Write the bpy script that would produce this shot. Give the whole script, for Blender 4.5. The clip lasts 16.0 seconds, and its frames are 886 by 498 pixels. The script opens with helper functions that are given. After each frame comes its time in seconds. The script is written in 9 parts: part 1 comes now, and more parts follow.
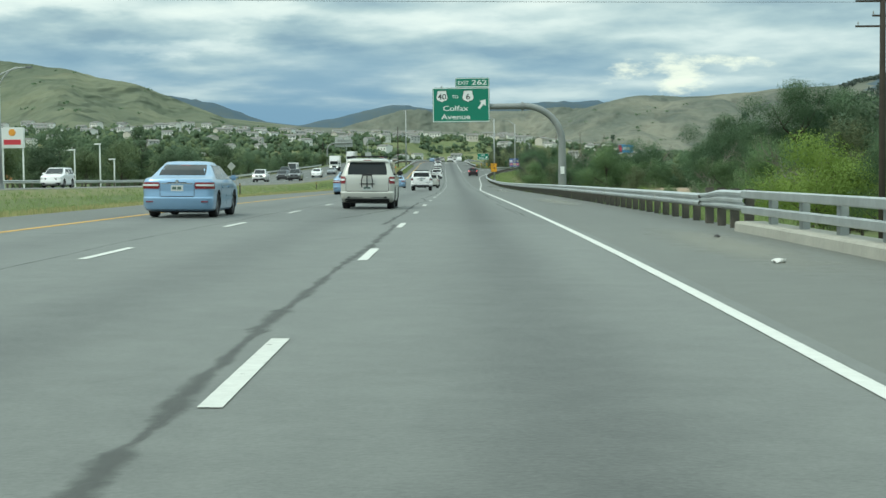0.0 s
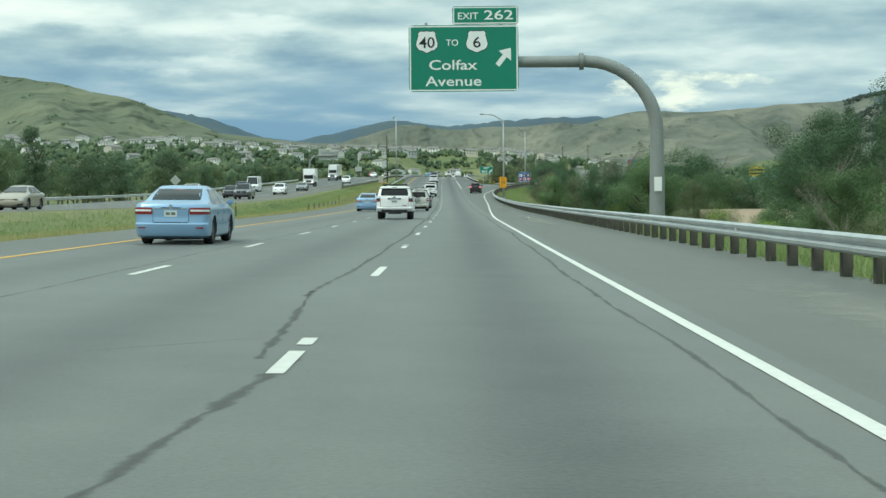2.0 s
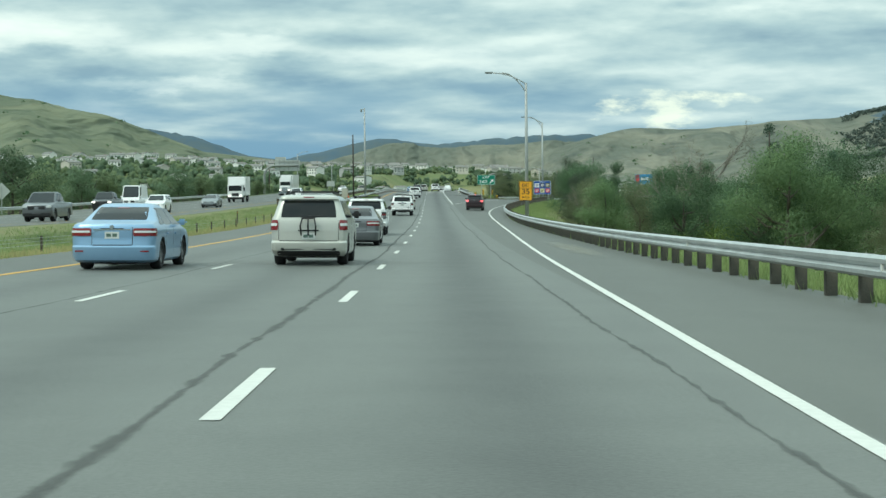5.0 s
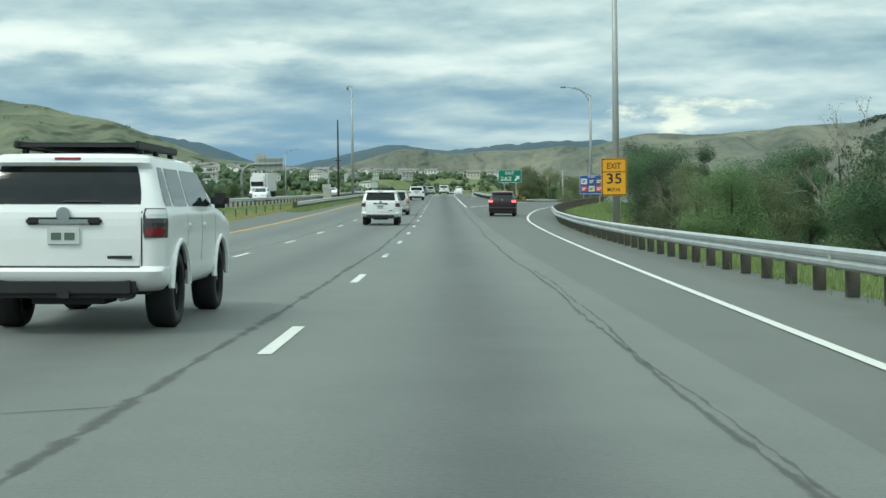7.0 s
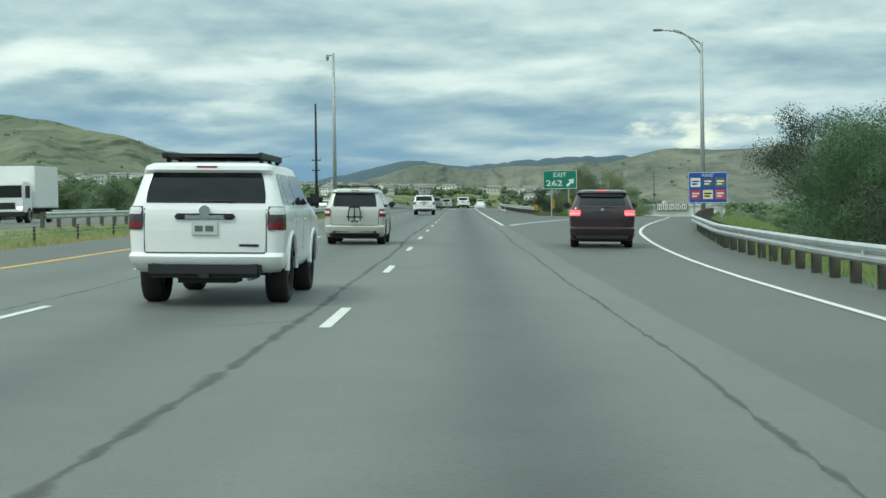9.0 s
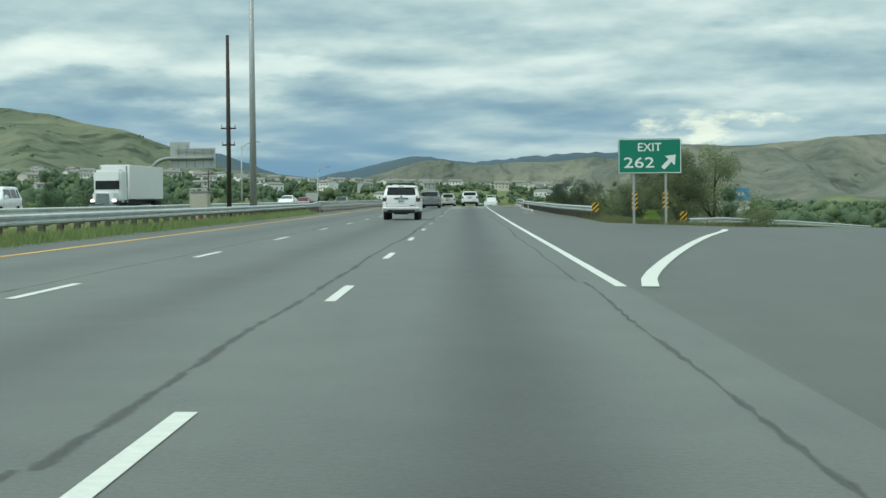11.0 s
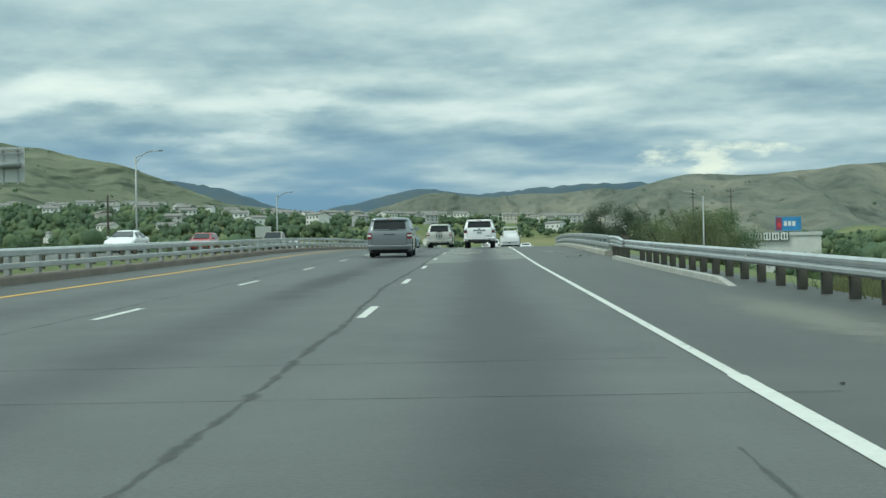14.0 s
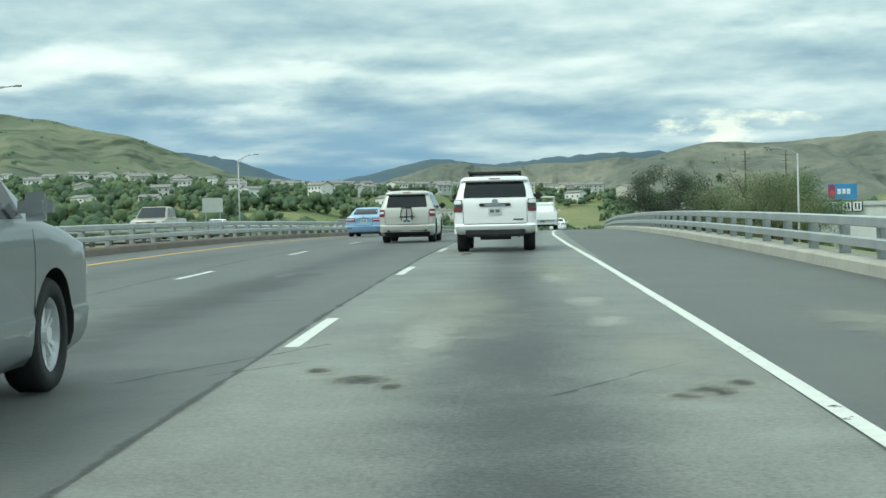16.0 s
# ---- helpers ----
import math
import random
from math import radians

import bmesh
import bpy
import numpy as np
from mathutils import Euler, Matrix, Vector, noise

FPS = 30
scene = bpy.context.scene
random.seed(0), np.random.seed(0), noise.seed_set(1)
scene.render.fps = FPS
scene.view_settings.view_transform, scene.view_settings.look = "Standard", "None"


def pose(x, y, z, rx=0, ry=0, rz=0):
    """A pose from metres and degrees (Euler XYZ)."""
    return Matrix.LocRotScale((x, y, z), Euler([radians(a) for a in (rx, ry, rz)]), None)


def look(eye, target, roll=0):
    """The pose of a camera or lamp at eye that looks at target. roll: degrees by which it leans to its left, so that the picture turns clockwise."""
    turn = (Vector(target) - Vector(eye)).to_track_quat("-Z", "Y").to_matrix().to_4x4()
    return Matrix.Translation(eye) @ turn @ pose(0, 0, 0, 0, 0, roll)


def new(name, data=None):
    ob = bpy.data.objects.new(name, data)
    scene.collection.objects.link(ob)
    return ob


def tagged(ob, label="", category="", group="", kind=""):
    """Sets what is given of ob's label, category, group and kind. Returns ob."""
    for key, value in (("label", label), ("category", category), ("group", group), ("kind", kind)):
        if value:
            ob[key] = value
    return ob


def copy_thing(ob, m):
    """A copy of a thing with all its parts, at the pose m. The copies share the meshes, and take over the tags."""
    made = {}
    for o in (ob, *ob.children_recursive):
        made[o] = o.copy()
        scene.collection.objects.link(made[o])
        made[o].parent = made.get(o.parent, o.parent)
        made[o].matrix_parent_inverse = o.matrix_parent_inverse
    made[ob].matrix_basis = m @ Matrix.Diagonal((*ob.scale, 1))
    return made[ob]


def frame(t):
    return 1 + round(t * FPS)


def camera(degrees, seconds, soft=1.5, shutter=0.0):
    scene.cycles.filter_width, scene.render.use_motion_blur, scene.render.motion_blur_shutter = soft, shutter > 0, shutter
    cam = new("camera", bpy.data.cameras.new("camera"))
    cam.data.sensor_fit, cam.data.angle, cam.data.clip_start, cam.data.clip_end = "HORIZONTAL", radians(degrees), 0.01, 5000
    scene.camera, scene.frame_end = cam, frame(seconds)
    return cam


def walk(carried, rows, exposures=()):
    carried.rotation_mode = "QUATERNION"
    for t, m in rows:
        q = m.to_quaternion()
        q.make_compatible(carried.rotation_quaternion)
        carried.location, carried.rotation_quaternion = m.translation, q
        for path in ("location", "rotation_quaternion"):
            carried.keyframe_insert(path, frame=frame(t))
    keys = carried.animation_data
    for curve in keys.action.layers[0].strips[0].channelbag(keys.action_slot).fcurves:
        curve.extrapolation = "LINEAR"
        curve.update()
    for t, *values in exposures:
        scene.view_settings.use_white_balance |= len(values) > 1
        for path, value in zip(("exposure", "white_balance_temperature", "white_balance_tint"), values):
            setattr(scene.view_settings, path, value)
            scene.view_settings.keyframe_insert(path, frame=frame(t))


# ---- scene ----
DEGREES = 32.54
cam = camera(DEGREES, 16.0, soft=1.5, shutter=0.0)
PATH = [
    (0.0, pose(1.250, 0.00, 1.207, 87.163, 0.57, 0.539)),
    (0.5, pose(1.268, 14.70, 1.281, 86.723, 0.80, 0.521)),
    (1.0, pose(1.287, 29.40, 1.289, 87.091, 0.77, 0.701)),
    (1.5, pose(1.267, 44.10, 1.258, 87.571, 0.88, 0.849)),
    (2.0, pose(1.247, 58.80, 1.216, 87.779, 0.48, 0.495)),
    (2.5, pose(1.246, 73.50, 1.164, 87.913, 0.74, 0.230)),
    (3.0, pose(1.244, 88.20, 1.102, 87.951, 0.23, 0.199)),
    (3.5, pose(1.282, 102.90, 1.031, 87.340, 0.26, 0.390)),
    (4.0, pose(1.314, 117.60, 0.954, 87.000, 0.53, 0.463)),
    (4.5, pose(1.335, 132.30, 0.877, 88.254, 0.60, 0.096)),
    (7.0, pose(1.302, 205.80, 0.701, 88.773, 0.68, 0.505)),
    (7.5, pose(1.142, 220.50, 0.759, 88.775, 0.63, 0.835)),
    (8.0, pose(0.971, 235.20, 0.850, 89.219, 0.38, 1.190)),
    (8.5, pose(0.868, 249.90, 0.977, 89.564, 0.49, 1.451)),
    (9.0, pose(0.755, 264.60, 1.153, 89.405, 0.73, 1.208)),
    (11.5, pose(0.202, 338.10, 2.636, 89.179, 0.60, 1.544)),
    (12.0, pose(0.040, 352.80, 2.956, 88.728, 0.88, 1.491)),
    (12.5, pose(-0.121, 367.50, 3.268, 88.916, 0.64, 1.657)),
    (13.0, pose(-0.321, 382.20, 3.581, 89.271, 0.74, 1.802)),
    (13.5, pose(-0.455, 396.90, 3.896, 89.876, 0.75, 1.717)),
    (14.0, pose(-0.589, 411.60, 4.223, 90.520, 1.09, 1.699)),
    (14.5, pose(-0.719, 426.30, 4.560, 91.568, 1.03, 1.587)),
    (15.0, pose(-0.849, 441.00, 4.891, 91.954, -0.23, 2.042)),
    (15.5, pose(-0.896, 455.70, 5.212, 90.777, 0.13, 2.877)),
    (16.0, pose(-0.900, 470.40, 5.548, 89.428, 1.42, 2.295)),
]
EXPOSURE = [(0.0, 0.22, 6500, 1), (1.5, 0.22, 6450, 0), (3.0, 0.22, 6450, -2), (4.0, 0.24, 6450, 0), (4.5, 0.24, 6400, -2), (7.0, 0.2, 6400, 0), (8.0, 0.18, 6400, 0), (9.0, 0.15, 6400, -1), (12.0, 0.07, 6400, 0), (13.0, 0.07, 6400, 0), (14.5, 0.0, 6200, -4), (15.0, 0.0, 6150, -5), (15.5, 0.17, 6250, -3), (16.0, 0.30, 6350, -1)]
walk(cam, PATH, EXPOSURE)

# the road: grade and heading along its length (metres from the start, slope)
GRADE = [(-407, 0.0), (-60, 0.0038), (0, 0.0075), (30, -0.0017), (60, -0.0033), (90, -0.0046), (120, -0.0056), (150, -0.0035), (180, -0.003), (210, 0.0034), (240, 0.008), (270, 0.0149), (300, 0.0221), (330, 0.0225), (360, 0.021), (390, 0.0213), (420, 0.023), (450, 0.0214), (480, 0.0242), (510, 0.0156), (540, 0.0061), (620, -0.0029), (712, -0.0165), (916, -0.0165), (1322, 0.0), (6104, 0.0)]
HEADING = [(-407, 0.0), (102, 0.0), (305, 0.0102), (458, 0.0102), (570, -0.0463), (763, -0.0926), (916, -0.0926), (6104, -0.0926)]
# crossfall: how much the road rises to the right, along its length
CROSS = [(-60, -0.0099), (0, -0.0127), (60, -0.0146), (120, -0.0134), (180, -0.0122), (240, -0.0141), (300, -0.0193), (360, -0.0156), (420, -0.0115), (480, -0.0028), (620, -0.0008)]

# ------------------------------------------------------------ sky and sun
def build_world():
    w = bpy.data.worlds.new("cloudy_sky")
    scene.world = w
    w.use_nodes = True
    nt = w.node_tree
    nt.nodes.clear()
    N = nt.nodes.new
    L = nt.links.new
    out = N("ShaderNodeOutputWorld")
    bg = N("ShaderNodeBackground")
    sky = N("ShaderNodeTexSky")
    sky.sky_type = 'NISHITA'
    sky.sun_disc = False
    sky.sun_elevation = radians(SUN_EL)
    sky.sun_rotation = radians(SUN_ROT)
    co = N("ShaderNodeTexCoord")
    sep = N("ShaderNodeSeparateXYZ")
    L(co.outputs["Generated"], sep.inputs[0])
    # the cloud deck: lumps that grow flatter and closer towards the horizon
    def num(op, x, y, z=None):
        n = N("ShaderNodeMath"); n.operation = op
        for k, v in enumerate((x, y, z)):
            if v is None:
                continue
            if isinstance(v, (int, float)):
                n.inputs[k].default_value = v
            else:
                L(v, n.inputs[k])
        return n.outputs[0]

    def ramp_of(x, lo, hi, a=0.0, c=1.0):
        n = N("ShaderNodeMapRange"); n.interpolation_type = 'SMOOTHSTEP'
        n.inputs[1].default_value, n.inputs[2].default_value, n.inputs[3].default_value, n.inputs[4].default_value = lo, hi, a, c
        L(x, n.inputs[0])
        return n.outputs[0]

    zc = num('MAXIMUM', sep.outputs[2], 0.0)
    height = num('MULTIPLY', num('LOGARITHM', num('ADD', zc, 0.05), 2.718), 0.62)

    def cloud(scale, detail, rough, loc, lift):
        cmb = N("ShaderNodeCombineXYZ")
        L(num('ADD', sep.outputs[0], loc[0]), cmb.inputs[0])
        L(num('ADD', sep.outputs[1], loc[1]), cmb.inputs[1])
        L(num('ADD', height, lift + loc[2]), cmb.inputs[2])
        n = N("ShaderNodeTexNoise")
        n.inputs["Scale"].default_value = scale
        n.inputs["Detail"].default_value = detail
        n.inputs["Roughness"].default_value = rough
        n.inputs["Distortion"].default_value = 0.0
        L(cmb.outputs[0], n.inputs["Vector"])
        return n.outputs["Fac"]

    big = cloud(6.2, 6, 0.52, (3.1, 7.4, 1.0), 0.0)
    above = cloud(6.2, 6, 0.52, (3.1, 7.4, 1.0), 0.034)
    bulk = cloud(3.0, 3, 0.5, (5.7, 2.2, 4.0), 0.0)
    # lumps are lit from above: pale rims over grey bases
    rim = num('MULTIPLY', num('SUBTRACT', big, above), 1.05)
    tone = num('ADD', num('MULTIPLY_ADD', big, 0.40, num('MULTIPLY_ADD', bulk, 0.36, 0.215)), num('MULTIPLY', rim, 0.85))
    # the separate clouds that stand over the valley: bearing, height, half length, half depth, tone
    az = num('ARCTAN2', sep.outputs[0], sep.outputs[1])
    wisp = N("ShaderNodeTexNoise")
    flat = N("ShaderNodeVectorMath"); flat.operation = 'MULTIPLY'; flat.inputs[1].default_value = (1.0, 1.0, 3.2)
    L(co.outputs["Generated"], flat.inputs[0]); L(flat.outputs[0], wisp.inputs["Vector"])
    wisp.inputs["Scale"].default_value = 11.0
    wisp.inputs["Detail"].default_value = 6
    wisp.inputs["Roughness"].default_value = 0.56
    wsep = N("ShaderNodeSeparateColor"); L(wisp.outputs["Color"], wsep.inputs[0])
    azw = num('ADD', az, num('MULTIPLY_ADD', wsep.outputs[0], 0.13, -0.065))
    elw = num('ADD', sep.outputs[2], num('MULTIPLY_ADD', wsep.outputs[1], 0.050, -0.025))
    for a, e, la, le, amp in CLOUDS:
        qa = num('DIVIDE', num('SUBTRACT', azw, a), la)
        qe = num('DIVIDE', num('SUBTRACT', elw, e), le)
        d2 = num('ADD', num('MULTIPLY', qa, qa), num('MULTIPLY', qe, qe))
        tone = num('ADD', tone, num('MULTIPLY', num('EXPONENT', num('MULTIPLY', d2, -1.0), 0.0), amp))
    # higher up the deck is more even
    even = num('SUBTRACT', 1.0, ramp_of(sep.outputs[2], 0.10, 0.20, 0.0, 0.42))
    tone = num('MULTIPLY_ADD', num('SUBTRACT', tone, 0.70), even, 0.70)
    ramp = N("ShaderNodeValToRGB")
    e = ramp.color_ramp.elements
    e[0].position, e[0].color = 0.40, (0.22, 0.32, 0.39, 1)
    e[1].position, e[1].color = 0.98, (0.80, 0.85, 0.80, 1)
    for p, c in ((0.53, (0.34, 0.45, 0.49, 1)), (0.64, (0.47, 0.57, 0.58, 1)), (0.75, (0.62, 0.70, 0.69, 1))):
        el = e.new(p); el.color = c
    L(tone, ramp.inputs[0])
    # near the horizon the deck ends in a blue band of distant rain cloud, deepest over the valley
    low = num('MULTIPLY', ramp_of(sep.outputs[2], 0.036, 0.120, 1.0, 0.0), ramp_of(sep.outputs[0], 0.0, 0.22, 1.0, 0.50))
    low = num('MULTIPLY', low, ramp_of(big, 0.42, 0.66, 1.0, 0.40))
    band = N("ShaderNodeMix"); band.data_type = 'RGBA'
    L(low, band.inputs[0])
    L(ramp.outputs[0], band.inputs[6])
    band.inputs[7].default_value = (0.14, 0.27, 0.41, 1)
    # a gap of bright cloud low over the hills
    gx = num('DIVIDE', num('SUBTRACT', sep.outputs[0], 0.140), 0.040)
    gz = num('DIVIDE', num('SUBTRACT', sep.outputs[2], 0.0645), 0.0125)
    gd = num('ADD', num('MULTIPLY', gx, gx), num('MULTIPLY', gz, gz))
    lumps = N("ShaderNodeTexNoise")
    stretch = N("ShaderNodeVectorMath"); stretch.operation = 'MULTIPLY'; stretch.inputs[1].default_value = (1.0, 1.0, 2.6)
    L(co.outputs["Generated"], stretch.inputs[0])
    L(stretch.outputs[0], lumps.inputs["Vector"])
    lumps.inputs["Scale"].default_value = 26.0
    lumps.inputs["Detail"].default_value = 7
    lumps.inputs["Roughness"].default_value = 0.62
    gap = ramp_of(num('ADD', gd, num('MULTIPLY_ADD', lumps.outputs["Fac"], 11.0, -5.2)), -0.6, 1.6, 0.72, 0.0)
    half = N("ShaderNodeMix"); half.data_type = 'RGBA'
    L(gap, half.inputs[0])
    L(band.outputs[2], half.inputs[6])
    half.inputs[7].default_value = (0.86, 0.88, 0.74, 1)
    # the deck brightens towards the zenith, as under any overcast sky
    deck = N("ShaderNodeVectorMath"); deck.operation = 'SCALE'
    L(num('MULTIPLY', ramp_of(sep.outputs[2], 0.16, 0.55, 1.0, 1.62), CLOUD), deck.inputs[3])
    L(half.outputs[2], deck.inputs[0])
    sc = N("ShaderNodeVectorMath"); sc.operation = 'SCALE'; sc.inputs[3].default_value = SKY
    L(sky.outputs[0], sc.inputs[0])
    add = N("ShaderNodeVectorMath"); add.operation = 'ADD'
    L(deck.outputs[0], add.inputs[0]); L(sc.outputs[0], add.inputs[1])
    L(add.outputs[0], bg.inputs["Color"])
    bg.inputs["Strength"].default_value = 1.0
    L(bg.outputs[0], out.inputs[0])


SUN_EL, SUN_ROT = 54.0, 232.0
SKY, CLOUD = 0.010, 1.03
CLOUDS = ((-0.285, 0.112, 0.060, 0.013, 0.30), (-0.253, 0.094, 0.062, 0.011, -0.16), (-0.115, 0.104, 0.055, 0.009, 0.26), (-0.100, 0.087, 0.058, 0.008, -0.16), (-0.185, 0.078, 0.060, 0.005, 0.24), (-0.197, 0.070, 0.040, 0.006, -0.14),
          (-0.222, 0.062, 0.024, 0.010, 0.24), (-0.004, 0.102, 0.045, 0.007, 0.20), (0.190, 0.131, 0.090, 0.006, 0.15), (0.200, 0.160, 0.090, 0.014, -0.14), (0.200, 0.088, 0.060, 0.012, 0.06), (0.040, 0.082, 0.070, 0.010, -0.10), (-0.060, 0.145, 0.110, 0.014, -0.10), (0.060, 0.118, 0.080, 0.008, 0.10))
build_world()
sun = new("sun", bpy.data.lights.new("sun", 'SUN'))
sun.data.energy = 1.6
sun.data.angle = radians(11)
sun.data.color = (1.0, 0.96, 0.90)
_a, _e = radians(SUN_ROT), radians(SUN_EL)
sun.matrix_world = look((math.sin(_a) * math.cos(_e) * 50, math.cos(_a) * math.cos(_e) * 50, math.sin(_e) * 50), (0, 0, 0))

# ------------------------------------------------------------ the road's line
S_TAB = np.arange(-400.0, 3001.0, 1.0)
Z_TAB = np.cumsum(np.interp(S_TAB, [g[0] for g in GRADE], [g[1] for g in GRADE]))
Z_TAB -= np.interp(0, S_TAB, Z_TAB)
X_TAB = np.cumsum(-np.interp(S_TAB, [g[0] for g in HEADING], [g[1] for g in HEADING]))
X_TAB -= np.interp(0, S_TAB, X_TAB)


def road_z(s):
    return np.interp(s, S_TAB, Z_TAB)


def road_x(s):
    return np.interp(s, S_TAB, X_TAB)


def tilt(s, u):
    """How far the crossfall lifts a point u metres from the lane line."""
    return np.interp(s, [g[0] for g in CROSS], [g[1] for g in CROSS]) * np.clip(u, -12.0, 9.0)


def R(s, u, h=0.0):
    """A point s metres along the road, u metres right of the lane line, h above the road."""
    return Vector((float(road_x(s)) + u, s, float(road_z(s) + tilt(s, u)) + h))


def turn_at(s):
    """The road's heading at s, in degrees left of +y."""
    return math.degrees(float(np.interp(s, [g[0] for g in HEADING], [g[1] for g in HEADING])))


# ------------------------------------------------------------ materials
MATS = {}


def mat(name, color, rough=0.7, metal=0.0, var=0.15, scale=3.0, bump=0.0, bscale=40.0, color2=None, spec=0.5, coat=0.0, coords="Object", island=False, objrand=0.0):
    """A surface with two scales of colour variation, and fine relief."""
    if name in MATS:
        return MATS[name]
    m = bpy.data.materials.new(name)
    m.use_nodes = True
    nt = m.node_tree
    N, L = nt.nodes.new, nt.links.new
    b = nt.nodes["Principled BSDF"]
    b.inputs["Roughness"].default_value = rough
    b.inputs["Metallic"].default_value = metal
    b.inputs["Specular IOR Level"].default_value = spec
    b.inputs["Coat Weight"].default_value = coat
    b.inputs["Coat Roughness"].default_value = 0.06
    co = N("ShaderNodeTexCoord")
    src = co.outputs[coords]
    c2 = color2 or tuple(c * (1 - var) for c in color)
    n1 = N("ShaderNodeTexNoise"); n1.inputs["Scale"].default_value = scale; n1.inputs["Detail"].default_value = 5
    n2 = N("ShaderNodeTexNoise"); n2.inputs["Scale"].default_value = scale * 9; n2.inputs["Detail"].default_value = 3
    L(src, n1.inputs["Vector"]); L(src, n2.inputs["Vector"])
    ma = N("ShaderNodeMath"); ma.operation = 'MULTIPLY_ADD'
    L(n2.outputs["Fac"], ma.inputs[0]); ma.inputs[1].default_value = 0.5
    L(n1.outputs["Fac"], ma.inputs[2])
    r = N("ShaderNodeMapRange"); r.inputs[1].default_value, r.inputs[2].default_value = 0.5, 1.0
    L(ma.outputs[0], r.inputs[0])
    mx = N("ShaderNodeMix"); mx.data_type = 'RGBA'
    mx.inputs[6].default_value = (*color, 1); mx.inputs[7].default_value = (*c2, 1)
    L(r.outputs[0], mx.inputs[0])
    col = mx.outputs[2]
    if island or objrand:
        if island:
            g = N("ShaderNodeNewGeometry"); rnd = g.outputs["Random Per Island"]; amt = 0.34
        else:
            g = N("ShaderNodeObjectInfo"); rnd = g.outputs["Random"]; amt = objrand
        mr = N("ShaderNodeMapRange"); mr.inputs[3].default_value, mr.inputs[4].default_value = 1 - amt / 2, 1 + amt / 2
        L(rnd, mr.inputs[0])
        hs = N("ShaderNodeHueSaturation"); L(col, hs.inputs["Color"]); L(mr.outputs[0], hs.inputs["Value"])
        col = hs.outputs[0]
    L(col, b.inputs["Base Color"])
    if bump:
        n3 = N("ShaderNodeTexNoise"); n3.inputs["Scale"].default_value = bscale; n3.inputs["Detail"].default_value = 4
        L(src, n3.inputs["Vector"])
        bp = N("ShaderNodeBump"); bp.inputs["Strength"].default_value = bump; bp.inputs["Distance"].default_value = 0.02
        L(n3.outputs["Fac"], bp.inputs["Height"]); L(bp.outputs[0], b.inputs["Normal"])
    MATS[name] = m
    return m


# ------------------------------------------------------------ mesh helpers
def mesh_of(bm, name, material, smooth=False):
    me = bpy.data.meshes.new(name)
    if smooth == "angle":
        # round forms shade smoothly, folds over about 35 degrees stay sharp
        for e in bm.edges:
            e.smooth = len(e.link_faces) == 2 and e.calc_face_angle(0) < 0.62
        for f in bm.faces:
            f.smooth = True
    bm.to_mesh(me)
    bm.free()
    if material:
        me.materials.append(material)
    if smooth is True:
        for p in me.polygons:
            p.use_smooth = True
    return me


def part(name, bm, material, parent=None, label="", smooth=False):
    """Links a bmesh as one mesh object under a thing or a part."""
    ob = new(name, mesh_of(bm, name, material, smooth))
    if parent:
        ob.parent = parent
    if label:
        ob["label"] = label
    return ob


def empty(name, m, label, category, group="", kind=""):
    ob = new(name)
    ob.matrix_basis = m
    return tagged(ob, label, category, group, kind)


def quadmesh(name, verts, faces, material, uv=None, smooth=False):
    me = bpy.data.meshes.new(name)
    me.from_pydata([tuple(v) for v in verts], [], faces)
    if uv is not None:
        lay = me.uv_layers.new(name="UVMap")
        idx = np.empty(len(me.loops), int)
        me.loops.foreach_get("vertex_index", idx)
        lay.data.foreach_set("uv", np.asarray(uv, float)[idx].ravel())
    if material:
        me.materials.append(material)
    if smooth:
        me.polygons.foreach_set("use_smooth", [True] * len(me.polygons))
    return new(name, me)


def box(bm, x0, x1, y0, y1, z0, z1, bevel=0.0):
    r = bmesh.ops.create_cube(bm, size=1)
    bmesh.ops.transform(bm, verts=r["verts"], matrix=Matrix.Translation(((x0 + x1) / 2, (y0 + y1) / 2, (z0 + z1) / 2)) @ Matrix.Diagonal((x1 - x0, y1 - y0, z1 - z0, 1)))
    if bevel:
        es = list({e for v in r["verts"] for e in v.link_edges})
        bmesh.ops.bevel(bm, geom=es, offset=bevel, segments=2, affect='EDGES', clamp_overlap=True)
    return bm


def boxbm(*a, **k):
    return box(bmesh.new(), *a, **k)


def tube(bm, pts, radii, n=12, caps=True):
    """A round tube through points; radii one each."""
    rings = []
    pts = [Vector(p) for p in pts]
    up0 = None
    for i, p in enumerate(pts):
        d = (pts[min(i + 1, len(pts) - 1)] - pts[max(i - 1, 0)]).normalized()
        if up0 is None:
            up0 = Vector((1, 0, 0)) if abs(d.x) < 0.8 else Vector((0, 1, 0))
        b = (up0 - d * up0.dot(d)).normalized()
        a = d.cross(b).normalized()
        up0 = b
        rings.append([bm.verts.new(p + (a * math.cos(2 * math.pi * k / n) + b * math.sin(2 * math.pi * k / n)) * radii[i]) for k in range(n)])
    for i in range(len(rings) - 1):
        for k in range(n):
            bm.faces.new((rings[i][k], rings[i][(k + 1) % n], rings[i + 1][(k + 1) % n], rings[i + 1][k]))
    if caps:
        bm.faces.new(rings[0][::-1])
        bm.faces.new(rings[-1])
    bmesh.ops.recalc_face_normals(bm, faces=bm.faces)
    return bm


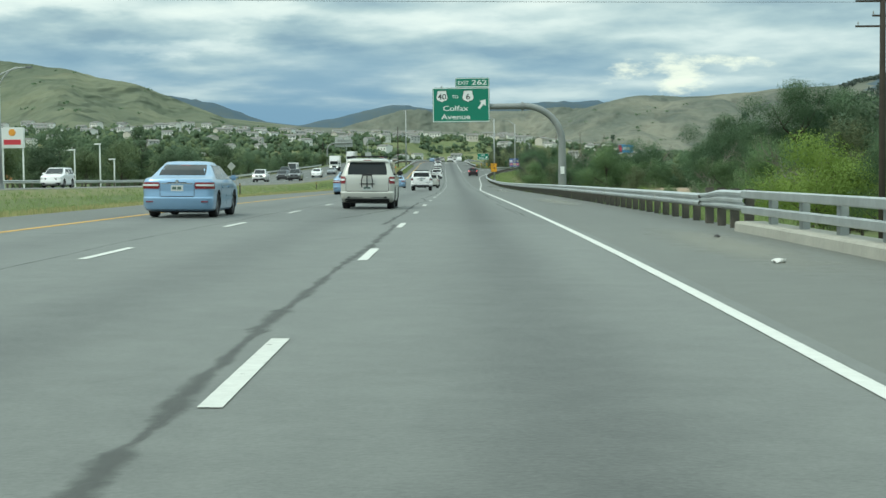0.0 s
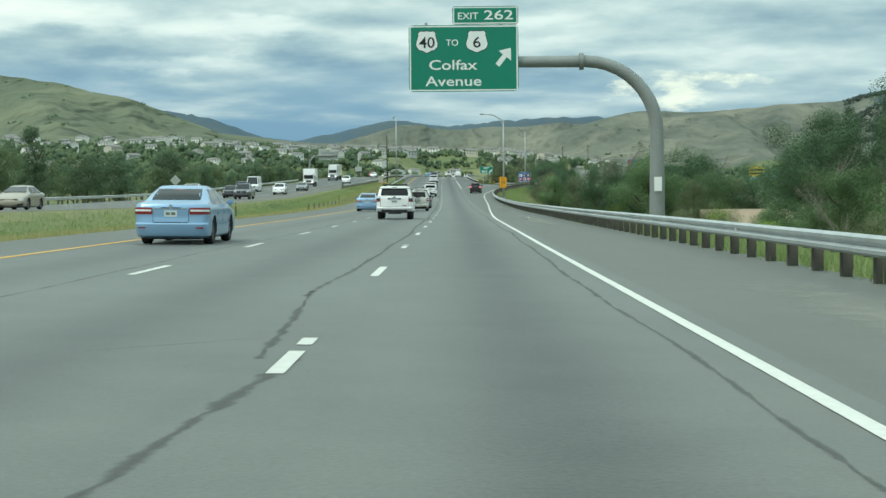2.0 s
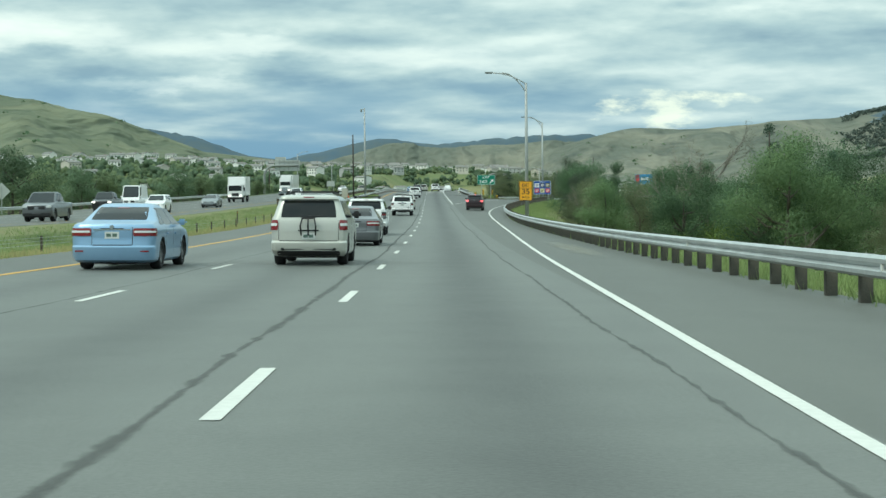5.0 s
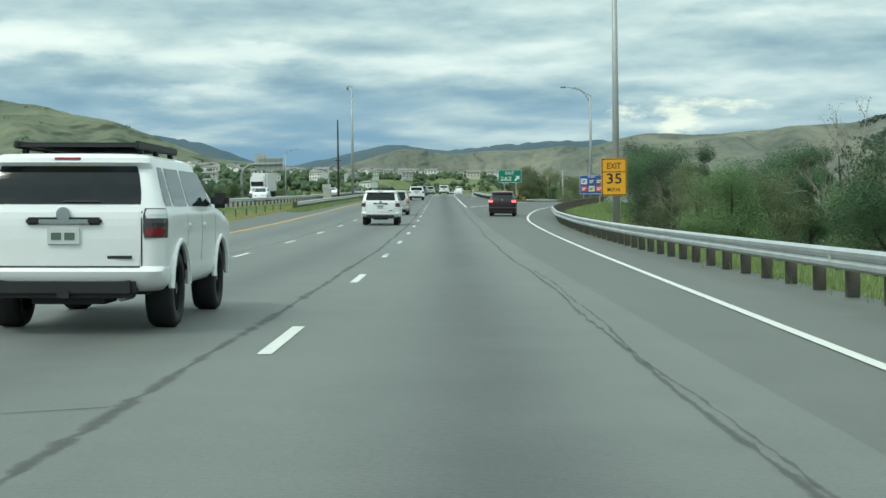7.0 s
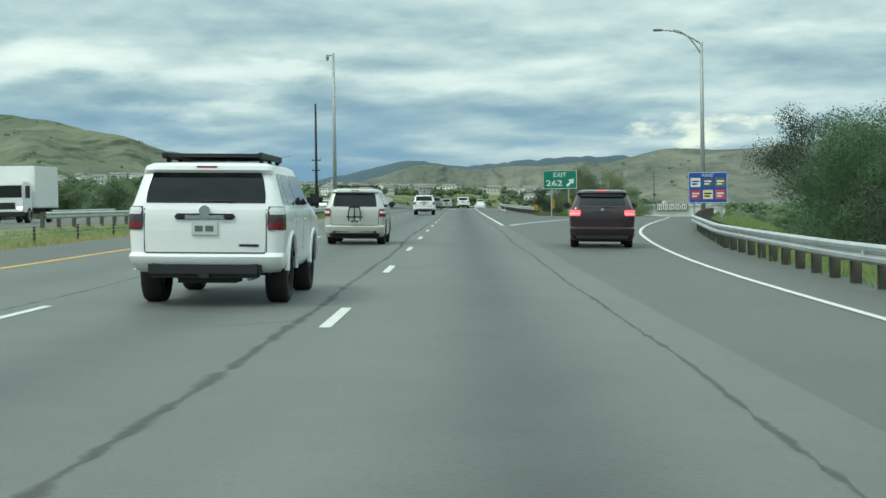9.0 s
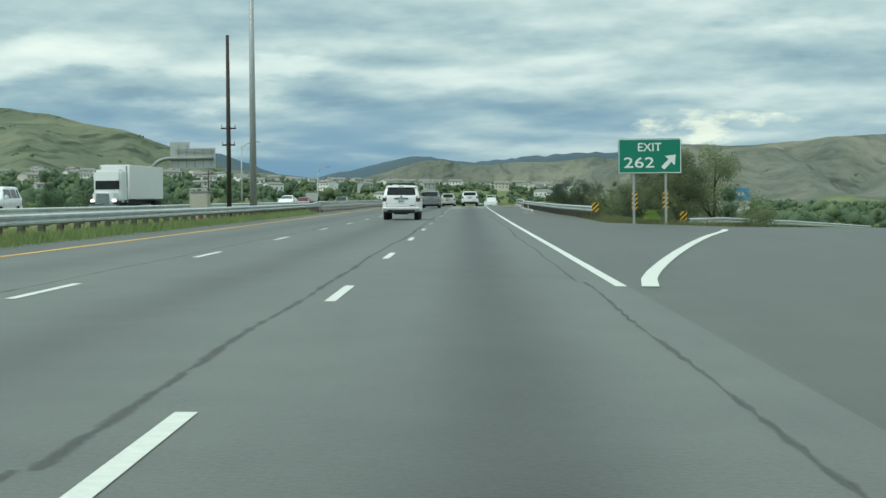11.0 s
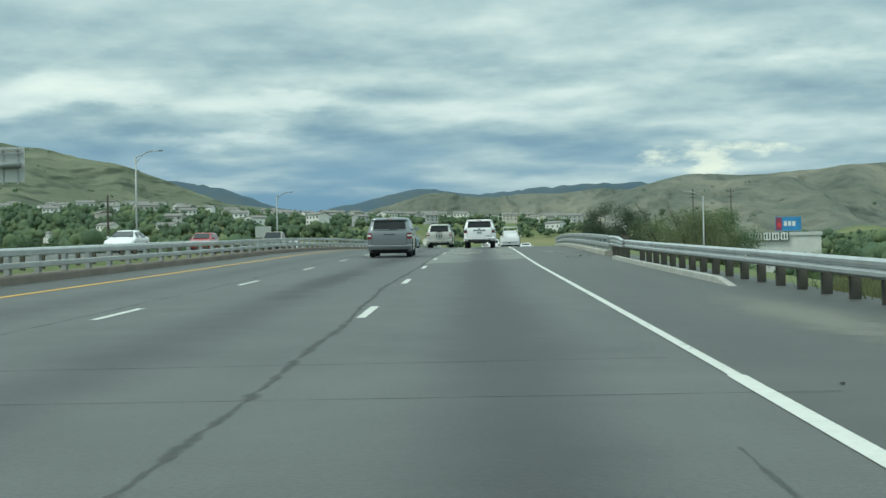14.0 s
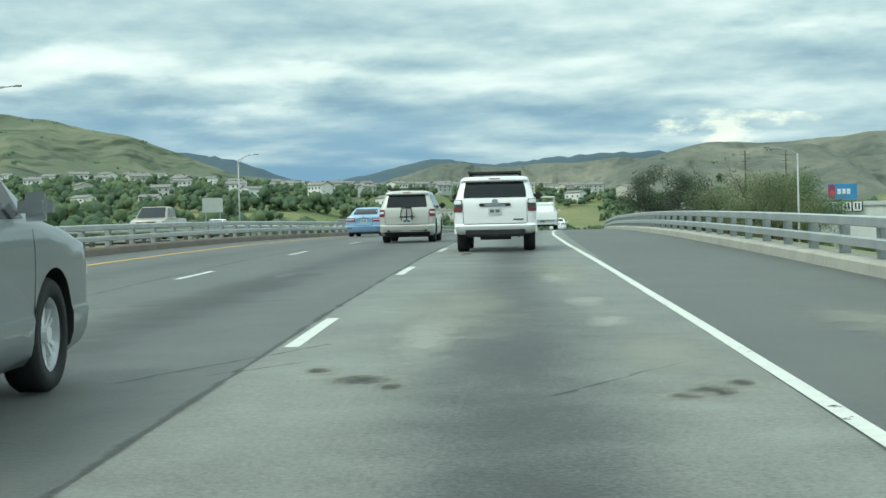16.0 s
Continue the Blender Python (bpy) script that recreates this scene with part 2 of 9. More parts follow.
def sweep(bm, section, path, closed=False):
    """A strip: section points (across, up) carried along path points (s list of (origin, across vector))."""
    rows = []
    for o, ac in path:
        rows.append([bm.verts.new(o + ac * a + Vector((0, 0, b))) for a, b in section])
    k = len(section)
    for i in range(len(rows) - 1):
        for j in range(k if closed else k - 1):
            bm.faces.new((rows[i][j], rows[i][(j + 1) % k], rows[i + 1][(j + 1) % k], rows[i + 1][j]))
    if closed:
        bm.faces.new(rows[0][::-1])
        bm.faces.new(rows[-1])
    bmesh.ops.recalc_face_normals(bm, faces=bm.faces)
    return bm


NOISE_TAB = {}


def wrap_noise(x, y, seed=0):
    """Smooth value noise on arrays."""
    if seed not in NOISE_TAB:
        NOISE_TAB[seed] = np.random.RandomState(seed).rand(256, 256)
    tab = NOISE_TAB[seed]
    xi, yi = np.floor(x).astype(int), np.floor(y).astype(int)
    fx, fy = x - xi, y - yi
    fx, fy = fx * fx * (3 - 2 * fx), fy * fy * (3 - 2 * fy)
    g = lambda a, b: tab[a & 255, b & 255]
    return (g(xi, yi) * (1 - fx) + g(xi + 1, yi) * fx) * (1 - fy) + (g(xi, yi + 1) * (1 - fx) + g(xi + 1, yi + 1) * fx) * fy


def fbm(x, y, octaves=5, seed=0):
    t, a, n = 0, 1.0, 0
    for k in range(octaves):
        t = t + a * wrap_noise(x * 2 ** k, y * 2 ** k, seed + k)
        n += a
        a *= 0.5
    return t / n



# ------------------------------------------------------------ the land
# u of the carriageway's edges: our pavement, the median, the other carriageway
U_YELLOW, U_DASH_B, U_DASH_A, U_WHITE = -7.36, -3.68, 0.0, 3.66
U_LEFT, U_RIGHT = -10.4, 7.9


def opp_u(s):
    """The u of the near edge of the other carriageway, which closes in on ours."""
    return np.interp(s, [-400, 0, 150, 300, 360, 410, 3000], [-23, -22, -20.5, -20, -18, -16, -15.5])


def opp_dz(s):
    """How far the other carriageway lies above ours."""
    return np.interp(s, [-400, 0, 150, 230, 300, 360, 3000], [0.5, 0.5, 0.5, 0.45, 0.15, 0.05, 0.0])


OPP_W = 17.5


def ramp_line(s):
    """The u of the exit lane's right edge line."""
    return sum(np.interp(s + d, [-400, 30, 95, 150, 190, 219, 231, 256, 284, 300, 321, 337, 355, 380], [3.56, 3.54, 3.40, 3.54, 4.35, 5.02, 5.30, 5.75, 6.22, 6.60, 8.14, 9.9, 13.0, 17.6]) for d in (-9, -6, -3, 0, 3, 6, 9)) / 7


def bridge_line(s):
    """The outer edge line, which eases inwards over the second bridge."""
    return U_WHITE + np.interp(s, [470, 485, 497, 512, 530, 600], [0.0, -0.08, -0.20, -0.42, -0.60, -0.55])


def gore_line(s):
    """The u of the exit ramp's left edge line, from the point of the gore."""
    return sum(np.interp(s + d, [344, 351, 357, 360, 366, 373, 380], [3.9, 5.09, 6.2, 6.8, 8.0, 9.5, 11.4]) for d in (-3, -1.5, 0, 1.5, 3)) / 5


def rail_u(s):
    """The u of the guard rail along the outer shoulder and the exit ramp."""
    return np.interp(s, [-400, 215, 250, 270, 290, 309, 330, 350, 372], [7.15, 7.05, 7.0, 7.2, 7.75, 8.9, 11.4, 14.8, 19.0])


def pave_right(s):
    """The u of the pavement's outer edge."""
    return np.interp(s, [-400, 250, 290, 309, 330, 350, 378, 384, 396, 1500], [7.6, 7.5, 8.2, 9.4, 12.0, 15.4, 21, 12.5, 8.2, 8.0])


def ridge(az, marks):
    """A skyline: slope over the horizon by azimuth, eased between a few marks."""
    a = np.array([m[0] for m in marks])
    e = np.array([m[1] for m in marks])
    t = 0
    for k in (-1.5, -0.5, 0.5, 1.5):
        t = t + np.interp(az + k * 0.006, a, e) / 4
    return t


LEFT_HILL = [(-0.9, 0.03), (-0.6, 0.06), (-0.40, 0.083), (-0.29, 0.0785), (-0.225, 0.066), (-0.175, 0.046), (-0.135, 0.030), (-0.09, 0.012), (0.0, 0.0)]
BLUE_RIDGE = [(-0.40, 0.0), (-0.26, 0.050), (-0.196, 0.0560), (-0.170, 0.0515), (-0.140, 0.0405), (-0.10, 0.026), (-0.05, 0.0)]
FAR_RIDGE = [(-0.14, 0.012), (-0.105, 0.034), (-0.085, 0.0375), (-0.055, 0.0445), (-0.036, 0.0485), (-0.012, 0.0430), (0.007, 0.0452), (0.05, 0.0465), (0.087, 0.0490), (0.14, 0.044), (0.20, 0.02)]
TAN_HILLS = [(-0.12, 0.015), (-0.07, 0.034), (-0.03, 0.0455), (0.0, 0.039), (0.02, 0.0425), (0.045, 0.041), (0.075, 0.0445), (0.12, 0.045), (0.2, 0.03)]
RIGHT_HILL = [(-0.06, 0.0), (0.04, 0.026), (0.08, 0.042), (0.130, 0.0532), (0.155, 0.0495), (0.18, 0.0512), (0.21, 0.0522), (0.24, 0.0535), (0.28, 0.060), (0.34, 0.064), (0.6, 0.05), (0.9, 0.03)]


def land(x, y):
    """The height of the ground."""
    s = y
    u = x - road_x(s)
    zr = road_z(s) + tilt(s, u)
    ou = opp_u(s)
    near = zr - 0.06 - 0.9 * np.clip((s - 560) / 80, 0, 1)
    # right: an embankment that falls to lower ground
    low_r = zr * 0.35 - 5.6
    pr = pave_right(s)
    right = np.clip((u - pr - 0.9) / 14.0, 0, 1)
    right = right * right * (3 - 2 * right)
    h = near * (1 - right) + low_r * right
    # left: the median lies a little low, then the other carriageway, then lower ground
    med = np.clip((U_LEFT - 0.3 - u) / 3.0, 0, 1) * np.clip((u - ou) / 2.5, 0, 1)
    h = h - 0.35 * med
    o_in = np.clip((ou + 3.2 - u) / 2.4, 0, 1)
    h = h + o_in * opp_dz(s)
    left = np.clip((ou - OPP_W - 1.2 - u) / 16.0, 0, 1)
    left = left * left * (3 - 2 * left)
    h = h * (1 - left) + (zr * 0.6 - 2.6) * left
    # far: gentle rise, then the hills
    dx, dy = x - 1.0, y
    r = np.sqrt(dx * dx + dy * dy)
    az = np.arctan2(dx, np.maximum(dy, 1e-3))
    away = np.clip((r - 520) / 700, 0, 1)
    away = away * away * (3 - 2 * away)
    # the highway keeps to a flat-floored corridor until it bends out of sight
    keep = np.maximum(np.clip((np.abs(u + 6) - 44) / 70, 0, 1), np.clip((s - 1250) / 300, 0, 1))
    away = away * keep
    rise = np.interp(az, [-0.5, -0.16, -0.10, 0.04, 0.12, 0.2], [0.046, 0.044, 0.036, 0.030, 0.016, 0.013])
    far = (r - 520) * rise
    h = h * (1 - away) + far * away
    ahead = np.clip((dy + 200) / 400, 0, 1)
    hh = 0 * r
    for rk, wk, marks in ((3300, 1250, LEFT_HILL), (4700, 330, BLUE_RIDGE), (4750, 350, FAR_RIDGE), (4250, 560, TAN_HILLS), (3850, 1150, RIGHT_HILL)):
        spur = (fbm(az * 22 + rk, r / 1150, 4, int(rk) % 97) - 0.5)
        q = (r - rk * (1 + (0.05 if rk > 4500 else 0.14) * spur)) / wk
        crest = ridge(az / 0.98, marks) * 0.98 * rk
        fall = np.exp(-np.abs(q) ** 1.7)
        gully = np.clip(np.abs(fbm(az * 19 + rk + spur * 0.5, r / 2000 + 3, 4, 7) - 0.5) * 3.2, 0, 1)
        hh = np.maximum(hh, crest * fall * (1 - 0.42 * (1 - gully) * np.clip(np.abs(q) * 1.5, 0, 1)))
    hh = hh * ahead
    hh = hh + (fbm(x / 250, y / 250, 4, 11) - 0.5) * 16 * np.clip(hh / 60, 0, 1)
    far_on = np.clip((r - 1000) / 700, 0, 1)
    return np.maximum(h, h * (1 - far_on) + hh * far_on)


def axis_lines(lo, hi, c, fine, grow, reach):
    """Grid lines that are dense round c +- reach and widen outwards."""
    pts = list(np.arange(c - reach, c + reach + fine / 2, fine))
    d, x = fine, pts[-1]
    while x < hi:
        d = min(d * grow, 28); x += d; pts.append(x)
    d, x = fine, pts[0]
    while x > lo:
        d = min(d * grow, 28); x -= d; pts.insert(0, x)
    return np.array(pts)


def build_ground():
    xs = axis_lines(-4200, 4200, -8, 1.2, 1.08, 34)
    ys = np.concatenate([np.arange(-320, 800, 5.0), axis_lines(800, 5300, 812, 6, 1.04, 12)])
    ys = np.unique(np.round(ys, 2))
    X, Y = np.meshgrid(xs, ys)
    Zg = land(X, Y)
    nx, ny = len(xs), len(ys)
    co = np.stack([X, Y, Zg], -1).reshape(-1, 3)
    i = np.arange(nx * ny).reshape(ny, nx)
    f = np.stack([i[:-1, :-1], i[:-1, 1:], i[1:, 1:], i[1:, :-1]], -1).reshape(-1, 4)
    me = bpy.data.meshes.new("ground")
    me.vertices.add(len(co)); me.vertices.foreach_set("co", co.ravel())
    me.loops.add(f.size); me.loops.foreach_set("vertex_index", f.ravel())
    me.polygons.add(len(f)); me.polygons.foreach_set("loop_start", np.arange(0, f.size, 4))
    me.polygons.foreach_set("use_smooth", np.ones(len(f), bool))
    me.update()
    me.materials.append(ground_material())
    # blue of the distant haze is put into the ridge's base colour
    me.materials.append(mat("hazed_forested_ridge", (0.070, 0.112, 0.150), 0.95, var=0.5, scale=0.02, color2=(0.095, 0.122, 0.125), spec=0.1))
    # the highest far crests carry dark conifers in this hazed tone
    c = Zg[:-1, :-1]
    rr = np.hypot(X[:-1, :-1], Y[:-1, :-1])
    patch = fbm(X[:-1, :-1] / 280, Y[:-1, :-1] / 280, 3, 21)
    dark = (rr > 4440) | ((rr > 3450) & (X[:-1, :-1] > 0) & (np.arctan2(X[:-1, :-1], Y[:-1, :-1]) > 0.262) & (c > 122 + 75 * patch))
    azc = np.arctan2(X[:-1, :-1], Y[:-1, :-1])
    dry = (~dark) & (rr > 2300) & (azc > -0.115 + 0.05 * (patch - 0.5))
    hill = (~dark) & (~dry) & (rr > 1150) & (azc < -0.06)
    me.materials.append(hill_material("dry_hill_grass", (0.205, 0.206, 0.160), (0.122, 0.137, 0.110), (0.078, 0.094, 0.083)))
    me.materials.append(hill_material("green_hill_grass", (0.174, 0.190, 0.124), (0.114, 0.136, 0.092), (0.066, 0.087, 0.066)))
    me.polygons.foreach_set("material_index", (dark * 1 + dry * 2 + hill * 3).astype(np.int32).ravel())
    ob = new("ground", me)
    tagged(ob, "dry grass and scrub over rolling foothills", "ground", "", "structure")


def hill_material(name, pale, green, scrub):
    """Hillside grass with folds, gullies and patches of low scrub."""
    m = bpy.data.materials.new(name)
    m.use_nodes = True
    nt = m.node_tree
    N, L = nt.nodes.new, nt.links.new
    b = nt.nodes["Principled BSDF"]
    b.inputs["Roughness"].default_value = 0.95
    b.inputs["Specular IOR Level"].default_value = 0.1
    co = N("ShaderNodeTexCoord")

    def noise_of(sc, det, rough, stretch):
        mp = N("ShaderNodeMapping"); mp.inputs["Scale"].default_value = stretch
        L(co.outputs["Object"], mp.inputs["Vector"])
        n = N("ShaderNodeTexNoise"); n.inputs["Scale"].default_value = sc; n.inputs["Detail"].default_value = det; n.inputs["Roughness"].default_value = rough
        L(mp.outputs[0], n.inputs["Vector"])
        return n.outputs["Fac"]

    def mixc(fac, a, c, lo, hi):
        r = N("ShaderNodeMapRange"); r.inputs[1].default_value, r.inputs[2].default_value = lo, hi
        L(fac, r.inputs[0])
        x = N("ShaderNodeMix"); x.data_type = 'RGBA'
        L(r.outputs[0], x.inputs[0])
        for k, v in ((6, a), (7, c)):
            if isinstance(v, tuple):
                x.inputs[k].default_value = (*v, 1)
            else:
                L(v, x.inputs[k])
        return x.outputs[2]
    fold = noise_of(0.0066, 3.5, 0.5, (1.0, 0.35, 1.2))
    c1 = mixc(noise_of(0.0047, 5, 0.6, (1, 0.5, 1)), pale, green, 0.40, 0.62)
    # low folds take the darker green: gully shade put into the colour
    c2 = mixc(fold, green, c1, 0.38, 0.54)
    c3 = mixc(noise_of(0.0092, 6, 0.65, (1, 0.4, 1.5)), c2, scrub, 0.54, 0.74)
    L(c3, b.inputs["Base Color"])
    bp = N("ShaderNodeBump"); bp.inputs["Strength"].default_value = 1.0; bp.inputs["Distance"].default_value = 155.0
    L(fold, bp.inputs["Height"]); L(bp.outputs[0], b.inputs["Normal"])
    return m


def ground_material():
    m = bpy.data.materials.new("grassland")
    m.use_nodes = True
    nt = m.node_tree
    N, L = nt.nodes.new, nt.links.new
    b = nt.nodes["Principled BSDF"]
    b.inputs["Roughness"].default_value = 0.95
    b.inputs["Specular IOR Level"].default_value = 0.1
    co = N("ShaderNodeTexCoord")

    def noise_of(sc, det, rough=0.55):
        n = N("ShaderNodeTexNoise"); n.inputs["Scale"].default_value = sc; n.inputs["Detail"].default_value = det; n.inputs["Roughness"].default_value = rough
        L(co.outputs["Object"], n.inputs["Vector"])
        return n.outputs["Fac"]

    def mixc(fac, a, c, lo, hi):
        r = N("ShaderNodeMapRange"); r.inputs[1].default_value, r.inputs[2].default_value = lo, hi
        L(fac, r.inputs[0])
        x = N("ShaderNodeMix"); x.data_type = 'RGBA'
        L(r.outputs[0], x.inputs[0])
        for k, v in ((6, a), (7, c)):
            if isinstance(v, tuple):
                x.inputs[k].default_value = (*v, 1)
            else:
                L(v, x.inputs[k])
        return x.outputs[2]
    g1 = mixc(noise_of(0.012, 6), (0.130, 0.168, 0.075), (0.225, 0.215, 0.115), 0.42, 0.64)
    g2 = mixc(noise_of(0.35, 6, 0.7), g1, (0.105, 0.145, 0.055), 0.50, 0.75)
    g3 = mixc(noise_of(0.03, 8, 0.75), g2, (0.045, 0.075, 0.035), 0.56, 0.66)
    L(mixc(noise_of(6.0, 3), g3, (0.20, 0.19, 0.09), 0.5, 0.95), b.inputs["Base Color"])
    return m


build_ground()


# ------------------------------------------------------------ the carriageways
def asphalt(name, base, lanes, extra=()):
    """Worn asphalt; UV.x is metres across, UV.y metres along. lanes: centres of the lanes, darkened by oil."""
    m = bpy.data.materials.new(name)
    m.use_nodes = True
    nt = m.node_tree
    N, L = nt.nodes.new, nt.links.new
    b = nt.nodes["Principled BSDF"]
    b.inputs["Roughness"].default_value = 0.62
    b.inputs["Sheen Weight"].default_value = 0.14
    b.inputs["Sheen Roughness"].default_value = 0.4
    b.inputs["Sheen Tint"].default_value = (1.0, 1.0, 0.94, 1)
    b.inputs["Specular IOR Level"].default_value = 0.55
    uv = N("ShaderNodeTexCoord")
    sep = N("ShaderNodeSeparateXYZ"); L(uv.outputs["UV"], sep.inputs[0])
    mp = N("ShaderNodeMapping"); mp.inputs["Scale"].default_value = (1.0, 0.10, 1)
    L(uv.outputs["UV"], mp.inputs["Vector"])

    def noise_of(sc, det, src, rough=0.6):
        n = N("ShaderNodeTexNoise"); n.inputs["Scale"].default_value = sc; n.inputs["Detail"].default_value = det; n.inputs["Roughness"].default_value = rough
        L(src, n.inputs["Vector"])
        return n.outputs["Fac"]
    streak = noise_of(0.8, 5, mp.outputs[0])
    patch = noise_of(0.06, 4, uv.outputs["UV"])
    grain = noise_of(26, 3, uv.outputs["UV"], 0.7)
    stone = N("ShaderNodeTexVoronoi"); stone.inputs["Scale"].default_value = 55
    L(uv.outputs["UV"], stone.inputs["Vector"])
    total = None
    for c, share in lanes:
        d = N("ShaderNodeMath"); d.operation = 'SUBTRACT'; L(sep.outputs[0], d.inputs[0]); d.inputs[1].default_value = c
        q = N("ShaderNodeMath"); q.operation = 'MULTIPLY'; L(d.outputs[0], q.inputs[0]); L(d.outputs[0], q.inputs[1])
        e = N("ShaderNodeMath"); e.operation = 'MULTIPLY'; L(q.outputs[0], e.inputs[0]); e.inputs[1].default_value = -2.6
        p = N("ShaderNodeMath"); p.operation = 'EXPONENT'; L(e.outputs[0], p.inputs[0])
        w = N("ShaderNodeMath"); w.operation = 'MULTIPLY'; L(p.outputs[0], w.inputs[0]); w.inputs[1].default_value = share
        p = w
        if total is None:
            total = p.outputs[0]
        else:
            a = N("ShaderNodeMath"); a.operation = 'ADD'; L(total, a.inputs[0]); L(p.outputs[0], a.inputs[1]); total = a.outputs[0]

    def madd(a, k, c):
        x = N("ShaderNodeMath"); x.operation = 'MULTIPLY_ADD'
        L(a, x.inputs[0]); x.inputs[1].default_value = k
        if isinstance(c, float):
            x.inputs[2].default_value = c
        else:
            L(c, x.inputs[2])
        return x.outputs[0]
    v = madd(streak, 0.50, 0.75)
    v = madd(patch, 0.40, madd(v, 1.0, -0.20))
    v = madd(noise_of(0.7, 7, uv.outputs["UV"], 0.66), 0.60, madd(v, 1.0, -0.30))
    v = madd(grain, 0.80, madd(v, 1.0, -0.40))
    v = madd(stone.outputs["Distance"], -0.25, madd(v, 1.0, 0.09))
    if total is not None:
        oil = N("ShaderNodeMath"); oil.operation = 'MULTIPLY'; L(total, oil.inputs[0]); L(madd(streak, 0.9, 0.15), oil.inputs[1])
        v = madd(oil.outputs[0], -0.74, v)
    # the first bridge deck is paler, the second one darker, newer paving
    for lo, hi, gain in ((37, 34, 0.16), (424, 426, -0.15), (280, 385, -0.34)) + tuple(extra):
        deck = N("ShaderNodeMapRange"); deck.inputs[1].default_value, deck.inputs[2].default_value = lo, hi
        L(sep.outputs[1], deck.inputs[0])
        v = madd(deck.outputs[0], gain, v)
    # the bridge decks are rough and blotched
    for lo, hi, size, gain in ((37, 34, 2.4, 0.9), (424, 426, 0.9, 0.55)):
        deck = N("ShaderNodeMapRange"); deck.inputs[1].default_value, deck.inputs[2].default_value = lo, hi
        L(sep.outputs[1], deck.inputs[0])
        spot = N("ShaderNodeMath"); spot.operation = 'MULTIPLY'
        L(deck.outputs[0], spot.inputs[0]); L(madd(noise_of(size, 6, uv.outputs["UV"], 0.72), gain, -0.5 * gain), spot.inputs[1])
        v = madd(spot.outputs[0], 1.0, v)
    mul = N("ShaderNodeVectorMath"); mul.operation = 'SCALE'; mul.inputs[0].default_value = base
    L(v, mul.inputs[3])
    L(mul.outputs[0], b.inputs["Base Color"])
    bp = N("ShaderNodeBump"); bp.inputs["Strength"].default_value = 0.35; bp.inputs["Distance"].default_value = 0.01
    L(grain, bp.inputs["Height"]); L(bp.outputs[0], b.inputs["Normal"])
    return m


def strip(name, s0, s1, ua, ub, h, material, step=4.0, across=2, uvshift=0.0):
    """A sheet along the road between two lines u(s)."""
    ss = np.arange(s0, s1 + step / 2, step)
    verts, uv = [], []
    for s in ss:
        a = ua(s) if callable(ua) else ua
        c = ub(s) if callable(ub) else ub
        hh = h(s) if callable(h) else h
        for k in range(across):
            u = a + (c - a) * k / (across - 1)
            verts.append(R(s, u, hh)); uv.append((u + uvshift, s))
    n = across
    faces = [(i * n + k, i * n + k + 1, (i + 1) * n + k + 1, (i + 1) * n + k) for i in range(len(ss) - 1) for k in range(n - 1)]
    return quadmesh(name, verts, faces, material, uv)


ASPHALT = asphalt("asphalt", (0.104, 0.110, 0.098), ((-5.5, 0.65), (-1.83, 0.85), (1.83, 1.25)))
SHOULDER = asphalt("shoulder_asphalt", (0.072, 0.075, 0.062), (), ((170, 110, 0.16), (230, 300, -0.10), (440, 470, 0.30)))
BRIDGE_LANE = asphalt("bridge_overlay", (0.275, 0.284, 0.242), ((1.83, 0.95),))
# the overlay starts along a slanting joint
us = (-0.12, 1.1, 2.3, U_WHITE - 0.12)
rows = np.linspace(0, 1, 41)
at = [(float(np.interp(u, [-4.2, 1.4, 7.0], [457.5, 466.5, 478])) * (1 - f) + 590 * f, u) for f in rows for u in us]
tagged(quadmesh("bridge_lane", [R(s, u, 0.003) for s, u in at], [(4 * i + k, 4 * i + k + 1, 4 * i + k + 5, 4 * i + k + 4) for i in range(40) for k in range(3)], BRIDGE_LANE, [(u, s) for s, u in at]), "paler worn overlay in the outer lane of the bridge", "road", "", "structure")
# the exit ramp leaves to the right
tagged(strip("road", -320, 1400, U_YELLOW - 0.2, U_WHITE + 0.1, 0.0, ASPHALT), "worn grey asphalt highway with sealed cracks", "road", "", "structure")
tagged(strip("shoulder_left", -320, 1400, U_LEFT, U_YELLOW - 0.2, -0.004, SHOULDER), "weathered asphalt inner shoulder", "shoulder", "", "structure")
tagged(strip("shoulder_right", -320, 1400, U_WHITE + 0.1, pave_right, -0.004, SHOULDER, across=4), "weathered asphalt outer shoulder", "shoulder", "", "structure")
tagged(strip("road_opposite", -320, 1400, lambda s: opp_u(s) - OPP_W, opp_u, lambda s: opp_dz(s) - 0.0, SHOULDER), "pale asphalt carriageway for oncoming traffic", "road", "", "structure")

CURB = mat("curb_concrete", (0.42, 0.42, 0.38), 0.85, var=0.3, scale=3, bump=0.2, bscale=30)
verts = [R(s, u, h) for s in np.arange(442, 468.1, 2.0) for u, h in ((6.68, -0.03), (6.70, -0.02 if s < 443 else 0.12), (6.84, -0.02 if s < 443 else 0.13), (6.86, -0.03))]
tagged(quadmesh("kerb", verts, [(4 * i + k, 4 * i + k + 1, 4 * i + k + 5, 4 * i + k + 4) for i in range(len(verts) // 4 - 1) for k in range(3)], CURB, [(0, 0)] * len(verts)), "low pale concrete kerb leading to the bridge", "kerb", "", "structure")

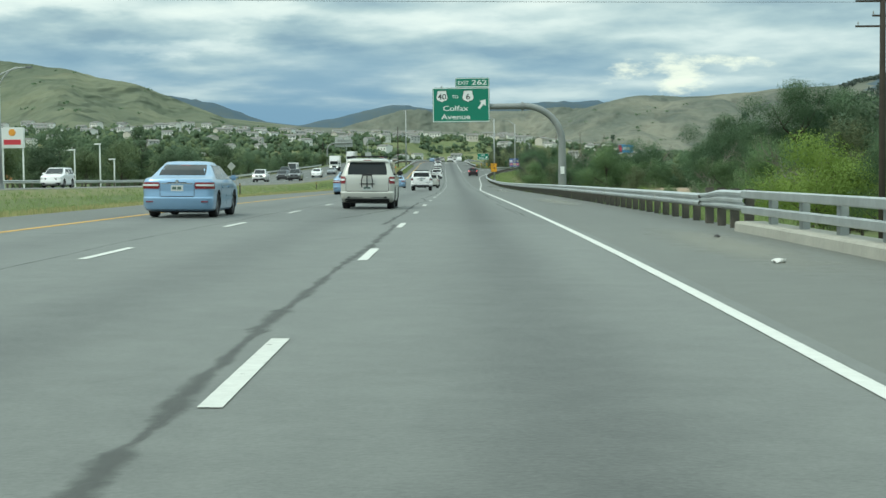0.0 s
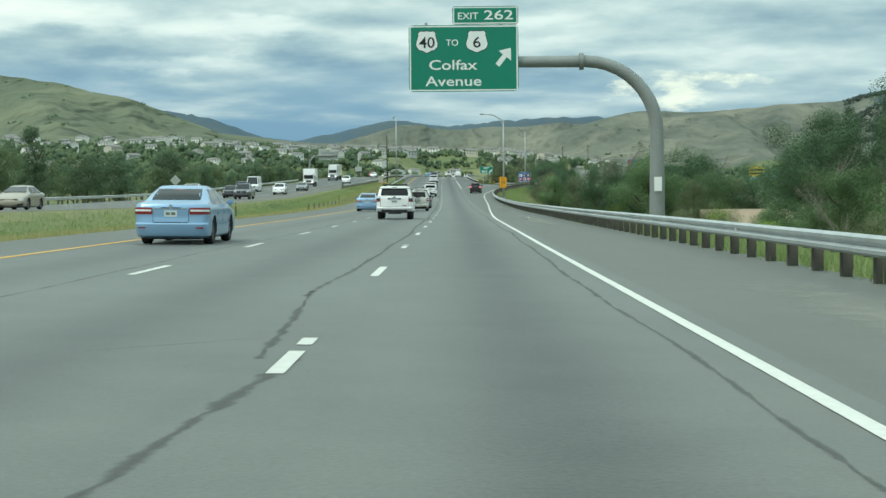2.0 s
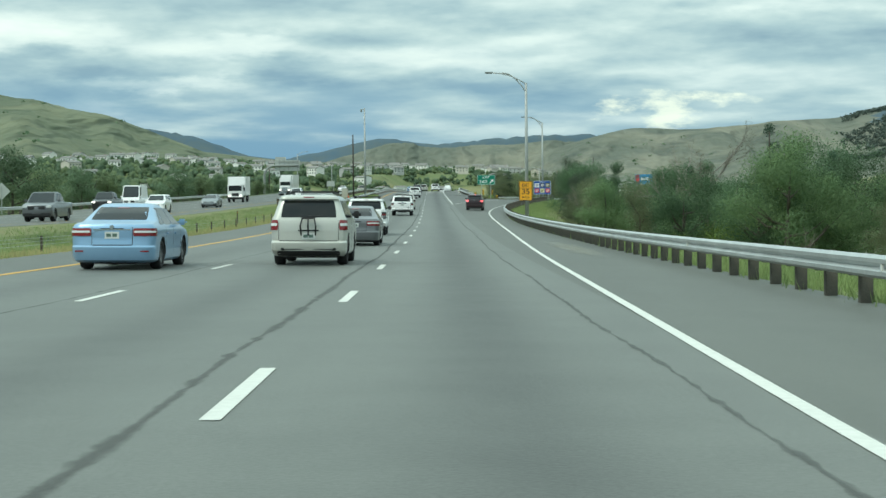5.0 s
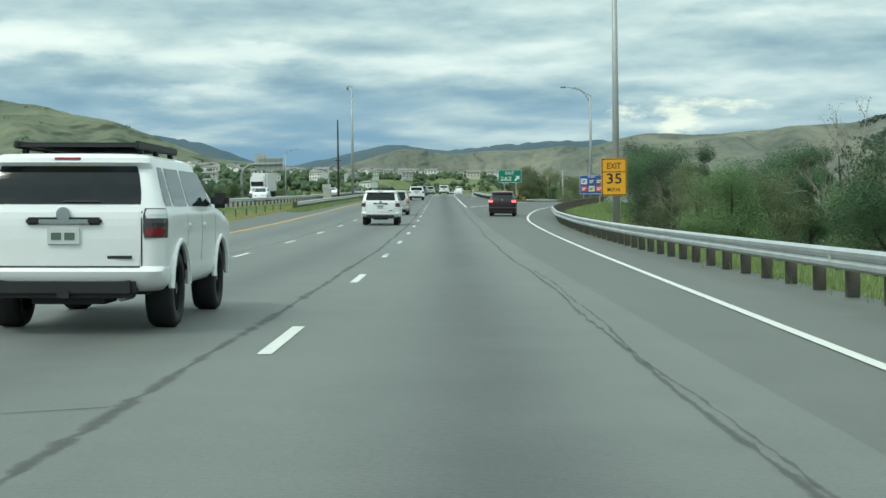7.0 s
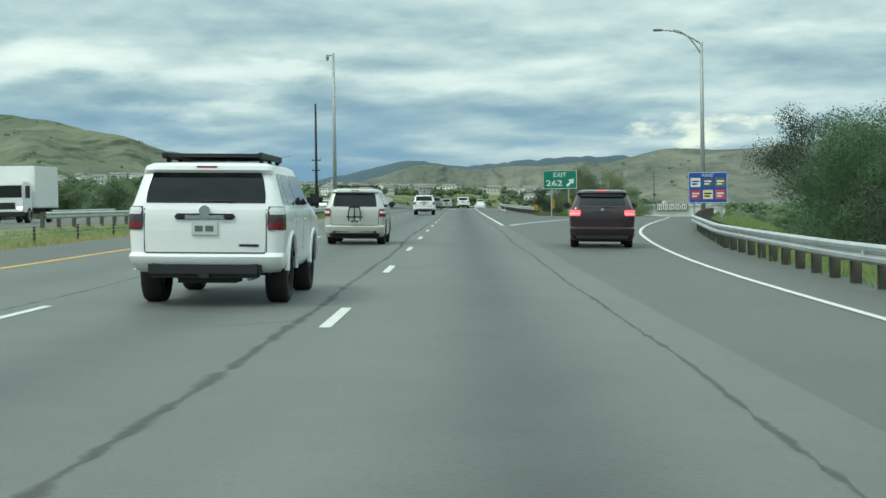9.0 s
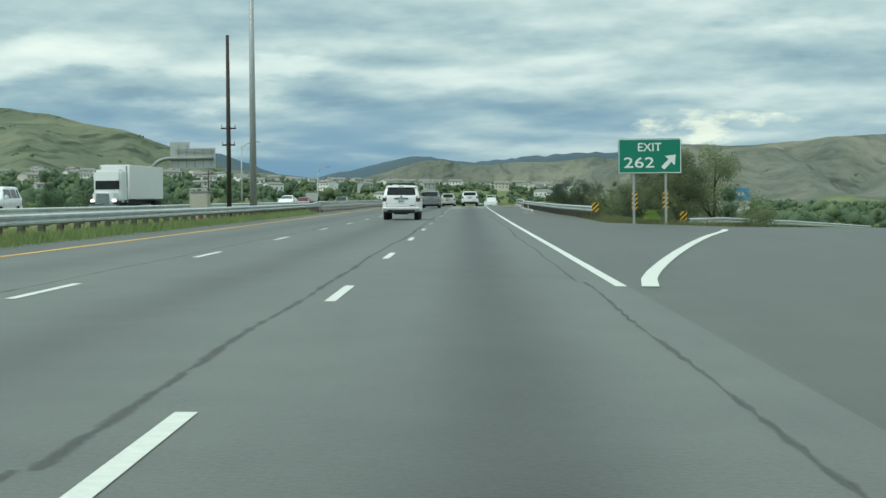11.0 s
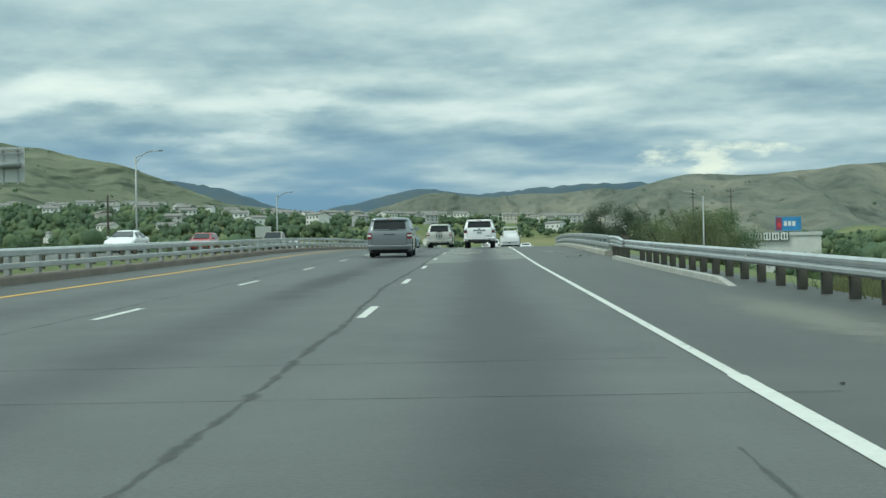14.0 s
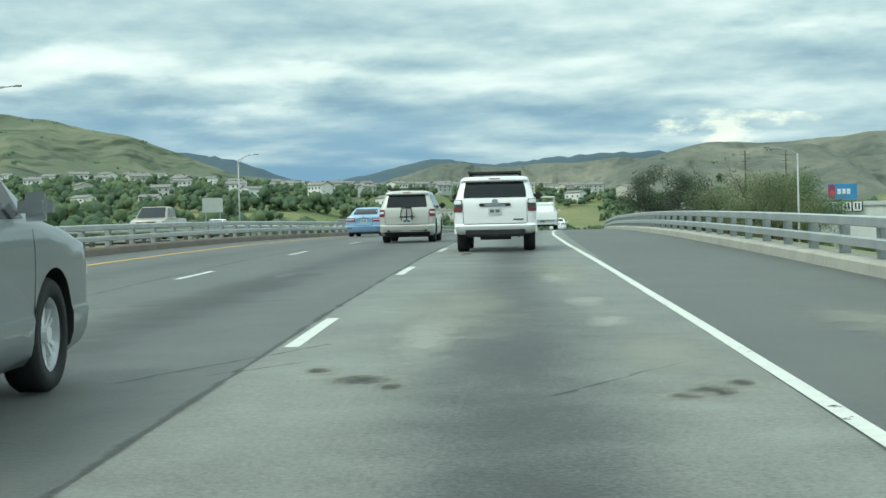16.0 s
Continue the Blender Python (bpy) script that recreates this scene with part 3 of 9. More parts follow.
VERGE = mat("verge_grass", (0.150, 0.185, 0.085), 0.95, var=0.35, scale=0.5, color2=(0.25, 0.235, 0.13), spec=0.1, bump=0.4, bscale=6)
verts = [R(s, float(opp_u(s)) + d, float(opp_dz(s)) + h) for s in np.arange(-60, 432, 4.0) for d, h in ((-0.02, -0.012), (0.6, -0.05), (1.5, -0.40), (2.6, -1.1))]
tagged(quadmesh("verge", verts, [(4 * i + k, 4 * i + k + 1, 4 * i + k + 5, 4 * i + k + 4) for i in range(len(verts) // 4 - 1) for k in range(3)], VERGE, [(0, 0)] * len(verts)), "grassy edge of the oncoming carriageway", "verge", "", "structure")

WHITE_PAINT = mat("white_paint", (0.66, 0.67, 0.62), 0.7, var=0.16, scale=11, bump=0.04, bscale=60)
YELLOW_PAINT = mat("yellow_paint", (0.72, 0.42, 0.08), 0.7, var=0.35, scale=2.5)
WORN_PAINT = mat("worn_white_paint", (0.62, 0.63, 0.58), 0.75, var=0.16, scale=11, bump=0.2, bscale=60)
_nt = WORN_PAINT.node_tree
_n = _nt.nodes.new("ShaderNodeTexNoise"); _n.inputs["Scale"].default_value = 4.5; _n.inputs["Detail"].default_value = 6; _n.inputs["Roughness"].default_value = 0.7
_c = _nt.nodes.new("ShaderNodeTexCoord")
_r = _nt.nodes.new("ShaderNodeMapRange"); _r.inputs[1].default_value, _r.inputs[2].default_value = 0.33, 0.37
_nt.links.new(_c.outputs["Object"], _n.inputs["Vector"])
_nt.links.new(_n.outputs["Fac"], _r.inputs[0])
_nt.links.new(_r.outputs[0], _nt.nodes["Principled BSDF"].inputs["Alpha"])
PAINT_H = 0.006
tagged(strip("edge_line_yellow", -320, 1300, U_YELLOW - 0.09, U_YELLOW + 0.09, PAINT_H, YELLOW_PAINT), "solid yellow painted edge line", "road marking", "", "structure")
for u in (U_DASH_A, U_DASH_B):
    for k in range(-3, 62):
        # the older paving's dashes drift; those on the newer paving start afresh
        if k == 34:
            continue
        s = 9.05 + k * 12.206 - 1.52
        s += float(np.interp(s, [9, 58, 95, 145, 170, 220, 256, 294, 353, 404], [0, 0.2, 1.3, 2.0, 1.8, 3.8, 3.5, 4.6, 3.2, 4.4])) if k < 34 else float(np.interp(s, [434, 460, 472, 700], [-2.5, -0.9, -0.6, -0.6]))
        broken = u == U_DASH_A and min(abs(s + 1.5 - c) for c in (45.7, 71, 96, 145.3, 244, 391, 404)) < 4
        for a, c in (((0.0, 1.5), (2.0, 2.6)) if broken else ((0.0, 3.05),)):
            tagged(strip("lane_dash", s + a, s + c, u - 0.065, u + 0.065, PAINT_H, WORN_PAINT if k % 5 == 0 or s > 385 else WHITE_PAINT, step=(c - a) / 2), "short white painted lane line", "road marking", "lane lines", "structure")
tagged(strip("edge_line_white", -320, 378, lambda s: ramp_line(s) - 0.066, lambda s: ramp_line(s) + 0.066, PAINT_H, WHITE_PAINT), "solid white edge line that follows the exit lane", "road marking", "", "structure")
for a, c, m, wide in ((344, 424, WHITE_PAINT, 0.08), (424, 1300, WORN_PAINT, 0.058)):
    tagged(strip("edge_line_through", a, c, lambda s: bridge_line(s) - wide, lambda s: bridge_line(s) + wide, PAINT_H, m), "solid white edge line past the exit", "road marking", "", "structure")
tagged(strip("gore_line", 344, 380, lambda s: gore_line(s) - 0.12, lambda s: gore_line(s) + 0.12, PAINT_H + 0.002, WHITE_PAINT, step=2.0), "wide white line at the point of the gore", "road marking", "", "structure")
for k in range(4):
    tagged(strip("opposite_line", -320, 1300, lambda s: opp_u(s) - 2.6 - k * 3.66 - 0.06, lambda s: opp_u(s) - 2.6 - k * 3.66 + 0.06, lambda s: opp_dz(s) + PAINT_H, YELLOW_PAINT if k == 0 else WHITE_PAINT), "painted line on the oncoming carriageway", "road marking", "lines of the oncoming carriageway", "structure")

# ------------------------------------------------------------ sealed cracks and joints in the asphalt
def stain(name, color, strength, scale):
    """A thin deposit on the road that fades towards its edges; UV.x runs across it."""
    m = bpy.data.materials.new(name)
    m.use_nodes = True
    nt = m.node_tree
    N, L = nt.nodes.new, nt.links.new
    b = nt.nodes["Principled BSDF"]
    b.inputs["Base Color"].default_value = (*color, 1)
    b.inputs["Roughness"].default_value = 0.8
    tc = N("ShaderNodeTexCoord")
    sp = N("ShaderNodeSeparateXYZ"); L(tc.outputs["UV"], sp.inputs[0])
    d = N("ShaderNodeMath"); d.operation = 'SUBTRACT'; d.inputs[1].default_value = 0.5; L(sp.outputs[0], d.inputs[0])
    a = N("ShaderNodeMath"); a.operation = 'ABSOLUTE'; L(d.outputs[0], a.inputs[0])
    n = N("ShaderNodeTexNoise"); n.inputs["Scale"].default_value = scale; n.inputs["Detail"].default_value = 6; n.inputs["Roughness"].default_value = 0.65
    L(tc.outputs["Object"], n.inputs["Vector"])
    q = N("ShaderNodeMath"); q.operation = 'MULTIPLY_ADD'; L(n.outputs["Fac"], q.inputs[0]); q.inputs[1].default_value = -0.85; L(a.outputs[0], q.inputs[2])
    r = N("ShaderNodeMapRange"); r.inputs[1].default_value, r.inputs[2].default_value = -0.30, 0.02
    r.inputs[3].default_value, r.inputs[4].default_value = strength, 0.0
    L(q.outputs[0], r.inputs[0])
    L(r.outputs[0], b.inputs["Alpha"])
    return m


TAR = stain("crack_sealant", (0.060, 0.063, 0.060), 0.40, 6.0)
def crack(s0, s1, u0, u1, wander, width, seed, step=0.45):
    """A wandering sealed crack between two points of the road."""
    rs = random.Random(seed)
    n = max(3, int(math.hypot(s1 - s0, u1 - u0) / step))
    pts = []
    ph = [rs.uniform(0, 6.28) for _ in range(4)]
    for k in range(n + 1):
        f = k / n
        d = math.hypot(s1 - s0, u1 - u0) * f
        du = wander * (1.6 * math.sin(d / 9.0 + ph[0]) + 1.0 * math.sin(d / 3.7 + ph[1]) + 0.5 * math.sin(d / 1.3 + ph[2]) + 0.25 * rs.uniform(-1, 1))
        pts.append((s0 + (s1 - s0) * f, u0 + (u1 - u0) * f + du))
    verts, faces = [], []
    along = abs(s1 - s0) > abs(u1 - u0)
    for k, (s, u) in enumerate(pts):
        w = width * rs.uniform(0.25, 1.25) * 0.62
        for sg in (-1, 1):
            verts.append(R(s, u + sg * w, 0.004) if along else R(s + sg * w, u, 0.004))
    faces = [(2 * k, 2 * k + 1, 2 * k + 3, 2 * k + 2) for k in range(n)]
    uv = [(k % 2, k // 2) for k in range(len(verts))]
    tagged(quadmesh("sealed_crack", verts, faces, TAR, uv), "dark sealed crack in the asphalt", "road crack", "sealed cracks", "structure")


for k, (s0, s1, ua, ub, wander, width) in enumerate(((-30, 34, -0.12, -0.18, 0.03, 0.17), (34, 46, -0.40, -0.48, 0.06, 0.14), (46, 64, -0.38, -0.46, 0.06, 0.14), (64, 70, -0.40, -0.05, 0.03, 0.13), (70, 78, -0.10, -0.50, 0.05, 0.10), (77, 105, -0.48, -0.32, 0.04, 0.12), (105, 139, -0.30, -0.36, 0.03, 0.14), (139, 206, -0.34, -0.46, 0.03, 0.14), (206, 262, -0.43, -0.42, 0.02, 0.14), (262, 330, -0.34, -0.40, 0.03, 0.14), (330, 389, -0.34, -0.24, 0.03, 0.10), (389, 418, -0.24, -0.28, 0.03, 0.10), (418, 448, -0.12, -0.22, 0.04, 0.13), (448, 470, -0.28, -0.16, 0.02, 0.12), (470, 560, -0.16, -0.10, 0.01, 0.09))):
    crack(s0, s1, ua, ub, wander, width, 1 + k, 0.35)
crack(38, 56, -1.75, -0.70, 0.10, 0.11, 23, 0.3)
crack(42, 62, 3.02, 2.92, 0.05, 0.07, 7, 0.25)
crack(44, 53, 3.12, 2.98, 0.06, 0.05, 27, 0.25)
crack(62, 110, 2.95, 3.10, 0.035, 0.08, 8)
crack(110, 190, 3.10, 3.12, 0.035, 0.08, 9, 0.3)
crack(190, 345, 3.12, 3.18, 0.03, 0.075, 10, 0.35)
crack(212, 236, 3.22, 3.40, 0.05, 0.04, 11, 0.3)
crack(345, 420, 3.18, 3.08, 0.035, 0.055, 12)
crack(0, 200, -4.1, -4.0, 0.04, 0.06, 13)
crack(200, 520, -4.0, -4.1, 0.04, 0.06, 14)
crack(457.5, 466.5, -4.2, 1.4, 0.05, 0.09, 30, 0.35)
crack(466.5, 478, 1.4, 7.0, 0.08, 0.10, 31, 0.35)
crack(469, 474, 0.8, 3.2, 0.06, 0.10, 32, 0.3)
crack(480.6, 483.2, -0.7, 0.5, 0.12, 0.06, 33, 0.2)
crack(481.0, 482.0, -0.2, 0.6, 0.12, 0.05, 34, 0.2)
crack(479.6, 481.4, 2.3, 3.3, 0.12, 0.06, 35, 0.2)
for k, (s, a, c) in enumerate(((26, -0.9, -0.2), (27.5, -8, -4.2), (70.5, -1.6, -0.3), (118, 3.8, 7.0), (119.3, 3.8, 6.8), (214, -2.8, -0.6), (280, -1.3, -0.2), (421.6, -7.2, 4.3), (424.5, -4.0, 3.4), (488, -4, -0.8), (36, -7.3, 3.5))):
    crack(s, s + 1.2, a, c, 0.05, 0.07, 40 + k, step=0.4)


# rubber and oil ground into the lanes of the bridge
OIL = stain("road_grime", (0.085, 0.088, 0.085), 0.24, 0.7)
# pale dusty patches and dark spills
DUST = stain("road_dust", (0.36, 0.355, 0.29), 0.38, 2.2)


PALE = stain("worn_spot", (0.42, 0.43, 0.38), 0.5, 3.0)


def blotch(s, u, ds, du, material, label):
    verts, uv, faces = [], [], []
    n = 14
    c = R(s, u, 0.0045)
    ring0 = len(verts)
    for k in range(n):
        a = 2 * math.pi * k / n
        verts.append(R(s + ds * math.sin(a), u + du * math.cos(a), 0.0045)); uv.append((0.0, 0))
    verts.append(c); uv.append((0.5, 0))
    faces = [(k, (k + 1) % n, n) for k in range(n)]
    tagged(quadmesh("road_stain", verts, faces, material, uv), label, "road stain", "stains on the road", "structure")


for s, u, ds, du in ((487, 1.3, 5.5, 0.9), (482, 3.0, 2.0, 0.5), (495, 2.6, 5.0, 0.6), (484.5, 5.2, 2.5, 0.7), (25, 5.6, 9, 1.0), (70, 5.8, 14, 1.0), (140, 5.6, 16, 0.9), (432, 6.0, 8, 1.0), (200, 6.0, 12, 0.7)):
    blotch(s, u, ds, du, DUST, "pale dusty patch on the asphalt")

for s, u, ds, du in ((470, -1.5, 12, 0.9), (448, -1.9, 14, 0.7), (490, -2.0, 12, 0.8), (472, 5.6, 1.6, 0.5), (481, 6.3, 1.0, 0.35)):
    blotch(s, u, ds, du, OIL, "dark grimy patch on the asphalt")

HOLE = stain("pothole", (0.035, 0.036, 0.033), 0.75, 14.0)
for s, u, ds, du in ((480.6, 0.81, 0.34, 0.26), (481.2, 0.45, 0.20, 0.12), (480.2, 1.05, 0.2, 0.1), (479.7, 3.06, 0.32, 0.20), (480.1, 3.28, 0.2, 0.12), (479.5, 2.85, 0.16, 0.12), (505, 0.75, 0.7, 0.18)):
    blotch(s, u, ds * 1.9, du * 1.7, DUST, "pale dusty patch on the asphalt")
    blotch(s, u, ds, du, HOLE, "shallow dark pothole in the asphalt")
for s, u, ds, du in ((485.0, 2.78, 1.0, 0.32), (487.8, 2.71, 1.2, 0.34), (493, 2.5, 1.4, 0.3), (483.5, 1.1, 3.0, 0.35)):
    blotch(s, u, ds, du, PALE, "pale worn spot on the asphalt")

# ------------------------------------------------------------ guard rails
GALV = mat("galvanised_steel", (0.62, 0.64, 0.63), 0.40, 0.75, var=0.25, scale=1.2, bump=0.1, bscale=25)
GALV_DULL = mat("dull_steel", (0.40, 0.42, 0.41), 0.6, 0.4, var=0.3, scale=1.5)
POST_WOOD = mat("weathered_post", (0.115, 0.105, 0.085), 0.9, var=0.35, scale=4, bump=0.4, bscale=30)
CONCRETE = mat("kerb_concrete", (0.42, 0.41, 0.35), 0.9, var=0.25, scale=1.0, bump=0.4, bscale=20)
STRIPE_Y = mat("marker_yellow", (0.75, 0.46, 0.03), 0.5, var=0.1)
STRIPE_K = mat("marker_black", (0.02, 0.02, 0.02), 0.5, var=0.2)


def wbeam_section(side, z0=0.40):
    """The folded section of a W-beam whose face looks to -side."""
    a = [(0, 0), (-0.08, 0.045), (-0.08, 0.10), (-0.015, 0.155), (-0.08, 0.21), (-0.08, 0.265), (0, 0.31)]
    front = [(x * side, z + z0) for x, z in a]
    back = [((x + 0.012) * side, z + z0) for x, z in reversed(a)]
    return front + back


def path_u(us, s0, s1, dz=0.0, step=3.0):
    n = max(2, int((s1 - s0) / step) + 1)
    out = []
    for s in np.linspace(s0, s1, n):
        u = us(s) if callable(us) else us
        z = dz(s) if callable(dz) else dz
        out.append((R(s, float(u), float(z)), Vector((1, 0, 0))))
    return out


def guard_rail(us, s0, s1, side, label, dz=0.0, spacing=1.905, z0=0.40, steel=False):
    """A W-beam on posts; side: +1 stands on the right and faces left."""
    g = empty("guard_rail", Matrix(), label, "guard rail")
    bm = bmesh.new()
    sweep(bm, wbeam_section(side, z0), path_u(us, s0, s1, dz), closed=True)
    part("beam", bm, GALV, g, "galvanised W-beam")
    post_me = mesh_of(boxbm(-0.09, 0.09, -0.075, 0.075, -0.55, z0 + 0.29, bevel=0.012), "post", GALV_DULL if steel else POST_WOOD)
    block_me = mesh_of(boxbm(-0.07, 0.07, -0.07, 0.07, z0 - 0.02, z0 + 0.28, bevel=0.01), "spacer", POST_WOOD)
    bolt_me = mesh_of(boxbm(-0.012, 0.012, -0.03, 0.03, z0 + 0.14, z0 + 0.17), "bolt", GALV_DULL)
    n = int((s1 - s0) / spacing)
    for k in range(n):
        s = s0 + 0.4 + k * spacing
        u = float(us(s) if callable(us) else us)
        z = float(dz(s) if callable(dz) else dz)
        for nm, me, off in (("post", post_me, 0.26), ("spacer", block_me, 0.095)):
            o = new(nm, me)
            o.matrix_basis = Matrix.Translation(R(s, u + off * side, z))
            o.parent = g
    # reflector tabs on the beam
    tab = mesh_of(boxbm(-0.03, 0.0, -0.02, 0.02, 0.0, 0.09), "reflector", WHITE_PAINT)
    for k in range(4, n, 8):
        s = s0 + 0.4 + k * spacing
        u = float(us(s) if callable(us) else us)
        z = float(dz(s) if callable(dz) else dz)
        o = new("reflector", tab)
        o.matrix_basis = Matrix.Translation(R(s, u - 0.05 * side, z + z0 + 0.11))
        o.parent = g
    return g


def bridge_rail(us, s0, s1, side, label, dz=0.0, kerb=None):
    """Two box beams on steel posts over a concrete kerb."""
    g = empty("bridge_rail", Matrix(), label, "bridge rail")
    for nm, z0, z1, d in (("upper_beam", 0.67, 0.83, 0.13), ("lower_beam", 0.36, 0.51, 0.12)):
        bm = bmesh.new()
        c = 0.02
        sec = [(-d * side, z0 + c), (-d * side, z1 - c), ((-d + c) * side, z1), (-c * side, z1), (0, z1 - c), (0, z0 + c), (-c * side, z0), ((-d + c) * side, z0)]
        sweep(bm, sec, path_u(us, s0, s1, dz), closed=True)
        part(nm, bm, GALV, g, "pale galvanised box beam")
    bm = bmesh.new()
    sec = [(-0.28 * side, -0.30), (-0.25 * side, 0.16), (-0.21 * side, 0.20), (0.32 * side, 0.20), (0.32 * side, -0.30)]
    sweep(bm, sec, path_u(us, s0, s1, dz), closed=True)
    part("kerb", bm, kerb or CONCRETE, g, "stained concrete kerb")
    post_me = mesh_of(boxbm(-0.07, 0.07, -0.12, 0.12, 0.19, 0.78, bevel=0.01), "post", GALV_DULL)
    n = int((s1 - s0) / 2.6)
    for k in range(min(n, 290)):
        s = s0 + 0.5 + k * 2.6
        u = float(us(s) if callable(us) else us)
        z = float(dz(s) if callable(dz) else dz)
        o = new("post", post_me)
        o.matrix_basis = Matrix.Translation(R(s, u + 0.10 * side, z))
        o.parent = g
    return g


def transition(s0, s1, u, side, label, flip):
    """The deep three-fold panel where a W-beam meets a bridge rail."""
    g = empty("rail_transition", Matrix(), label, "guard rail")
    bm = bmesh.new()
    rows = []
    n = 9
    ss = np.linspace(s0, s1, n)
    for k, s in enumerate(ss):
        f = k / (n - 1)
        if flip:
            f = 1 - f
        f = min(1.0, f * 1.9)
        f = f * f * (3 - 2 * f)
        lo, hi = 0.40 + (0.40 - 0.40) * f, 0.71 + 0.11 * f
        folds = [0, -0.08, -0.08, -0.015, -0.08, -0.08, -0.015, -0.08, -0.08, 0]
        m = len(folds) - 1
        front = [bm.verts.new(R(s, u + folds[i] * side, lo + (hi - lo) * i / m)) for i in range(m + 1)]
        back = [bm.verts.new(R(s, u + (folds[i] + 0.014) * side, lo + (hi - lo) * i / m)) for i in range(m, -1, -1)]
        rows.append(front + back)
    q = len(rows[0])
    for k in range(n - 1):
        for i in range(q):
            bm.faces.new((rows[k][i], rows[k][(i + 1) % q], rows[k + 1][(i + 1) % q], rows[k + 1][i]))
    bm.faces.new(rows[0]); bm.faces.new(rows[-1])
    bmesh.ops.recalc_face_normals(bm, faces=bm.faces)
    part("panel", bm, GALV, g)
    pm = mesh_of(boxbm(-0.09, 0.09, -0.09, 0.09, -0.45, 0.85, bevel=0.012), "post", POST_WOOD)
    for k in range(4):
        s = s0 + 0.3 + k * (s1 - s0 - 0.6) / 3
        o = new("post", pm)
        o.matrix_basis = Matrix.Translation(R(s, u + 0.13 * side, 0))
        o.parent = g


def marker_panel(name, s, u, z0, w, h, post_h, label, lean=1):
    """A striped hazard marker on a post, facing the traffic."""
    base = R(s, u, 0)
    base.z = float(land(np.array([base.x]), np.array([base.y]))[0])
    z0 = float(road_z(s)) + z0 - base.z
    g = empty(name, Matrix.Translation(base), label, "hazard marker", "striped hazard markers")
    part("panel", boxbm(-w / 2, w / 2, -0.012, 0.012, z0, z0 + h, bevel=0.006), STRIPE_Y, g, "yellow panel")
    n = 4 if h > w * 1.6 else 2
    for k in range(-1, n + 1):
        bm = bmesh.new()
        t = h / n / 2
        c = z0 + (k + 0.5) * h / n
        zs = [c - t / 2, c + t / 2]
        quad = [(-w / 2, zs[0] - lean * w / 2), (w / 2, zs[0] + lean * w / 2), (w / 2, zs[1] + lean * w / 2), (-w / 2, zs[1] - lean * w / 2)]
        quad = clip_z(quad, z0 + 0.01, z0 + h - 0.01)
        if len(quad) < 3:
            bm.free()
            continue
        f = bm.faces.new([bm.verts.new((x, -0.016, z)) for x, z in quad])
        r = bmesh.ops.extrude_face_region(bm, geom=[f])
        bmesh.ops.translate(bm, verts=[v for v in r["geom"] if isinstance(v, bmesh.types.BMVert)], vec=(0, 0.003, 0))
        part("stripe", bm, STRIPE_K, g, "black stripe")
    if post_h:
        part("post", boxbm(-0.035, 0.035, 0.012, 0.08, -0.3, z0 + h * 0.9), POST_WOOD, g)
    return g


def clip_z(poly, lo, hi):
    for sign, lim in ((1, lo), (-1, -hi)):
        out = []
        for i in range(len(poly)):
            a, b = poly[i], poly[(i + 1) % len(poly)]
            da, db = sign * a[1] - lim, sign * b[1] - lim
            if da >= 0:
                out.append(a)
            if da * db < 0:
                f = da / (da - db)
                out.append((a[0] + (b[0] - a[0]) * f, a[1] + (b[1] - a[1]) * f))
        poly = out
        if not poly:
            return []
    return poly


bridge_rail(7.15, -60, 31, 1, "pale galvanised two-beam rail on a concrete bridge kerb")
transition(31, 36.5, 7.12, 1, "galvanised steel panel between bridge rail and guard rail", True)
guard_rail(rail_u, 36.4, 372, 1, "galvanised guard rail on timber posts beside the shoulder")
guard_rail(lambda s: np.interp(s, [405.6, 425, 468], [8.45, 7.6, 7.2]), 405.6, 468.2, 1, "galvanised guard rail on timber posts past the exit")
transition(468, 474, 7.15, 1, "galvanised steel panel between guard rail and bridge rail", False)
bridge_rail(7.15, 474, 800, 1, "pale galvanised two-beam bridge rail above a concrete kerb")
guard_rail(-9.7, 322, 434.2, -1, "galvanised guard rail along the grassy median")
transition(434, 440, -9.7, -1, "galvanised steel panel between median rail and bridge rail", False)
bridge_rail(-9.7, 440, 800, -1, "pale galvanised two-beam bridge rail beside the inner shoulder", kerb=mat("brown_stained_concrete", (0.24, 0.20, 0.165), 0.9, var=0.35, scale=0.7, bump=0.4, bscale=20))
guard_rail(lambda s: opp_u(s) - OPP_W - 0.6, -120, 420, -1, "guard rail along the far side of the oncoming carriageway", dz=opp_dz, spacing=3.81)
guard_rail(lambda s: opp_u(s) + 0.9, 335, 700, -1, "guard rail on timber posts along the oncoming carriageway", dz=opp_dz, spacing=2.6)
guard_rail(lambda s: np.interp(s, [394, 403, 423, 448], [11.85, 15.0, 22.5, 34.5]), 394, 448, -1, "short guard rail between the exit ramp and the scrub", dz=lambda s: float(np.interp(s, [394, 403, 423, 448], [-0.50, -0.62, -1.2, -2.2])))


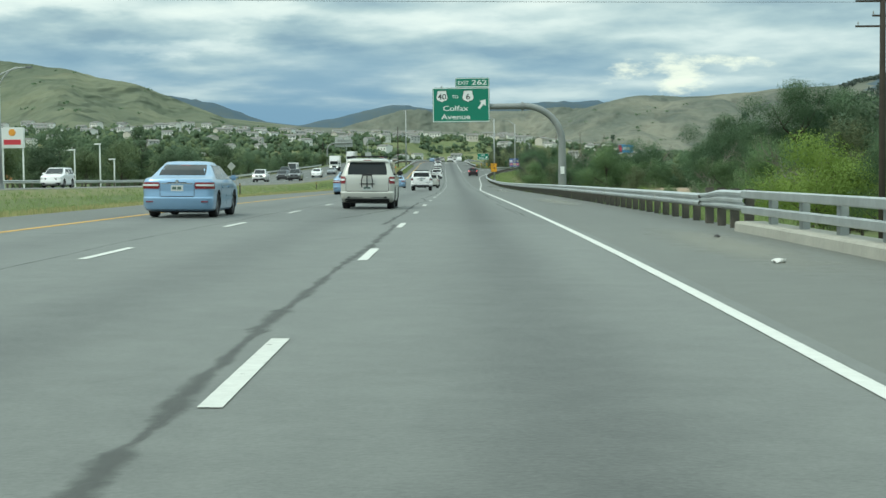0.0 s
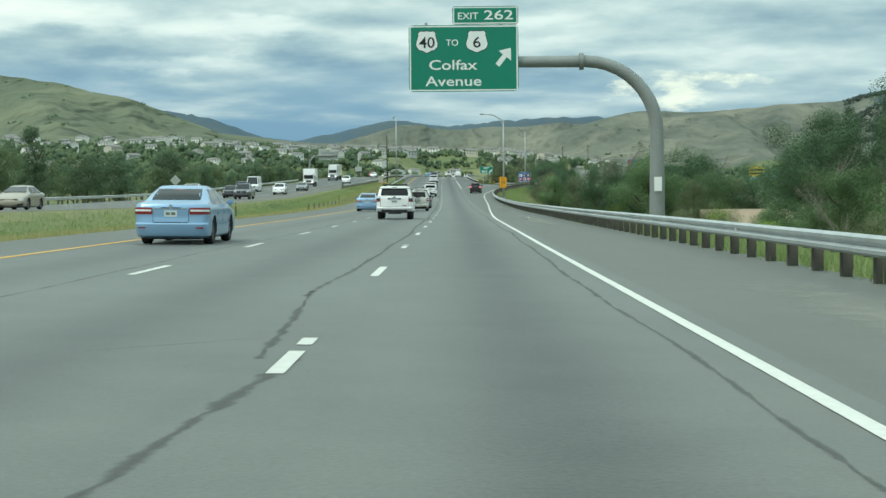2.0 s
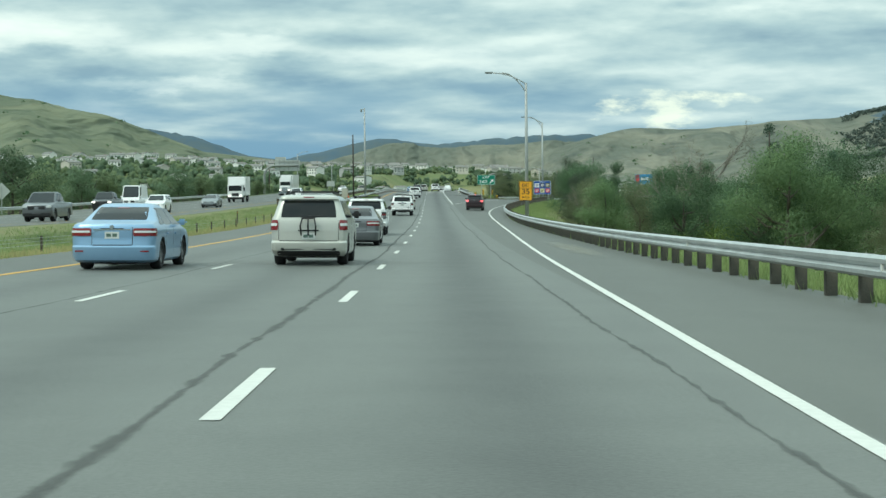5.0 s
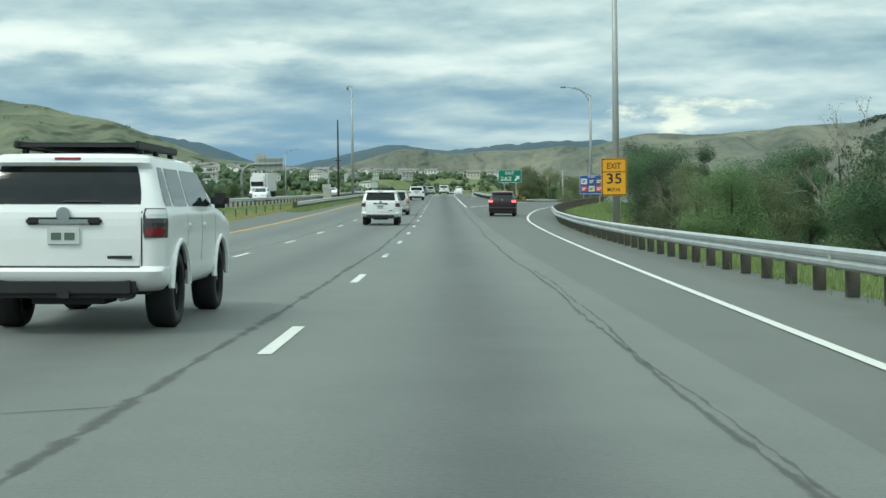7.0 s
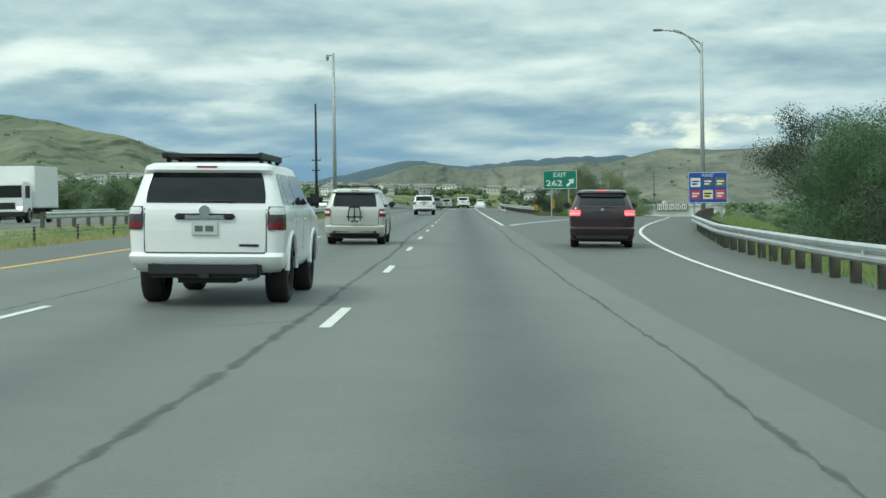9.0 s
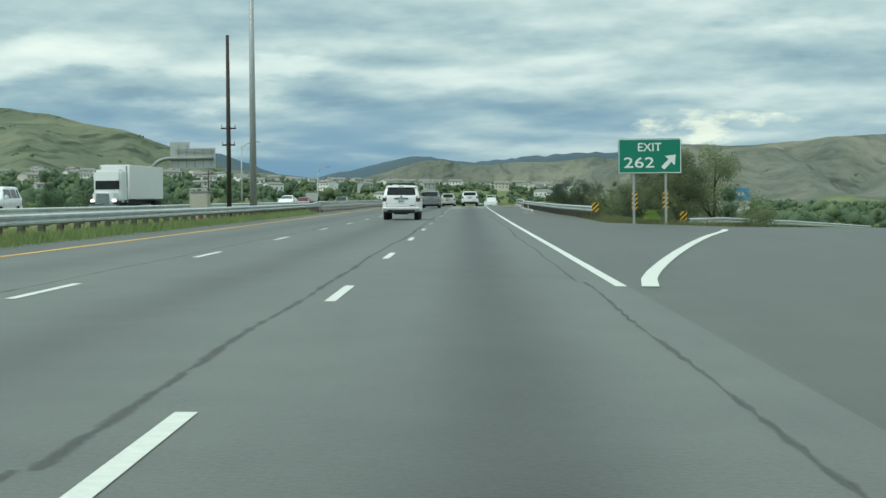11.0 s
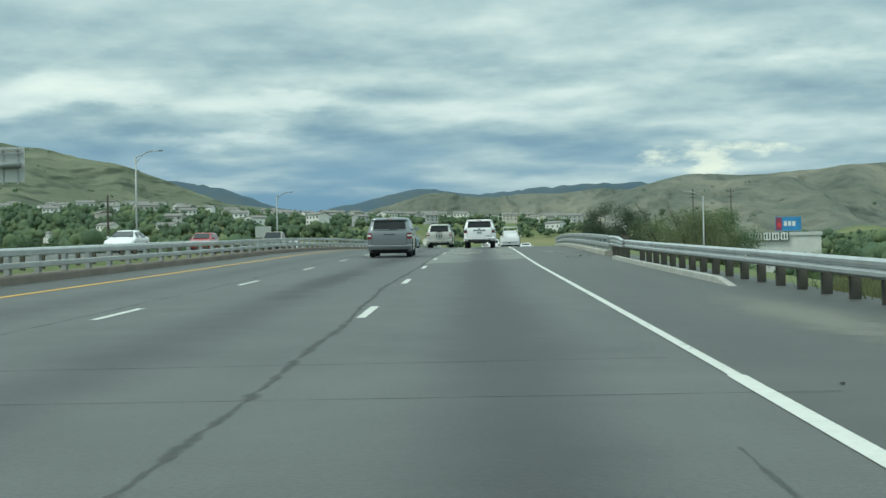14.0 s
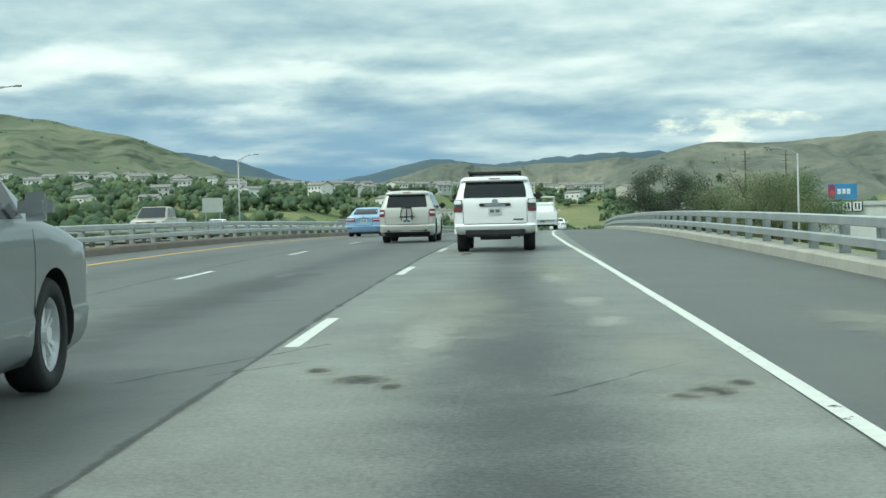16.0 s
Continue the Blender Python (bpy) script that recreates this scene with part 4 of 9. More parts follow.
# ------------------------------------------------------------ signs and poles
GREEN = mat("sign_green", (0.005, 0.20, 0.125), 0.45, var=0.10, scale=0.8)
BLUE = mat("sign_blue", (0.02, 0.09, 0.38), 0.45, var=0.1, scale=0.8)
AMBER = mat("sign_amber", (0.85, 0.40, 0.02), 0.45, var=0.08, scale=0.8)
SIGN_WHITE = mat("sign_white", (0.78, 0.80, 0.78), 0.45, var=0.06)
SIGN_BLACK = mat("sign_black", (0.015, 0.015, 0.017), 0.5, var=0.1)
SIGN_BACK = mat("bare_aluminium", (0.50, 0.52, 0.50), 0.5, 0.4, var=0.15, scale=0.7)
POLE_GREY = mat("pole_paint", (0.27, 0.29, 0.28), 0.55, 0.2, var=0.2, scale=0.8)
POLE_GALV = mat("pole_galvanised", (0.40, 0.42, 0.41), 0.55, 0.35, var=0.18, scale=0.6)
TIMBER = mat("pole_timber", (0.060, 0.048, 0.038), 0.9, var=0.4, scale=1.5, bump=0.4, bscale=20)


def ground_at(x, y):
    return float(land(np.array([float(x)]), np.array([float(y)]))[0])


def lettering(body, size, x, z, material, parent, y=-0.022, wide=None, name="lettering", label=""):
    """Words as flat raised letters on a face that looks to -y; x is their centre, z their foot."""
    cu = bpy.data.curves.new("lettering", 'FONT')
    cu.body = body
    cu.size = size / 0.72
    cu.extrude = 0.003
    cu.offset = 0.012 * size
    cu.resolution_u = 3
    ob = bpy.data.objects.new("lettering", cu)
    scene.collection.objects.link(ob)
    me = bpy.data.meshes.new_from_object(ob)
    bpy.data.objects.remove(ob)
    bpy.data.curves.remove(cu)
    n = len(me.vertices)
    co = np.empty(n * 3)
    me.vertices.foreach_get("co", co)
    co = co.reshape(-1, 3)
    w = co[:, 0].max() - co[:, 0].min()
    k = (wide / w) if wide else 1.0
    px = (co[:, 0] - co[:, 0].min() - w / 2) * k + x
    out = np.stack([px, y - co[:, 2], co[:, 1] + z], -1)
    me.vertices.foreach_set("co", out.ravel())
    me.materials.clear()
    me.materials.append(material)
    me.update()
    o = new(name, me)
    o.parent = parent
    if label:
        o["label"] = label
    return o


def plate_bm(x0, x1, z0, z1, y0, y1, r=0.06, n=4):
    """A flat plate with rounded corners."""
    bm = bmesh.new()
    pts = []
    for cx, cz, a0 in ((x1 - r, z1 - r, 0), (x0 + r, z1 - r, 90), (x0 + r, z0 + r, 180), (x1 - r, z0 + r, 270)):
        for k in range(n + 1):
            a = radians(a0 + 90 * k / n)
            pts.append((cx + r * math.cos(a), cz + r * math.sin(a)))
    fr = [bm.verts.new((x, y0, z)) for x, z in pts]
    bk = [bm.verts.new((x, y1, z)) for x, z in pts]
    bm.faces.new(fr[::-1]); bm.faces.new(bk)
    for i in range(len(pts)):
        j = (i + 1) % len(pts)
        bm.faces.new((fr[i], fr[j], bk[j], bk[i]))
    bmesh.ops.recalc_face_normals(bm, faces=bm.faces)
    return bm


def border(parent, x0, x1, z0, z1, t, material, y=-0.021, name="border"):
    bm = bmesh.new()
    for a in ((x0, x1, z0, z0 + t), (x0, x1, z1 - t, z1), (x0, x0 + t, z0 + t, z1 - t), (x1 - t, x1, z0 + t, z1 - t)):
        box(bm, a[0], a[1], y - 0.003, y, a[2], a[3])
    part(name, bm, material, parent)


def arrow_bm(x, z, size, angle, y=-0.022):
    """An arrow that points along angle, in degrees from +x."""
    s = size
    pts = [(-0.5, -0.11), (0.05, -0.11), (0.05, -0.36), (0.5, 0), (0.05, 0.36), (0.05, 0.11), (-0.5, 0.11)]
    a = radians(angle)
    bm = bmesh.new()
    q = [((px * math.cos(a) - pz * math.sin(a)) * s + x, (px * math.sin(a) + pz * math.cos(a)) * s + z) for px, pz in pts]
    f = bm.faces.new([bm.verts.new((px, y - 0.003, pz)) for px, pz in q])
    r = bmesh.ops.extrude_face_region(bm, geom=[f])
    bmesh.ops.translate(bm, verts=[v for v in r["geom"] if isinstance(v, bmesh.types.BMVert)], vec=(0, 0.003, 0))
    bmesh.ops.recalc_face_normals(bm, faces=bm.faces)
    return bm


def shield_bm(x, z, w, h, y=-0.021, grow=0.0):
    """The outline of a federal route shield."""
    half = [(0.0, 0.50), (0.16, 0.47), (0.30, 0.50), (0.40, 0.40), (0.38, 0.30), (0.44, 0.10), (0.49, -0.08), (0.46, -0.24), (0.34, -0.36), (0.18, -0.41), (0.0, -0.50)]
    pts = half + [(-a, b) for a, b in reversed(half[1:-1])]
    bm = bmesh.new()
    f = bm.faces.new([bm.verts.new((x + a * (w + grow), y - 0.002, z + b * (h + grow))) for a, b in pts])
    r = bmesh.ops.extrude_face_region(bm, geom=[f])
    bmesh.ops.translate(bm, verts=[v for v in r["geom"] if isinstance(v, bmesh.types.BMVert)], vec=(0, 0.002, 0))
    bmesh.ops.recalc_face_normals(bm, faces=bm.faces)
    return bm


def bent_arm(x_pole, x_end, z_arm, z_foot, bend, r0, r1):
    """A pole that bends over into a horizontal arm, as one tube."""
    sg = 1 if x_pole > x_end else -1
    pts, rad = [], []
    for k in range(5):
        f = k / 4
        pts.append((x_pole, 0, z_foot + (z_arm - bend - z_foot) * f)); rad.append(r0 + (r1 - r0) * 0.35 * f)
    for k in range(1, 11):
        a = radians(9 * k)
        pts.append((x_pole - sg * bend * (1 - math.cos(a)), 0, z_arm - bend + bend * math.sin(a))); rad.append(r0 + (r1 - r0) * (0.35 + 0.3 * k / 10))
    for k in range(1, 5):
        pts.append((x_pole - sg * bend + (x_end - (x_pole - sg * bend)) * k / 4, 0, z_arm)); rad.append(r0 + (r1 - r0) * (0.65 + 0.35 * k / 4))
    return tube(bmesh.new(), pts, rad, 20)


def gantry_exit():
    s = 123.2
    o = R(s, -0.30, -0.17)
    g = empty("sign_gantry", Matrix.Translation(o), "grey bent-tube gantry carrying a green exit sign over the lane", "overhead sign")
    zf = ground_at(o.x + 10.07, s) - o.z - 0.3
    part("mast", bent_arm(10.07, 0.2, 7.05, zf, 3.0, 0.34, 0.21), POLE_GREY, g, "curved steel mast", smooth=True)
    bm = tube(bmesh.new(), [(6.80, 0, 7.05), (6.98, 0, 7.05)], [0.36, 0.36], 20)
    part("flange", bm, POLE_GREY, g, "bolted flange")
    bm = bmesh.new()
    tube(bm, [(10.07, 0, zf), (10.07, 0, zf + 0.12)], [0.55, 0.55], 20)
    part("base_plate", bm, GALV_DULL, g)
    part("notice", boxbm(9.90, 10.22, -0.37, -0.34, 1.55, 2.15), SIGN_WHITE, g, "small white notice plate")
    for x in (0.35, 1.9, 3.5):
        part("bracket", boxbm(x - 0.06, x + 0.06, -0.34, -0.22, 5.9, 8.7), GALV_DULL, g)
    # the main panel
    x0, x1, z0, z1 = -0.38, 4.22, 5.80, 8.58
    face = part("sign_panel", plate_bm(x0, x1, z0, z1, -0.40, -0.35, 0.18), GREEN, g, "green exit direction panel")
    yb = -0.402
    border(face, x0 + 0.03, x1 - 0.03, z0 + 0.03, z1 - 0.03, 0.055, SIGN_WHITE, yb)
    for nm, x in (("40", 0.38), ("6", 2.48)):
        part("shield_edge", shield_bm(x, 7.88, 0.92, 0.92, yb, 0.05), SIGN_BLACK, face)
        sh = part("route_shield", shield_bm(x, 7.88, 0.92, 0.90, yb - 0.004), SIGN_WHITE, face, "white federal route shield")
        lettering(nm, 0.46, x, 7.64, SIGN_BLACK, face, yb - 0.010, 0.66 if nm == "40" else 0.32)
    lettering("TO", 0.27, 1.44, 7.72, SIGN_WHITE, face, yb - 0.003, 0.52)
    lettering("Colfax", 0.42, 1.48, 6.72, SIGN_WHITE, face, yb - 0.003, 2.02)
    lettering("Avenue", 0.42, 1.48, 6.04, SIGN_WHITE, face, yb - 0.003, 2.36)
    part("arrow", arrow_bm(3.62, 7.25, 0.92, 52, yb), SIGN_WHITE, face, "white slanting arrow")
    tx0, tx1, tz0, tz1 = 1.46, 4.22, 8.60, 9.36
    tab = part("exit_tab", plate_bm(tx0, tx1, tz0, tz1, -0.40, -0.35, 0.1), GREEN, g, "green exit number tab")
    border(tab, tx0 + 0.03, tx1 - 0.03, tz0 + 0.03, tz1 - 0.03, 0.045, SIGN_WHITE, yb)
    lettering("EXIT", 0.29, 2.12, 8.82, SIGN_WHITE, tab, yb - 0.003, 0.86)
    lettering("262", 0.40, 3.40, 8.80, SIGN_WHITE, tab, yb - 0.003, 1.22)


def gantry_far():
    """The sign for oncoming traffic, seen from behind."""
    s = 522.5
    o = R(s, -1.8, 0)
    g = empty("sign_gantry", Matrix.Translation(o), "grey bent-tube gantry with a sign seen from its bare back", "overhead sign")
    zf = ground_at(o.x - 39.4, s) - o.z - 0.3
    part("mast", bent_arm(-39.4, -30.9, 6.7, zf, 2.6, 0.33, 0.22), POLE_GREY, g, "curved steel mast", smooth=True)
    part("sign_panel", boxbm(-36.7, -30.7, 0.30, 0.36, 5.45, 8.05), SIGN_BACK, g, "bare aluminium sign back")
    part("exit_tab", boxbm(-36.7, -34.1, 0.30, 0.36, 8.07, 8.85), SIGN_BACK, g)
    for z in (7.55, 7.85):
        part("rail", boxbm(-36.0, -30.9, 0.14, 0.20, z - 0.05, z + 0.05), GALV_DULL, g)
    for k in range(5):
        x = -35.6 + k * 1.1
        part("bracket", boxbm(x - 0.06, x + 0.06, 0.20, 0.30, 5.3, 8.5 if k < 2 else 7.95), GALV_DULL, g)


def gore_sign():
    s = 392.0
    o = R(s, 9.85, 0)
    zg = ground_at(o.x, o.y)
    g = empty("exit_sign", Matrix.Translation((o.x, o.y, zg)), "green exit number sign on two steel posts in the gore", "road sign")
    b = o.z - zg
    x0, x1, z0, z1 = -1.42, 1.42, 2.27 + b, 3.84 + b
    face = part("sign_panel", plate_bm(x0, x1, z0, z1, -0.02, 0.02, 0.1), GREEN, g, "green panel")
    border(face, x0 + 0.02, x1 - 0.02, z0 + 0.02, z1 - 0.02, 0.03, SIGN_WHITE, -0.022)
    lettering("EXIT", 0.38, 0.0, z0 + 1.01, SIGN_WHITE, face, -0.024, 1.06)
    lettering("262", 0.48, -0.48, z0 + 0.27, SIGN_WHITE, face, -0.024, 1.36)
    part("arrow", arrow_bm(0.87, z0 + 0.54, 0.84, 46, -0.022), SIGN_WHITE, face, "white slanting arrow")
    for x in (-0.72, 0.72):
        part("post", boxbm(x - 0.05, x + 0.05, 0.03, 0.13, -0.4, z1 - 0.05), POLE_GALV, g, "steel post")
        part("bolt_plate", boxbm(x - 0.09, x + 0.09, 0.0, 0.16, 0.05, 0.11), GALV_DULL, g)


def exit_speed_sign():
    s = 267.3
    x = 8.47
    o = R(s, x, 0)
    zg = ground_at(o.x, o.y)
    h = 10.9
    lamp_post("street_lamp", o.x, o.y, h + o.z - zg, -2.6, 0.9, "tall grey steel lamp post beside the guard rail")
    b = o.z - zg
    g = empty("exit_speed_sign", Matrix.Translation((o.x, o.y - 0.16, o.z)), "amber exit speed sign strapped to a lamp post", "road sign")
    x0, x1, z0, z1 = -0.62, 0.42, 1.60, 3.12
    face = part("sign_panel", plate_bm(x0, x1, z0, z1, -0.02, 0.02, 0.06), AMBER, g, "amber panel")
    border(face, x0 + 0.02, x1 - 0.02, z0 + 0.02, z1 - 0.02, 0.035, SIGN_BLACK, -0.022)
    xc = (x0 + x1) / 2
    part("divider", boxbm(x0 + 0.05, x1 - 0.05, -0.024, -0.021, z1 - 0.57, z1 - 0.54), SIGN_BLACK, face)
    lettering("EXIT", 0.25, xc, z1 - 0.43, SIGN_BLACK, face, -0.024, 0.56)
    lettering("35", 0.42, xc, z0 + 0.50, SIGN_BLACK, face, -0.024, 0.60)
    lettering("M.P.H.", 0.16, xc, z0 + 0.18, SIGN_BLACK, face, -0.024, 0.54)
    for z in (z0 + 0.4, z1 - 0.4):
        part("strap", boxbm(-0.17, 0.17, 0.02, 0.06, z - 0.03, z + 0.03), GALV_DULL, g)


def lamp_post(name, x, y, h, arm, rise, label, zg=None, r=0.16, double=False):
    """A tapered lamp post with a slender truss arm towards arm metres in x."""
    zg = ground_at(x, y) if zg is None else zg
    g = empty(name, Matrix.Translation((x, y, zg)), label, "lamp post", "street lamps")
    part("pole", tube(bmesh.new(), [(0, 0, -0.3), (0, 0, h * 0.5), (0, 0, h)], [r, r * 0.8, r * 0.6], 16), POLE_GALV, g, smooth=True)
    part("base", tube(bmesh.new(), [(0, 0, -0.3), (0, 0, 0.35)], [r * 1.6, r * 1.5], 12), GALV_DULL, g)
    for z0, k in ((-0.1, 1.0), (-0.75, 0.72)):
        pts = [(arm * f * k, 0, h + z0 + (rise + (0.1 if z0 < -0.5 else 0) + (0.55 if z0 < -0.5 else 0)) * (1 - (1 - f) ** 2)) for f in np.linspace(0, 1, 8)]
        part("arm", tube(bmesh.new(), pts, [0.045] * 8, 8), POLE_GALV, g, smooth=True)
    bm = boxbm(min(arm, arm * 1.25), max(arm, arm * 1.25), -0.13, 0.13, h + rise - 0.16, h + rise - 0.02, bevel=0.05)
    part("lamp_head", bm, POLE_GREY, g, "cobra-head luminaire")
    return g


def utility_pole(x, y, top, arms, label, thick=0.17):
    zg = ground_at(x, y)
    g = empty("utility_pole", Matrix.Translation((x, y, zg)), label, "utility pole", "utility poles")
    h = top - zg
    part("pole", tube(bmesh.new(), [(0, 0, -0.4), (0, 0, h * 0.5), (0, 0, h)], [thick, thick * 0.85, thick * 0.65], 12), TIMBER, g, smooth=True)
    for z, w in arms:
        part("crossarm", boxbm(-w / 2, w / 2, -0.04, 0.04, h - z - 0.045, h - z + 0.045), TIMBER, g)
        for k in (-0.45, 0.45):
            part("insulator", tube(bmesh.new(), [(k * w, 0, h - z + 0.07), (k * w, 0, h - z + 0.22)], [0.04, 0.03], 8), GALV_DULL, g)
    return g


def food_sign():
    s = 355.0
    o = R(s, 16.15, 0)
    zg = ground_at(o.x, o.y)
    g = empty("services_sign", Matrix.Translation((o.x, o.y, zg)), "blue motorist services sign with six small plates", "road sign")
    b = o.z - zg
    x0, x1, z0, z1 = -1.16, 1.16, 1.07 + b, 2.93 + b
    face = part("sign_panel", plate_bm(x0, x1, z0, z1, -0.02, 0.02, 0.1), BLUE, g, "blue panel")
    border(face, x0 + 0.02, x1 - 0.02, z0 + 0.02, z1 - 0.02, 0.03, SIGN_WHITE, -0.022)
    lettering("FOOD", 0.17, 0, z1 - 0.28, SIGN_WHITE, face, -0.024)
    cols = [(0.80, 0.82, 0.80), (0.10, 0.10, 0.12), (0.20, 0.17, 0.05), (0.55, 0.05, 0.06), (0.80, 0.74, 0.40), (0.70, 0.10, 0.10)]
    for k, c in enumerate(cols):
        cx = -0.73 + 0.73 * (k % 3)
        cz = z1 - 0.62 - 0.72 * (k // 3)
        m = mat("service_plate_%d" % k, c, 0.5, var=0.1)
        pl = part("service_plate", boxbm(cx - 0.29, cx + 0.29, -0.028, -0.021, cz - 0.27, cz + 0.27), m, face)
        dark = sum(c) > 1.2
        for j in range(2):
            part("bar", boxbm(cx - 0.21, cx + 0.21 - 0.12 * j, -0.031, -0.028, cz + 0.02 - 0.16 * j, cz + 0.11 - 0.16 * j), SIGN_BLACK if dark else SIGN_WHITE, pl)
    for x in (-0.8, 0.8):
        part("post", boxbm(x - 0.05, x + 0.05, 0.03, 0.13, -0.4, z1 - 0.05), POLE_GALV, g)


def diamond_sign():
    o = R(300, -42.4, 0)
    zg = ground_at(o.x, o.y)
    g = empty("warning_sign", Matrix.Translation((o.x, o.y, zg)), "diamond warning sign seen from its bare back", "road sign")
    c = 2.28 + o.z - zg
    bm = plate_bm(-0.61, 0.61, -0.61, 0.61, -0.02, 0.02, 0.06)
    bmesh.ops.rotate(bm, verts=bm.verts, cent=(0, 0, 0), matrix=Matrix.Rotation(radians(45), 3, 'Y'))
    bmesh.ops.translate(bm, verts=bm.verts, vec=(0, 0, c))
    part("sign_panel", bm, SIGN_BACK, g)
    part("post", boxbm(-0.04, 0.04, -0.10, -0.02, -0.4, c + 0.5), POLE_GALV, g)


gantry_exit()
gantry_far()
gore_sign()
exit_speed_sign()
food_sign()
diamond_sign()
marker_panel("hazard_marker", 394.5, 9.43, 0.5, 0.27, 0.85, 0, "yellow and black striped marker on the exit sign's post")
marker_panel("hazard_marker", 394.5, 10.87, 0.5, 0.27, 0.85, 0, "yellow and black striped marker on the exit sign's post")
marker_panel("hazard_marker", 405.2, 8.50, 0.30, 0.36, 0.50, 1, "yellow and black striped marker at a guard rail's end")
marker_panel("hazard_marker", 393.8, 11.60, -0.05, 0.33, 0.45, 1, "yellow and black striped marker at the ramp rail's end")
o = R(359.0, 16.5)
lamp_post("street_lamp", o.x, o.y, 11.0 + o.z - ground_at(o.x, o.y), -2.4, 0.9, "tall grey lamp post beside the services sign")
o = R(408.2, -10.35)
g = empty("camera_mast", Matrix.Translation((o.x, o.y, ground_at(o.x, o.y))), "tall tapered grey steel mast in the median", "mast")
part("pole", tube(bmesh.new(), [(0, 0, -0.3), (0, 0, 7.4), (0, 0, 15.3)], [0.21, 0.16, 0.11], 16), POLE_GALV, g, smooth=True)
part("camera_arm", tube(bmesh.new(), [(0, 0, 15.1), (-0.55, 0, 15.15)], [0.05, 0.05], 8), POLE_GALV, g)
part("camera_dome", tube(bmesh.new(), [(-0.55, 0, 15.15), (-0.55, 0, 14.9), (-0.55, 0, 14.6)], [0.12, 0.16, 0.08], 12), POLE_GREY, g)
o = R(414.5, -12.7)
utility_pole(o.x, o.y, o.z + 10.9, [(5.6, 0.9), (6.6, 0.8)], "dark timber pole with short crossarms in the median", 0.15)
o = R(412.4, -14.1)
g = empty("utility_cabinet", Matrix.Translation((o.x, o.y, ground_at(o.x, o.y))), "beige steel utility cabinet in the median", "cabinet")
part("body", boxbm(-0.55, 0.55, -0.4, 0.4, -0.05, 1.75, bevel=0.03), mat("cabinet_beige", (0.47, 0.45, 0.38), 0.6, var=0.15), g)
part("door", boxbm(-0.48, 0.48, -0.43, -0.40, 0.15, 1.65, bevel=0.01), mat("cabinet_beige", (0.47, 0.45, 0.38)), g)
part("roof", boxbm(-0.6, 0.6, -0.45, 0.45, 1.75, 1.81, bevel=0.015), GALV_DULL, g)
o = R(407, -13.2)
g = empty("traffic_cone", Matrix.Translation((o.x, o.y, ground_at(o.x, o.y))), "orange traffic cone by the utility cabinet", "traffic cone")
part("cone", tube(bmesh.new(), [(0, 0, 0.03), (0, 0, 0.72)], [0.16, 0.035], 14), mat("cone_orange", (0.85, 0.10, 0.03), 0.5), g)
part("foot", boxbm(-0.2, 0.2, -0.2, 0.2, 0, 0.035), STRIPE_K, g)
for s, u, top, arm in ((588, -41.9, 11.6, 2.6), (690, -46, 12, 2.4), (640, 28.5, 8.0, -3.0)):
    o = R(s, u)
    zg = ground_at(o.x, o.y)
    lamp_post("street_lamp", o.x, o.y, o.z + top - zg, arm, 0.8, "tall grey street lamp beyond the carriageway", zg)
for s, u, top in ((623, -56, 9.0), (821, 36.5, 20), (856, 49, 22)):
    o = R(s, u)
    utility_pole(o.x, o.y, o.z + top, [(0.9, 2.4), (2.4, 2.0)], "dark timber utility pole among trees", 0.2)
o = R(73, 21.6)
utility_pole(o.x, o.y, o.z + 15.5, [(1.0, 2.4), (6.1, 2.6), (6.8, 1.0), (7.3, 2.6)], "tall brown timber power pole beside the road", 0.18)
o = R(660, -42)
g = empty("small_sign", Matrix.Translation((o.x, o.y, ground_at(o.x, o.y))), "small white sign seen from behind", "road sign")
part("sign_panel", boxbm(-1.3, 1.3, -0.03, 0.03, o.z + 3.6 - ground_at(o.x, o.y), o.z + 5.4 - ground_at(o.x, o.y)), SIGN_BACK, g)
for x in (-0.9, 0.9):
    part("post", boxbm(x - 0.05, x + 0.05, 0.03, 0.13, -0.4, o.z + 5.2 - ground_at(o.x, o.y)), POLE_GALV, g)

# overhead power lines across the road
WIRE = mat("wire", (0.10, 0.11, 0.12), 0.6, 0.3)
for k, (y, zl, zr, sag) in enumerate(((128, 26.5, 27.0, 2.2), (130, 24.6, 25.2, 2.2), (110, 15.4, 16.6, 1.0), (112, 16.5, 18.1, 1.0), (150, 22.5, 19.0, 1.2), (150.6, 21.0, 18.0, 1.0))):
    pts = [(-120 + 240 * f, y + 6 * f, zl + (zr - zl) * f - sag * 4 * f * (1 - f)) for f in np.linspace(0, 1, 25)]
    w = part("power_line", tube(bmesh.new(), pts, [0.021] * 25, 5), WIRE)
    tagged(w, "thin dark overhead power line", "power line", "overhead power lines")


